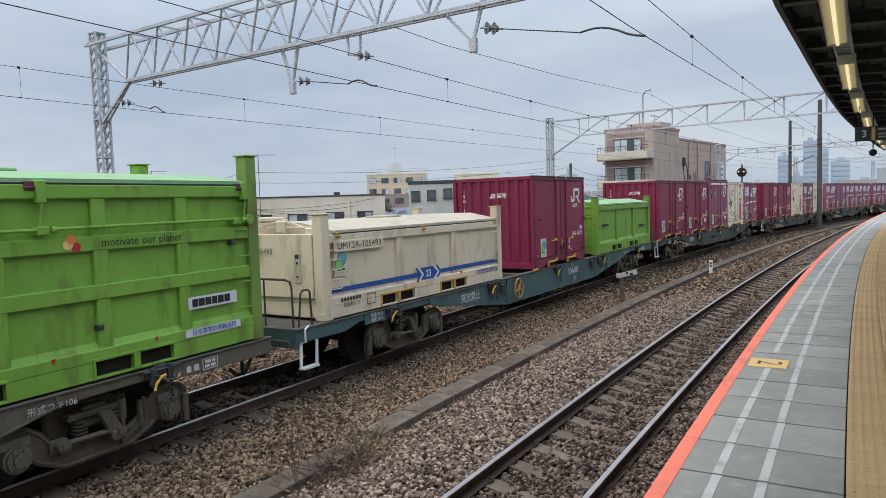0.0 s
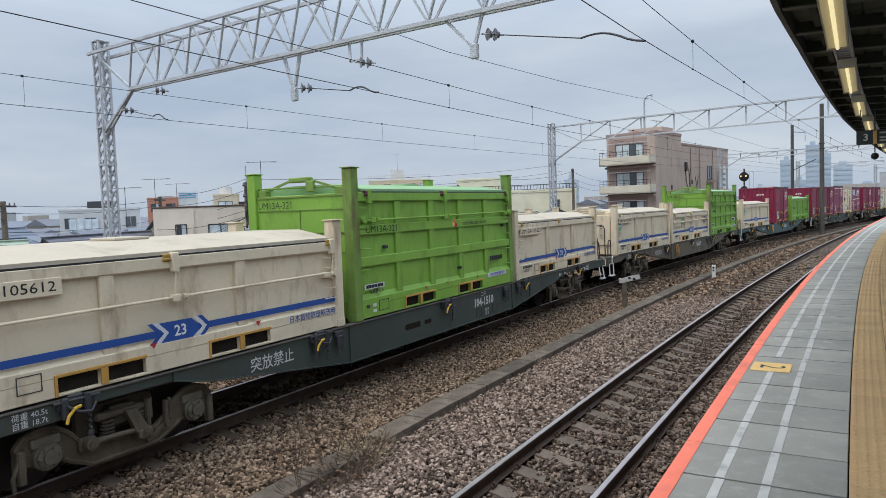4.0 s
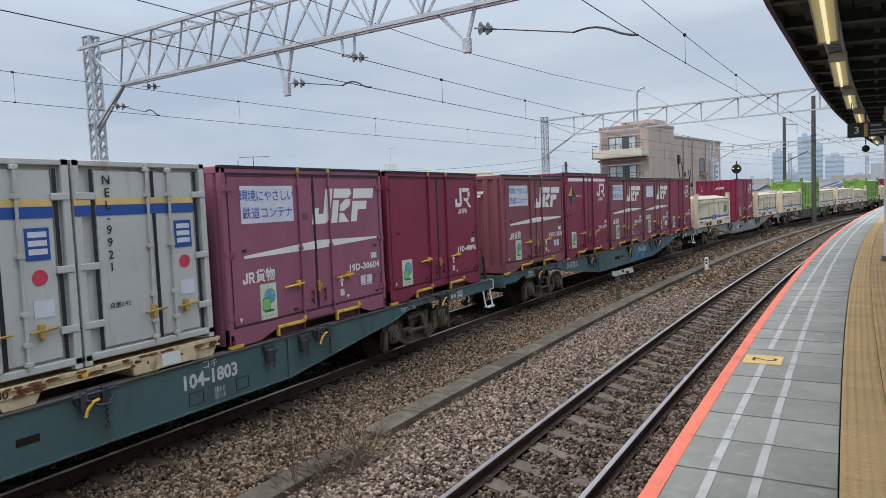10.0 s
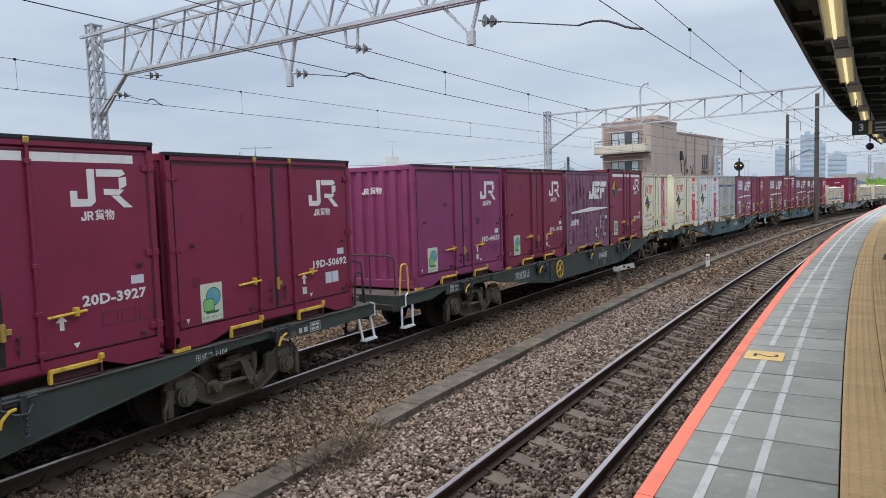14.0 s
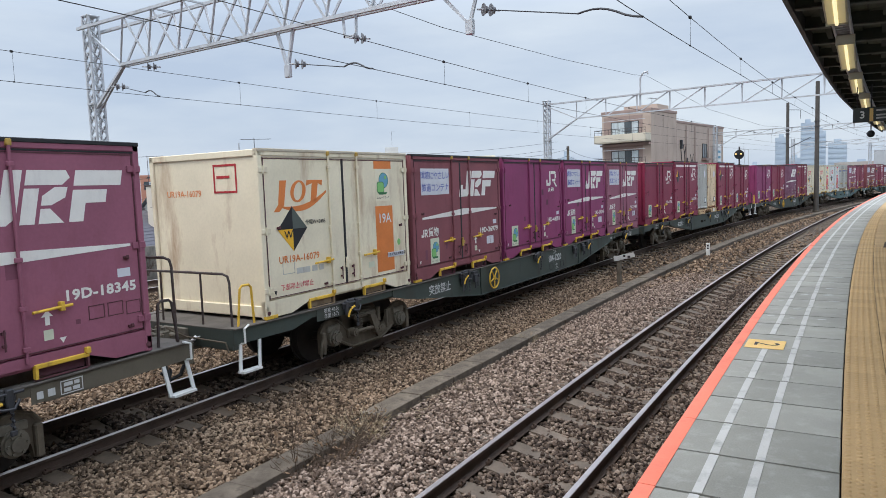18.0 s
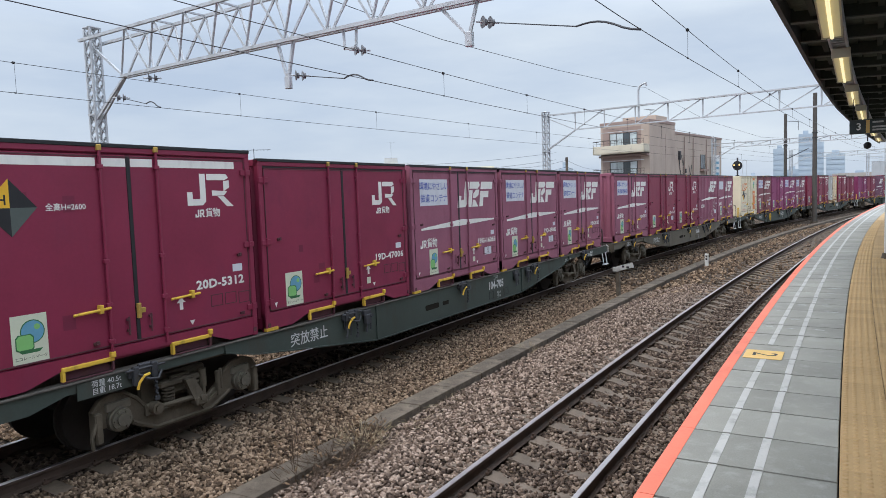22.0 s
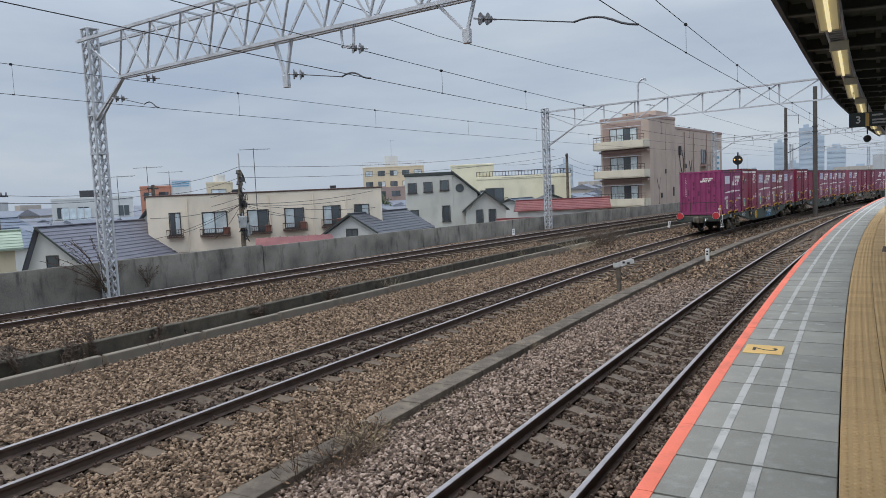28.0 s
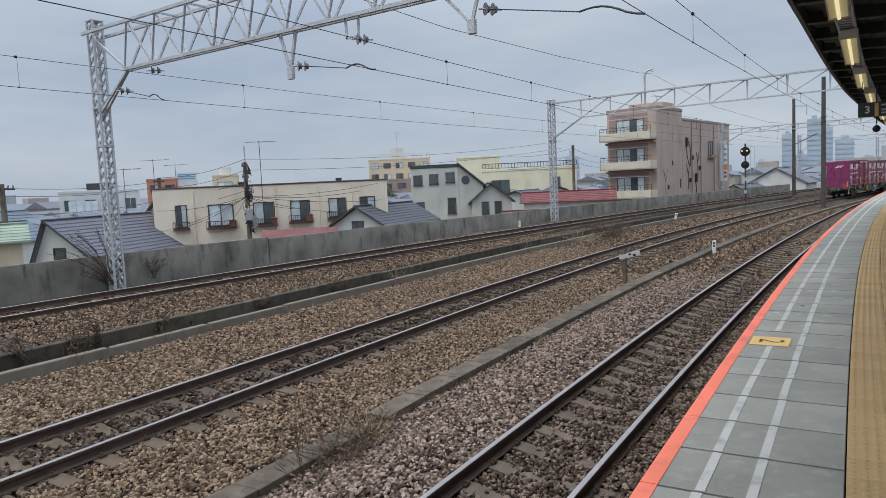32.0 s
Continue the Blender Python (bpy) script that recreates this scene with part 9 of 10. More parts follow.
# long cream building
b, w = block((30.4, 39.7), (41.3, 28.3), 9.0, 3.60, CREAMW, "long cream rendered building with small railed windows", 0.0, BALC)
for u, z, ww, hh, bal in ((1.35, 1.0, 0.75, 1.5, 1), (3.45, 0.95, 1.65, 1.5, 1), (6.4, 0.95, 1.45, 1.5, 1), (8.9, 1.05, 1.35, 1.4, 1), (11.55, 1.15, 1.25, 1.35, 1), (13.75, 1.6, 1.1, 0.9, 0)):
    wb = window(b, u, z, ww, hh, 0.0, CURTAIN, FRAME_D, 1)
    part("pane", Geo().box(0.10, ww / 2 - 0.04, -0.026, -0.022, 0.08, hh - 0.08), CURTAIN, wb) if 3 < u < 12 and u != 8.9 else None
    part("planter", Geo().box(ww - 0.32, ww + 0.10, -0.37, -0.05, -0.05, 0.42, 0.02), TERRA, wb, "terracotta planter on the railing") if bal and u > 3 else None
    if bal:
        window_box(b, u - 0.15, z - 0.12, ww + 0.3, 0.5, BALC)
for u in (2.55, 7.9, 10.9, 13.2):
    part("downpipe", Geo().tube((u, -0.06, TB), (u, -0.06, 3.4), 0.045, 8), CREAMW, b)
part("lower_roof", Geo().prism([(-2.8, -0.75), (-2.8, -0.55), (0.0, -0.18), (0.0, -0.38)], 0.2, w - 4.0, "yz"), BALC, b, "dark brown awning roof")
for u in (0.8, 5.5, 12.2):
    part("roof_vent", Geo().box(u, u + 0.4, 0.3, 0.7, 3.6, 3.9), DARKSTEEL, b)
# red sheet roof lean-to in front of it
lean = empty("lean_to_roof", Matrix.Translation((29.9, 29.6, 0)) @ Matrix.Rotation(radians(-47), 4, "Z"), "rusty red corrugated lean-to roof on thin posts", "shed roof", "buildings beyond the wall")
part("roof", Geo().prism([(-1.2, -0.05), (1.4, 0.70), (1.4, 0.77), (-1.2, 0.02)], 0, 4.6, "yz"), REDROOF, lean)
for i in range(11):
    part("roof_rib", Geo().beam((0.15 + i * 0.43, -1.2, 0.04), (0.15 + i * 0.43, 1.4, 0.79), 0.08, 0.05), REDROOF, lean)
for x in (0.2, 1.6, 3.0, 4.3):
    part("post", Geo().box(x, x + 0.08, -1.1, -1.02, TB, 0.0), PINKD, lean)
# small slate house
c = gable_house((38.4, 28.9), radians(9), 4.2, 9.2, 0.48, 1.78, WHITEW, DARKROOF, "small white gabled house with a dark slate roof", 9)
window(c, -0.45, 0.1, 0.9, 0.75, 0.0, GLASS, FRAME_D, 1, True, GF)
# grey house with side gables
d, w = block((55.7, 35.4), (58.0, 31.5), 8.0, 4.72, GREYW, "grey sided three-storey house with dark trimmed roof edges", 0.22, TRIM)
for u, z in ((0.25, 3.15), (1.75, 3.2), (3.3, 3.3)):
    window(d, u, z, 0.85, 0.95, 0.0, GLASS, FRAME_D, 0)
for u, z, hh in ((0.4, 0.55, 1.0), (3.4, 0.35, 1.5)):
    window(d, u, z, 0.8, hh, 0.0, GLASS, FRAME_D, 0)
part("side_wing", Geo().prism([(w, TB), (w + 2.3, TB), (w + 2.3, 2.9), (w, 4.85)], 0.05, 7.0, "xz"), GREYW, d)
part("wing_roof", Geo().prism([(w - 0.05, 4.95), (w + 2.6, 2.72), (w + 2.6, 2.9), (w - 0.05, 5.15)], -0.3, 7.2, "xz"), TRIM, d)
part("round_window", Geo().disc((w + 0.65, 0.03, 3.45), (0, 1, 0), 0.32, 0.06, 20), GLASS, d)
part("round_frame", Geo().disc((w + 0.65, 0.045, 3.45), (0, 1, 0), 0.40, 0.05, 20), TRIM, d)
e = gable_house((58.6, 28.4), radians(30), 3.7, 6.0, 1.45, 2.98, GREYW, DARKROOF, "grey gabled wing of a house with twin windows", 8)
for u in (-0.95, 0.25):
    window(e, u, 0.1, 0.7, 1.25, 0.0, GLASS, FRAME_D, 0, True, GF)
# yellow buildings
f, w = block((74.6, 40.7), (77.0, 36.0), 8.0, 6.2, YELLW, "pale yellow flat-roofed house behind others", 0.12)
f2, w2 = block((75.8, 37.8), (80.6, 27.6), 9.0, 4.45, YELLW, "pale yellow house with a railed roof terrace", 0.25)
rail = part("roof_railing", Geo().box(0, w2, -0.03, 0.03, 5.35, 5.42).box(0, w2, -0.03, 0.03, 4.82, 4.87), FRAME_D, f2, "dark roof railing")
for i in range(30):
    x = w2 * i / 29
    part("baluster", Geo().box(x - 0.03, x + 0.03, -0.03, 0.03, 4.7, 5.4), FRAME_D, rail)
for u, z, ww, hh in ((1.0, 1.7, 2.2, 1.7), (8.3, 2.0, 1.0, 1.5)):
    window(f2, u, z, ww, hh, 0.0, GLASS, FRAME_D, 1)
window_box(f2, 0.7, 1.5, 3.0, 0.7, FRAME_D)

# brown apartment house
C0, C1 = Vector((75.6, 22.3, 0)), Vector((74.5, 16.8, 0))
apt, w = block((C0.x, C0.y), (C1.x, C1.y), 6.8, 10.0, PINKW, "rose-brown four-storey apartment house with cream balconies", 0.22, PINKD, "apartment_house")
part("recess", Geo().box(0.25, w - 0.9, -0.02, 0.0, 0.9, 9.7), PINKD, apt)
for z0 in (0.72, 3.78, 6.86):
    bal = part("balcony", Geo().box(-0.25, w + 0.03, -1.35, -1.23, z0, z0 + 0.86, 0.02).box(-0.25, w + 0.03, -1.35, 0.0, z0, z0 + 0.14).box(-0.25, -0.13, -1.35, 0, z0, z0 + 0.86).box(w - 0.09, w + 0.03, -1.35, 0, z0, z0 + 0.86), BANDW, apt, "cream rendered balcony")
    part("top_rail", Geo().box(-0.25, w + 0.03, -1.31, -1.27, z0 + 1.38, z0 + 1.43).box(-0.25, -0.2, -1.3, 0, z0 + 1.38, z0 + 1.43).box(-0.25, w, -1.31, -1.27, z0 + 1.1, z0 + 1.13), FRAME_D, bal)
    for i in range(15):
        x = -0.22 + i * (w + 0.2) / 14
        part("bar", Geo().box(x - 0.015, x + 0.015, -1.30, -1.28, z0 + 0.86, z0 + 1.4), FRAME_D, bal)
    window(apt, 1.1, z0 + 0.2, 3.2, 2.05, -0.02, CURTAIN, FRAME_D, 3, False)
    part("ceiling_band", Geo().box(0, w, -0.5, 0, z0 + 2.75, z0 + 2.95), PINKD, apt) if z0 < 6 else None
    part("laundry_pole", Geo().tube((0.4, -1.0, z0 + 2.3), (w - 0.2, -1.0, z0 + 2.3), 0.03, 6), GALV, apt)
# its long side along the railway; the frame of this block runs on from the corner
side = (Vector((100, 12.6, 0)) - C1).normalized()
S1 = C1 + side * 6.8
apt2, _ = block((S1.x, S1.y), (S1.x + side.x * 17.5, S1.y + side.y * 17.5), 5.6, 9.1, PINKW, "lower wing of the rose-brown apartment house with pipes", 0.18, PINKD, "apartment_house")
part("side_wall", Geo().box(0, 6.8, -0.03, 0.0, TB, 10.02), PINKW, apt2, at=Matrix.Translation((-6.82, 0, 0)))
part("roof_house", Geo().box(2.4, 5.6, 0.2, 4.0, 10.2, 10.9, 0.03), PINKW, apt2, at=Matrix.Translation((-6.82, 0, 0)))
for u in (-2.6, 0.25, 3.4, 6.4, 11.2):
    part("downpipe", Geo().tube((u, -0.10, TB), (u, -0.10, 8.9), 0.055, 8), PINKD, apt2)
for u, z in ((-0.8, 1.6), (4.5, 2.1), (1.6, 6.2)):
    part("vent_hood", Geo().box(u, u + 0.35, -0.25, 0, z, z + 1.0, 0.02), DARKSTEEL, apt2)
    part("stain_pipe", Geo().chain([(u + 0.17, -0.08, z), (u + 0.3, -0.08, z - 1.0), (u + 0.8, -0.08, z - 2.0)], 0.04, 6), DARKSTEEL, apt2)
for u, z in ((-4.6, 2.4), (-3.4, 5.0), (2.2, 3.0), (3.0, 5.6), (5.4, 4.4)):
    part("wall_cable", Geo().chain([(u - 0.5, -0.07, z + 1.2), (u, -0.07, z), (u, -0.07, z - 1.6)], 0.03, 6), DARKSTEEL, apt2)
    part("wall_cable", Geo().chain([(u + 0.5, -0.07, z + 1.3), (u + 0.02, -0.07, z - 0.1)], 0.03, 6), DARKSTEEL, apt2)
    part("vent_hood", Geo().box(u + 0.5, u + 0.8, -0.2, 0, z - 0.9, z - 0.4, 0.02), DARKSTEEL, apt2)
for u, z in ((9.2, 5.3),):
    window(apt2, u, z, 1.6, 1.7, -0.03, GLASS, FRAME_D, 1)
    part("window_hood", Geo().box(u - 0.2, u + 1.8, -0.5, 0, z - 0.35, z - 0.1), PINKD, apt2)
sgn = empty("shop_sign", Matrix.Translation((S1.x + side.x * 12.9, S1.y + side.y * 12.9, 2.0)) @ Matrix.Rotation(math.atan2(side.y, side.x), 4, "Z"), "white and orange upright sign beside the apartment house", "sign")
part("board", Geo().box(0, 2.2, -0.5, -0.3, 0, 5.0, 0.02), WHITE, sgn)
part("orange_band", Geo().box(0.05, 2.15, -0.52, -0.5, 1.4, 2.1), ORANGER, sgn)
for z in (0.4, 0.9, 2.5, 3.2, 3.9):
    part("writing_bar", Geo().box(0.3, 1.8, -0.52, -0.5, z, z + 0.3), STK_B if z > 2 else RED, sgn)

# red and blue roofs before it
for (ax, ay), hd, wd, ln, ev, rg, wm, rm, lb in (((55.2, 25.4), -1.15, 3.4, 7.2, -0.15, 0.45, CREAMW, REDROOF, "low house with a faded red sheet roof"), ((64.5, 27.5), -1.25, 4, 8.5, 1.05, 1.85, WHITEW, REDROOF, "low house with a red sheet roof"),
                                             ((70, 31), 0.1, 6, 9, 0.9, 2.0, WHITEW, BLUEROOF, "pale house with a blue tiled roof"), ((74, 27.5), 0.5, 5, 8, 1.2, 2.3, GREYW, DARKROOF, "grey house with a dark roof"),
                                             ((11.0, 38.1), -0.489, 4.6, 8.6, 1.40, 2.02, OCHREW, GREENROOF, "low beige house with a weathered green roof"), ((24, 58), 0.3, 7, 10, 0.2, 1.6, WHITEW, BLUEROOF, "white house with a blue tiled roof"),
                                             ((30, 72), 0.2, 7, 11, 0.8, 2.4, GREYW, BLUEROOF, "grey house with a blue tiled roof"), ((48, 62), -0.3, 7, 11, 1.2, 2.8, GREYW, DARKROOF, "grey house with a dark tiled roof"),
                                             ((104, 13.0), -0.15, 8, 12, -0.8, 1.2, CREAMW, DARKROOF, "cream gabled house beside the far tracks"), ((128, 9.5), -0.1, 9, 12, 0.9, 3.4, WHITEW, SLATE, "white house with a grey roof beyond the tracks")):
    gable_house((ax, ay), hd, wd, ln, ev, rg, wm, rm, lb, 6)

def plain_block(left, right, depth, top, material, label, floors, cols, parapet=0.2):
    """A farther building with rows of windows."""
    ob, w = block(left, right, depth, top, material, label, parapet)
    fh = 2.9
    for i in range(floors):
        for j in range(cols):
            u = (j + 0.2) * w / cols
            window(ob, u, top - (i + 1) * fh + 0.7, w / cols * 0.6, 1.4, 0.0, GLASS if (i + j) % 2 else CURTAIN, FRAME_W if material == WHITEW else FRAME_D, 1, False)
    return ob, w


far1, w = plain_block((154.0, 111.2), (163.2, 97.4), 14, 10.8, OCHREW, "ochre concrete apartment block with roof railings", 3, 5)
part("roof_tank_house", Geo().box(w * 0.36, w * 0.58, 2, 6, 10.9, 14.0), WHITEW, far1)
rl = part("roof_railing", Geo().box(0, w, -0.05, 0.05, 12.3, 12.4).box(0, w, -0.05, 0.05, 11.7, 11.75), FRAME_W, far1)
for i in range(24):
    part("baluster", Geo().box(w * i / 23 - 0.04, w * i / 23 + 0.04, -0.04, 0.04, 11.0, 12.4), FRAME_W, rl)
plain_block((150, 105), (158, 92), 12, 5.2, PINKD, "dark red brick apartment block with an outside stair", 2, 4)
white1, w = plain_block((49.2, 81.3), (56.6, 76.3), 12, 4.2, WHITEW, "white office building with grey windows", 1, 4)
part("roof_plant", Geo().box(3, 6, 3, 6, 4.2, 5.4), DARKSTEEL, white1)
part("glazed_bay", Geo().box(1.0, 4.2, -0.06, 0.0, -2.0, 3.2), CURTAIN, white1)
for i in range(5):
    part("glazing_bar", Geo().box(1.0 + i * 0.8 - 0.05, 1.0 + i * 0.8 + 0.05, -0.12, -0.04, -2.0, 3.2), FRAME_W, white1)
org, w = plain_block((78.4, 103.6), (82.4, 100.6), 8, 6.3, wallmat("orange_brick", (0.46, 0.21, 0.14)), "orange brick building with a blue roof sign", 1, 2)
part("sign_base", Geo().box(w * 1.0, w * 1.66, 0.3, 4.0, -5.0, 6.2), WHITEW, org)
part("roof_sign", Geo().box(w * 0.98, w * 1.66, 0.4, 0.7, 6.2, 7.5), PANELW, org, "pale blue roof sign")
for i in range(3):
    part("writing_bar", Geo().box(w * 1.03, w * 1.6, 0.36, 0.4, 6.35 + i * 0.36, 6.53 + i * 0.36), STK_B, org)
tank, w = plain_block((73.5, 82.0), (75.9, 79.4), 5, 6.0, OCHREW, "ochre block with a roof tank", 1, 1)
part("roof_tank", Geo().tube((w * 0.5, 2, 6.2), (w * 0.5, 2, 7.4), 0.9, 16), WHITEW, tank)

# distant low roofs, joined: hundreds of small houses out to the horizon
rs = random.Random(77)
# distance haze is mixed into these paler wall and roof colours
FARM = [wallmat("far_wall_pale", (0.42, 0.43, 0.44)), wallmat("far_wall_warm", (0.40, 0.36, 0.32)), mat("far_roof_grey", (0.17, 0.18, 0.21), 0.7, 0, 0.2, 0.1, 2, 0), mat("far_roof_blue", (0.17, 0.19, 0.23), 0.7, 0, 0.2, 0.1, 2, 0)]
gs = [Geo() for _ in FARM]
for i in range(1500):
    az = rs.uniform(-0.15, 1.35)
    r = 85 + 900 * rs.random() ** 1.7
    x, y = r * math.cos(az), r * math.sin(az)
    if y < 22 + 0.02 * x and x < 135:
        continue
    if y < 30 and x < 170:
        continue
    w, dp, h = rs.uniform(6, 14), rs.uniform(6, 12), (rs.uniform(5.0, 7.6) if r > 200 else rs.uniform(4.2, 5.3)) + (rs.random() < 0.08) * rs.uniform(2, 7) * (r > 200)
    ya = rs.uniform(-0.4, 0.6)
    m = Matrix.Translation((x, y, -5)) @ Matrix.Rotation(ya, 4, "Z")
    gs[rs.randint(0, 1)].box(-w / 2, w / 2, -dp / 2, dp / 2, 0, h, 0, m)
    k = rs.randint(2, 3)
    if rs.random() < 0.7 and h < 8.2:
        v = [m @ Vector(p) for p in ((-w / 2 - .4, -dp / 2 - .4, h), (w / 2 + .4, -dp / 2 - .4, h), (w / 2 + .4, dp / 2 + .4, h), (-w / 2 - .4, dp / 2 + .4, h), (-w / 2 - .4, 0, h + 1.7), (w / 2 + .4, 0, h + 1.7))]
        gs[k].add(v, [(0, 1, 5, 4), (2, 3, 4, 5), (0, 4, 3), (1, 2, 5), (3, 2, 1, 0)])
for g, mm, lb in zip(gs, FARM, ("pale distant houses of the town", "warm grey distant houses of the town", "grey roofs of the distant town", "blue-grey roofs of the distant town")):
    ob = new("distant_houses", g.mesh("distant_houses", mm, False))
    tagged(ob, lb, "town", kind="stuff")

# distant towers, with haze painted into their blue-grey colours
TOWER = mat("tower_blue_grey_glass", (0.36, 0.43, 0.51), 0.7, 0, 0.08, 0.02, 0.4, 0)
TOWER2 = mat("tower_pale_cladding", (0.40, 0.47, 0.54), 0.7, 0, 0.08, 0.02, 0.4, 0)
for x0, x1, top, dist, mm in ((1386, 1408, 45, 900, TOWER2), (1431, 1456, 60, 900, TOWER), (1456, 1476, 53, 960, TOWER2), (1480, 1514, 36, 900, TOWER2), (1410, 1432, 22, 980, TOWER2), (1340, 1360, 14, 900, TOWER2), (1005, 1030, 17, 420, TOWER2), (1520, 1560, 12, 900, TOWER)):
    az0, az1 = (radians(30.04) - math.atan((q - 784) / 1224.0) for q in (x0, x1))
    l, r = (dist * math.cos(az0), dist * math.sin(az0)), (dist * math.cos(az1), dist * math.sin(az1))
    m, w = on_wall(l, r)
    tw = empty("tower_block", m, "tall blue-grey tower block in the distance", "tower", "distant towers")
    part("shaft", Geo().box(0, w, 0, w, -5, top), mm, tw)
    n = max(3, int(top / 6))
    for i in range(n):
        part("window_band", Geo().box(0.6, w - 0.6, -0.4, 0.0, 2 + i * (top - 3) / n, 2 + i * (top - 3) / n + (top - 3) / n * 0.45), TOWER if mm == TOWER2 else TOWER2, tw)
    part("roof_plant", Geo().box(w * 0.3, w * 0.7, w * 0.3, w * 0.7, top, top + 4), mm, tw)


# utility poles with cables
def utility_pole(x, y, top, yaw, gear, label="grey utility pole carrying a transformer and many cables"):
    ob = empty("utility_pole", Matrix.Translation((x, y, TB)) @ Matrix.Rotation(yaw, 4, "Z"), label, "utility pole", "utility poles")
    H = top - TB
    part("shaft", Geo().tube((0, 0, 0), (0, 0, H), 0.19, 12, 0.13), CONCRETE_D, ob)
    for z in (H - 0.3, H - 1.0) if gear else (H - 0.3,):
        arm = part("cross_arm", Geo().box(-0.9, 0.9, -0.04, 0.04, z, z + 0.08), DARKSTEEL, ob)
        for xx in (-0.8, -0.45, 0.45, 0.8):
            part("pin_insulator", Geo().tube((xx, 0, z + 0.08), (xx, 0, z + 0.24), 0.045, 8, 0.035), PORCELAIN, arm)
    if gear:
        part("transformer", Geo().tube((0.48, -0.15, H - 4.3), (0.48, -0.15, H - 3.45), 0.27, 14).box(0.3, 0.66, -0.46, -0.38, H - 4.2, H - 3.6, 0.01).tube((0.4, -0.2, H - 3.45), (0.4, -0.2, H - 3.2), 0.04, 8), PALEGEAR, ob, "pale grey transformer")
        part("transformer", Geo().box(-0.78, -0.25, -0.35, 0.1, H - 3.75, H - 3.0, 0.04).tube((-0.6, -0.15, H - 3.0), (-0.6, -0.15, H - 2.8), 0.04, 8), PALEGEAR, ob, "pale grey switch box")
        rs = random.Random(3)
        for i in range(22):
            z = H - rs.uniform(1.2, 4.4)
            pts = [(rs.uniform(-1.0, 1.0), rs.uniform(-0.3, 0.1), z + rs.uniform(-0.5, 0.5)) for _ in range(6)]
            part("cable_loop", Geo().chain(pts, 0.025, 5), WIRE, ob)
        for k in range(7):
            x0, up = -0.55 + 0.16 * k, rs.uniform(0.25, 0.5)
            pts = [(x0 + 1.9 * t, -0.1 + 0.03 * k, H - 0.5 + up * 4.5 * t * (1 - t) - 0.30 * t) for t in np.linspace(0, 1, 7)]
            part("cable_loop", Geo().chain(pts, 0.03, 5), WIRE, ob)
        for k in range(6):
            part("cable_clamp", Geo().tube((-0.2 + 0.2 * k, -0.12, H - 0.75), (-0.1 + 0.2 * k, -0.12, H - 0.48), 0.06, 8), DARKSTEEL, ob)
        part("side_mast", Geo().tube((0.62, 0.1, H - 4.5), (0.62, 0.1, H + 1.1), 0.06, 10, 0.045), GALV, ob, "thin grey steel mast")
        part("bracket_box", Geo().box(-0.15, 0.15, -0.3, -0.1, H - 2.4, H - 2.0, 0.03), DARKSTEEL, ob)
    return ob


utility_pole(32.9, 33.6, 5.1, 0.6, True)
utility_pole(34.0, 43.5, 4.55, 0.5, False, "dark wooden utility pole with a cross arm")
utility_pole(19.6, 37.2, 4.1, 0.4, False, "dark utility pole with a cross arm")
utility_pole(70.0, 24.3, 6.6, 0.2, False, "dark utility pole with a cross arm and cables")


def cable(a, b, sag, r=0.014):
    a, b = Vector(a), Vector(b)
    pts = [a.lerp(b, t) - Vector((0, 0, sag * 4 * t * (1 - t))) for t in np.linspace(0, 1, 11)]
    ob = empty("street_cable", Matrix.Translation(a), "thin dark cable between utility poles", "cable", "street cables")
    part("strand", Geo().chain([p - a for p in pts], r, 5), WIRE, ob)


P = (32.9, 33.6)
for dz in (5.3, 4.6, 3.9, 3.3, 2.8):
    cable((P[0], P[1], dz), (34.0, 43.5, dz - 0.75), 0.3)
    if dz > 4:
        cable((P[0], P[1], dz), (66, 24.0, dz + 1.6), 0.5, 0.012)
for dz in (3.6, 3.2, 2.2):
    cable((34.0, 43.5, dz + 0.7), (19.6, 37.2, dz + 0.3), 0.25)
    cable((19.6, 37.2, dz), (4, 38, dz + 0.1), 0.2)
for q, z in (((31.5, 38.4), 1.0), ((33.2, 36.6), 0.6), ((36.9, 32.8), 1.9), ((38.9, 30.8), 1.5), ((30.5, 39.5), 2.2), ((34.5, 35.3), 3.3), ((40.9, 28.6), 2.2), ((39.8, 29.6), 2.9), ((40.8, 28.7), 3.4), ((30.6, 39.4), 0.8)):
    cable((P[0], P[1], 2.9), (*q, z), 0.25)
for dz in (6.3, 5.6, 5.0):
    cable((70, 24.3, dz), (66, 30, dz - 0.6), 0.3)
    cable((70, 24.3, dz), (110, 30, dz + 1.0), 1.0)


def antenna(x, y, z0, z1, yaw, label="thin roof television antenna on a mast"):
    ob = empty("tv_antenna", Matrix.Translation((x, y, z0)) @ Matrix.Rotation(yaw, 4, "Z"), label, "antenna", "television antennas")
    h = z1 - z0
    part("mast", Geo().tube((0, 0, 0), (0, 0, h), 0.02, 6), DARKSTEEL, ob)
    boom = part("boom", Geo().tube((-0.9, 0, h - 0.1), (1.1, 0, h - 0.05), 0.013, 6), DARKSTEEL, ob)
    for i in range(9):
        part("element", Geo().tube((-0.85 + i * 0.22, -0.3, h - 0.1), (-0.85 + i * 0.22, 0.3, h - 0.1), 0.007, 5), DARKSTEEL, boom)


antenna(33.6, 43.5, 3.6, 5.9, -0.8)
antenna(29.2, 40.8, 0.0, 5.1, -0.9)
antenna(33.9, 33.2, 1.0, 6.5, -0.6)
antenna(40.0, 49.0, 1.0, 5.9, -0.8)
antenna(157.5, 104.0, 13.5, 18, -0.7)
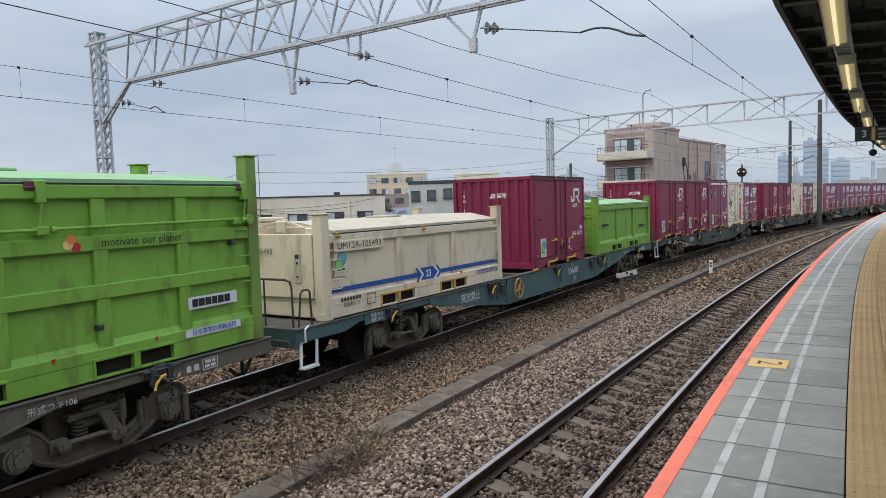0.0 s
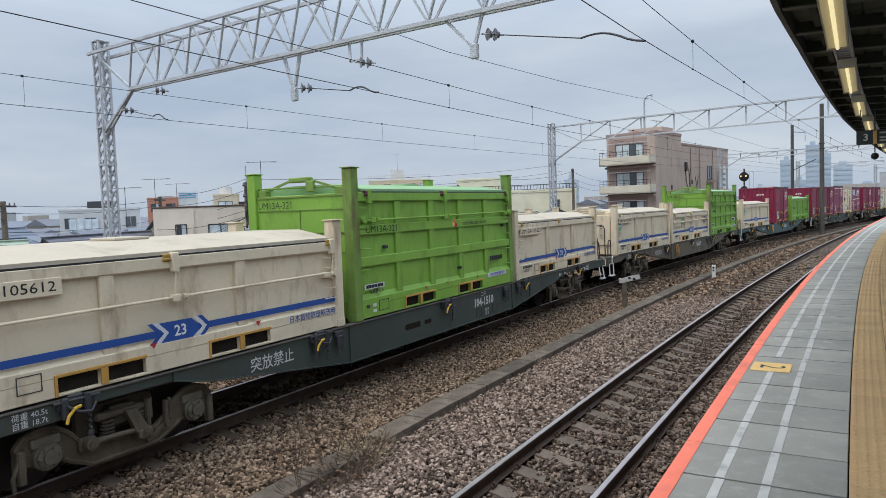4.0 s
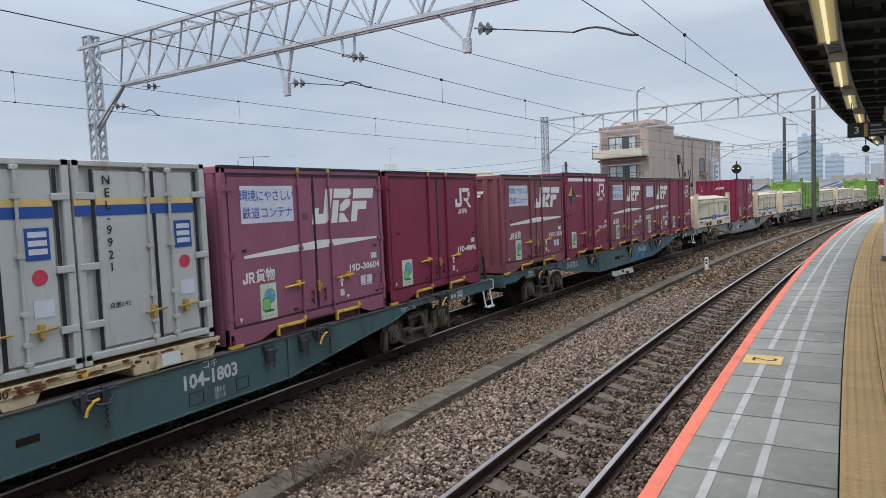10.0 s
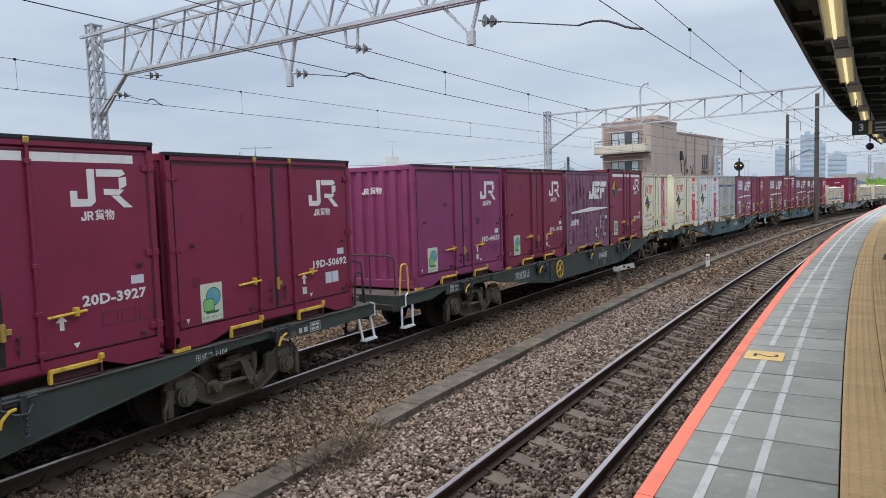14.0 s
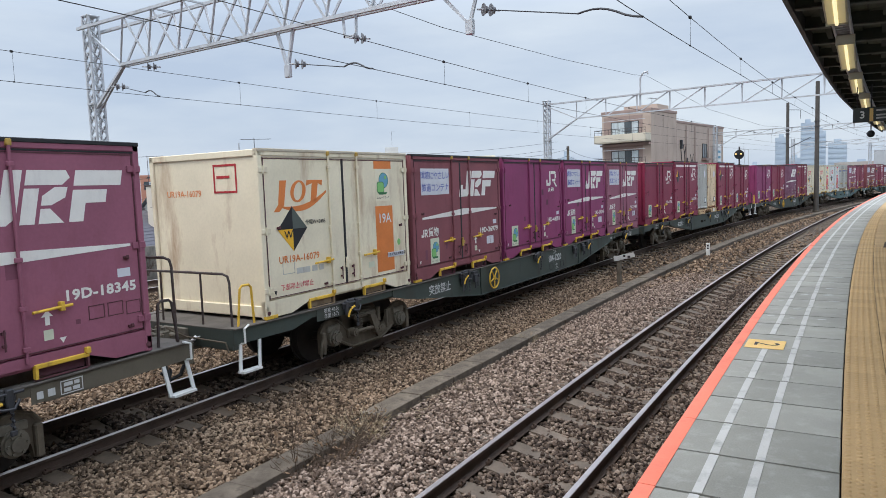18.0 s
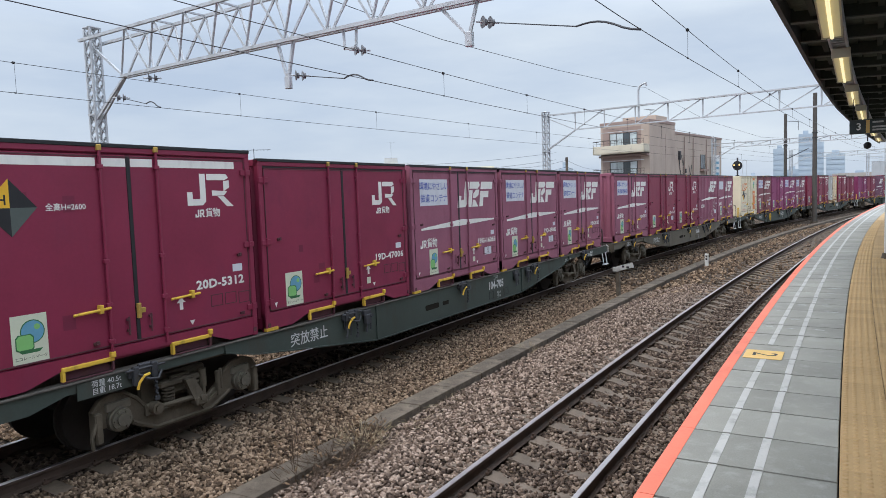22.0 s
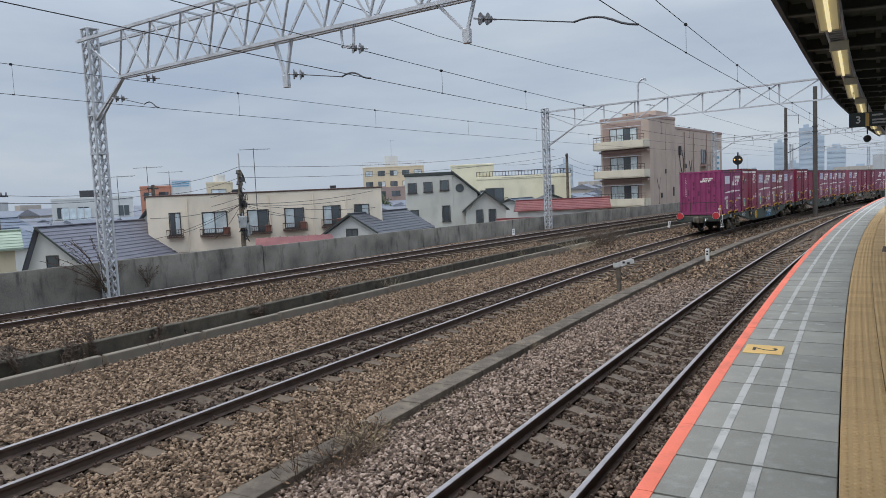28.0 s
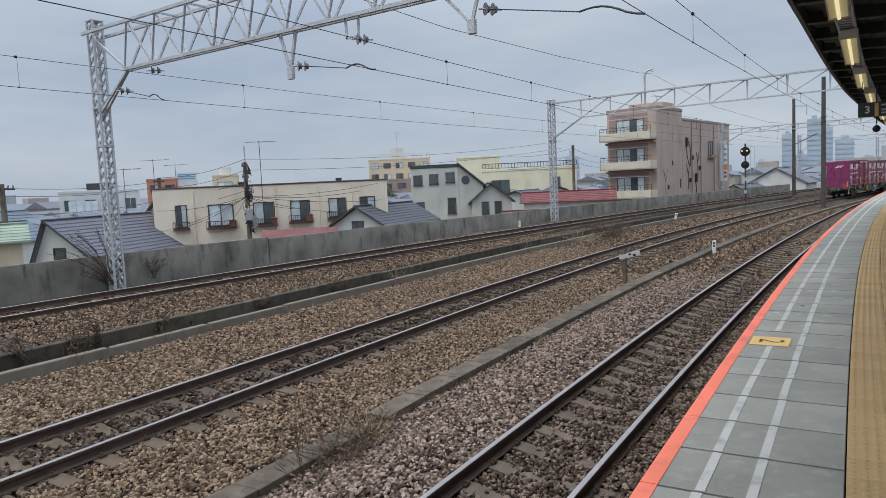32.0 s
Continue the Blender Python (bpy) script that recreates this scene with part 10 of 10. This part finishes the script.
antenna(80.5, 18.0, 10.2, 12.0, -0.3)


# trees far behind the roofs
def tree(x, y, z, h, seed):
    rs = random.Random(seed)
    ob = empty("tree", Matrix.Translation((x, y, z)), "dull green broadleaf tree among distant houses", "tree", "trees in the town")
    part("trunk", Geo().tube((0, 0, 0), (0.1, 0, h * 0.5), 0.22, 8, 0.12).tube((0.1, 0, h * 0.45), (0.9, 0.3, h * 0.75), 0.1, 6, 0.04).tube((0.1, 0, h * 0.45), (-0.7, -0.4, h * 0.8), 0.1, 6, 0.04), BALC, ob)
    g = Geo()
    for i in range(900):
        a, b = rs.uniform(0, 6.283), rs.uniform(-0.6, 1.2)
        rr = h * 0.36 * rs.uniform(0.5, 1.0) * (1 + 0.3 * math.sin(a * 3 + seed))
        c = Vector((math.cos(a) * math.cos(b) * rr, math.sin(a) * math.cos(b) * rr, h * 0.66 + math.sin(b) * rr * 0.8))
        u, v = Vector((rs.uniform(-1, 1), rs.uniform(-1, 1), rs.uniform(-1, 1))), Vector((rs.uniform(-1, 1), rs.uniform(-1, 1), rs.uniform(-1, 1)))
        s = 0.22
        g.add([c - u * s, c + v * s, c + u * s, c - v * s], [(0, 1, 2, 3)])
    part("crown", g, LEAF, ob, kind="stuff")


LEAF = mat("dull_leaf_green", (0.075, 0.095, 0.045), 0.7, 0, 0.35, 1, 10, 0)
for i, (x, y, h) in enumerate(((38, 84, 8.0), (43, 82, 7.5), (35, 88, 8), (60, 70, 7), (64, 68, 7.5), (120, 120, 10), (130, 90, 9))):
    tree(x, y, -5, h, i + 1)


def rear_end(t):
    """Where the rear end of the last container is along track 2, t seconds in."""
    return -217.976 + 8.76456 * t + 0.0348242 * t * t / 2 - float(np.interp(t, (28, 29, 30, 31, 32), (0, 0.5, 0.95, 1.35, 1.7)))


def wagon_pose(mid):
    a, b = on(2, mid - 7.05, 0, 0.02), on(2, mid + 7.05, 0, 0.02)
    d = b - a
    return Matrix.Translation((a + b) / 2) @ Matrix.Rotation(math.atan2(d.y, d.x), 4, "Z")


def motions():
    times = [i for i in range(33)]
    cache = {}
    for ob, mid, m in ROLLING:
        rows = []
        for t in times:
            if (mid, t) not in cache:
                cache[mid, t] = wagon_pose(rear_end(t) + mid)
            rows.append((t, cache[mid, t] @ m))
        walk(ob, rows)


motions()
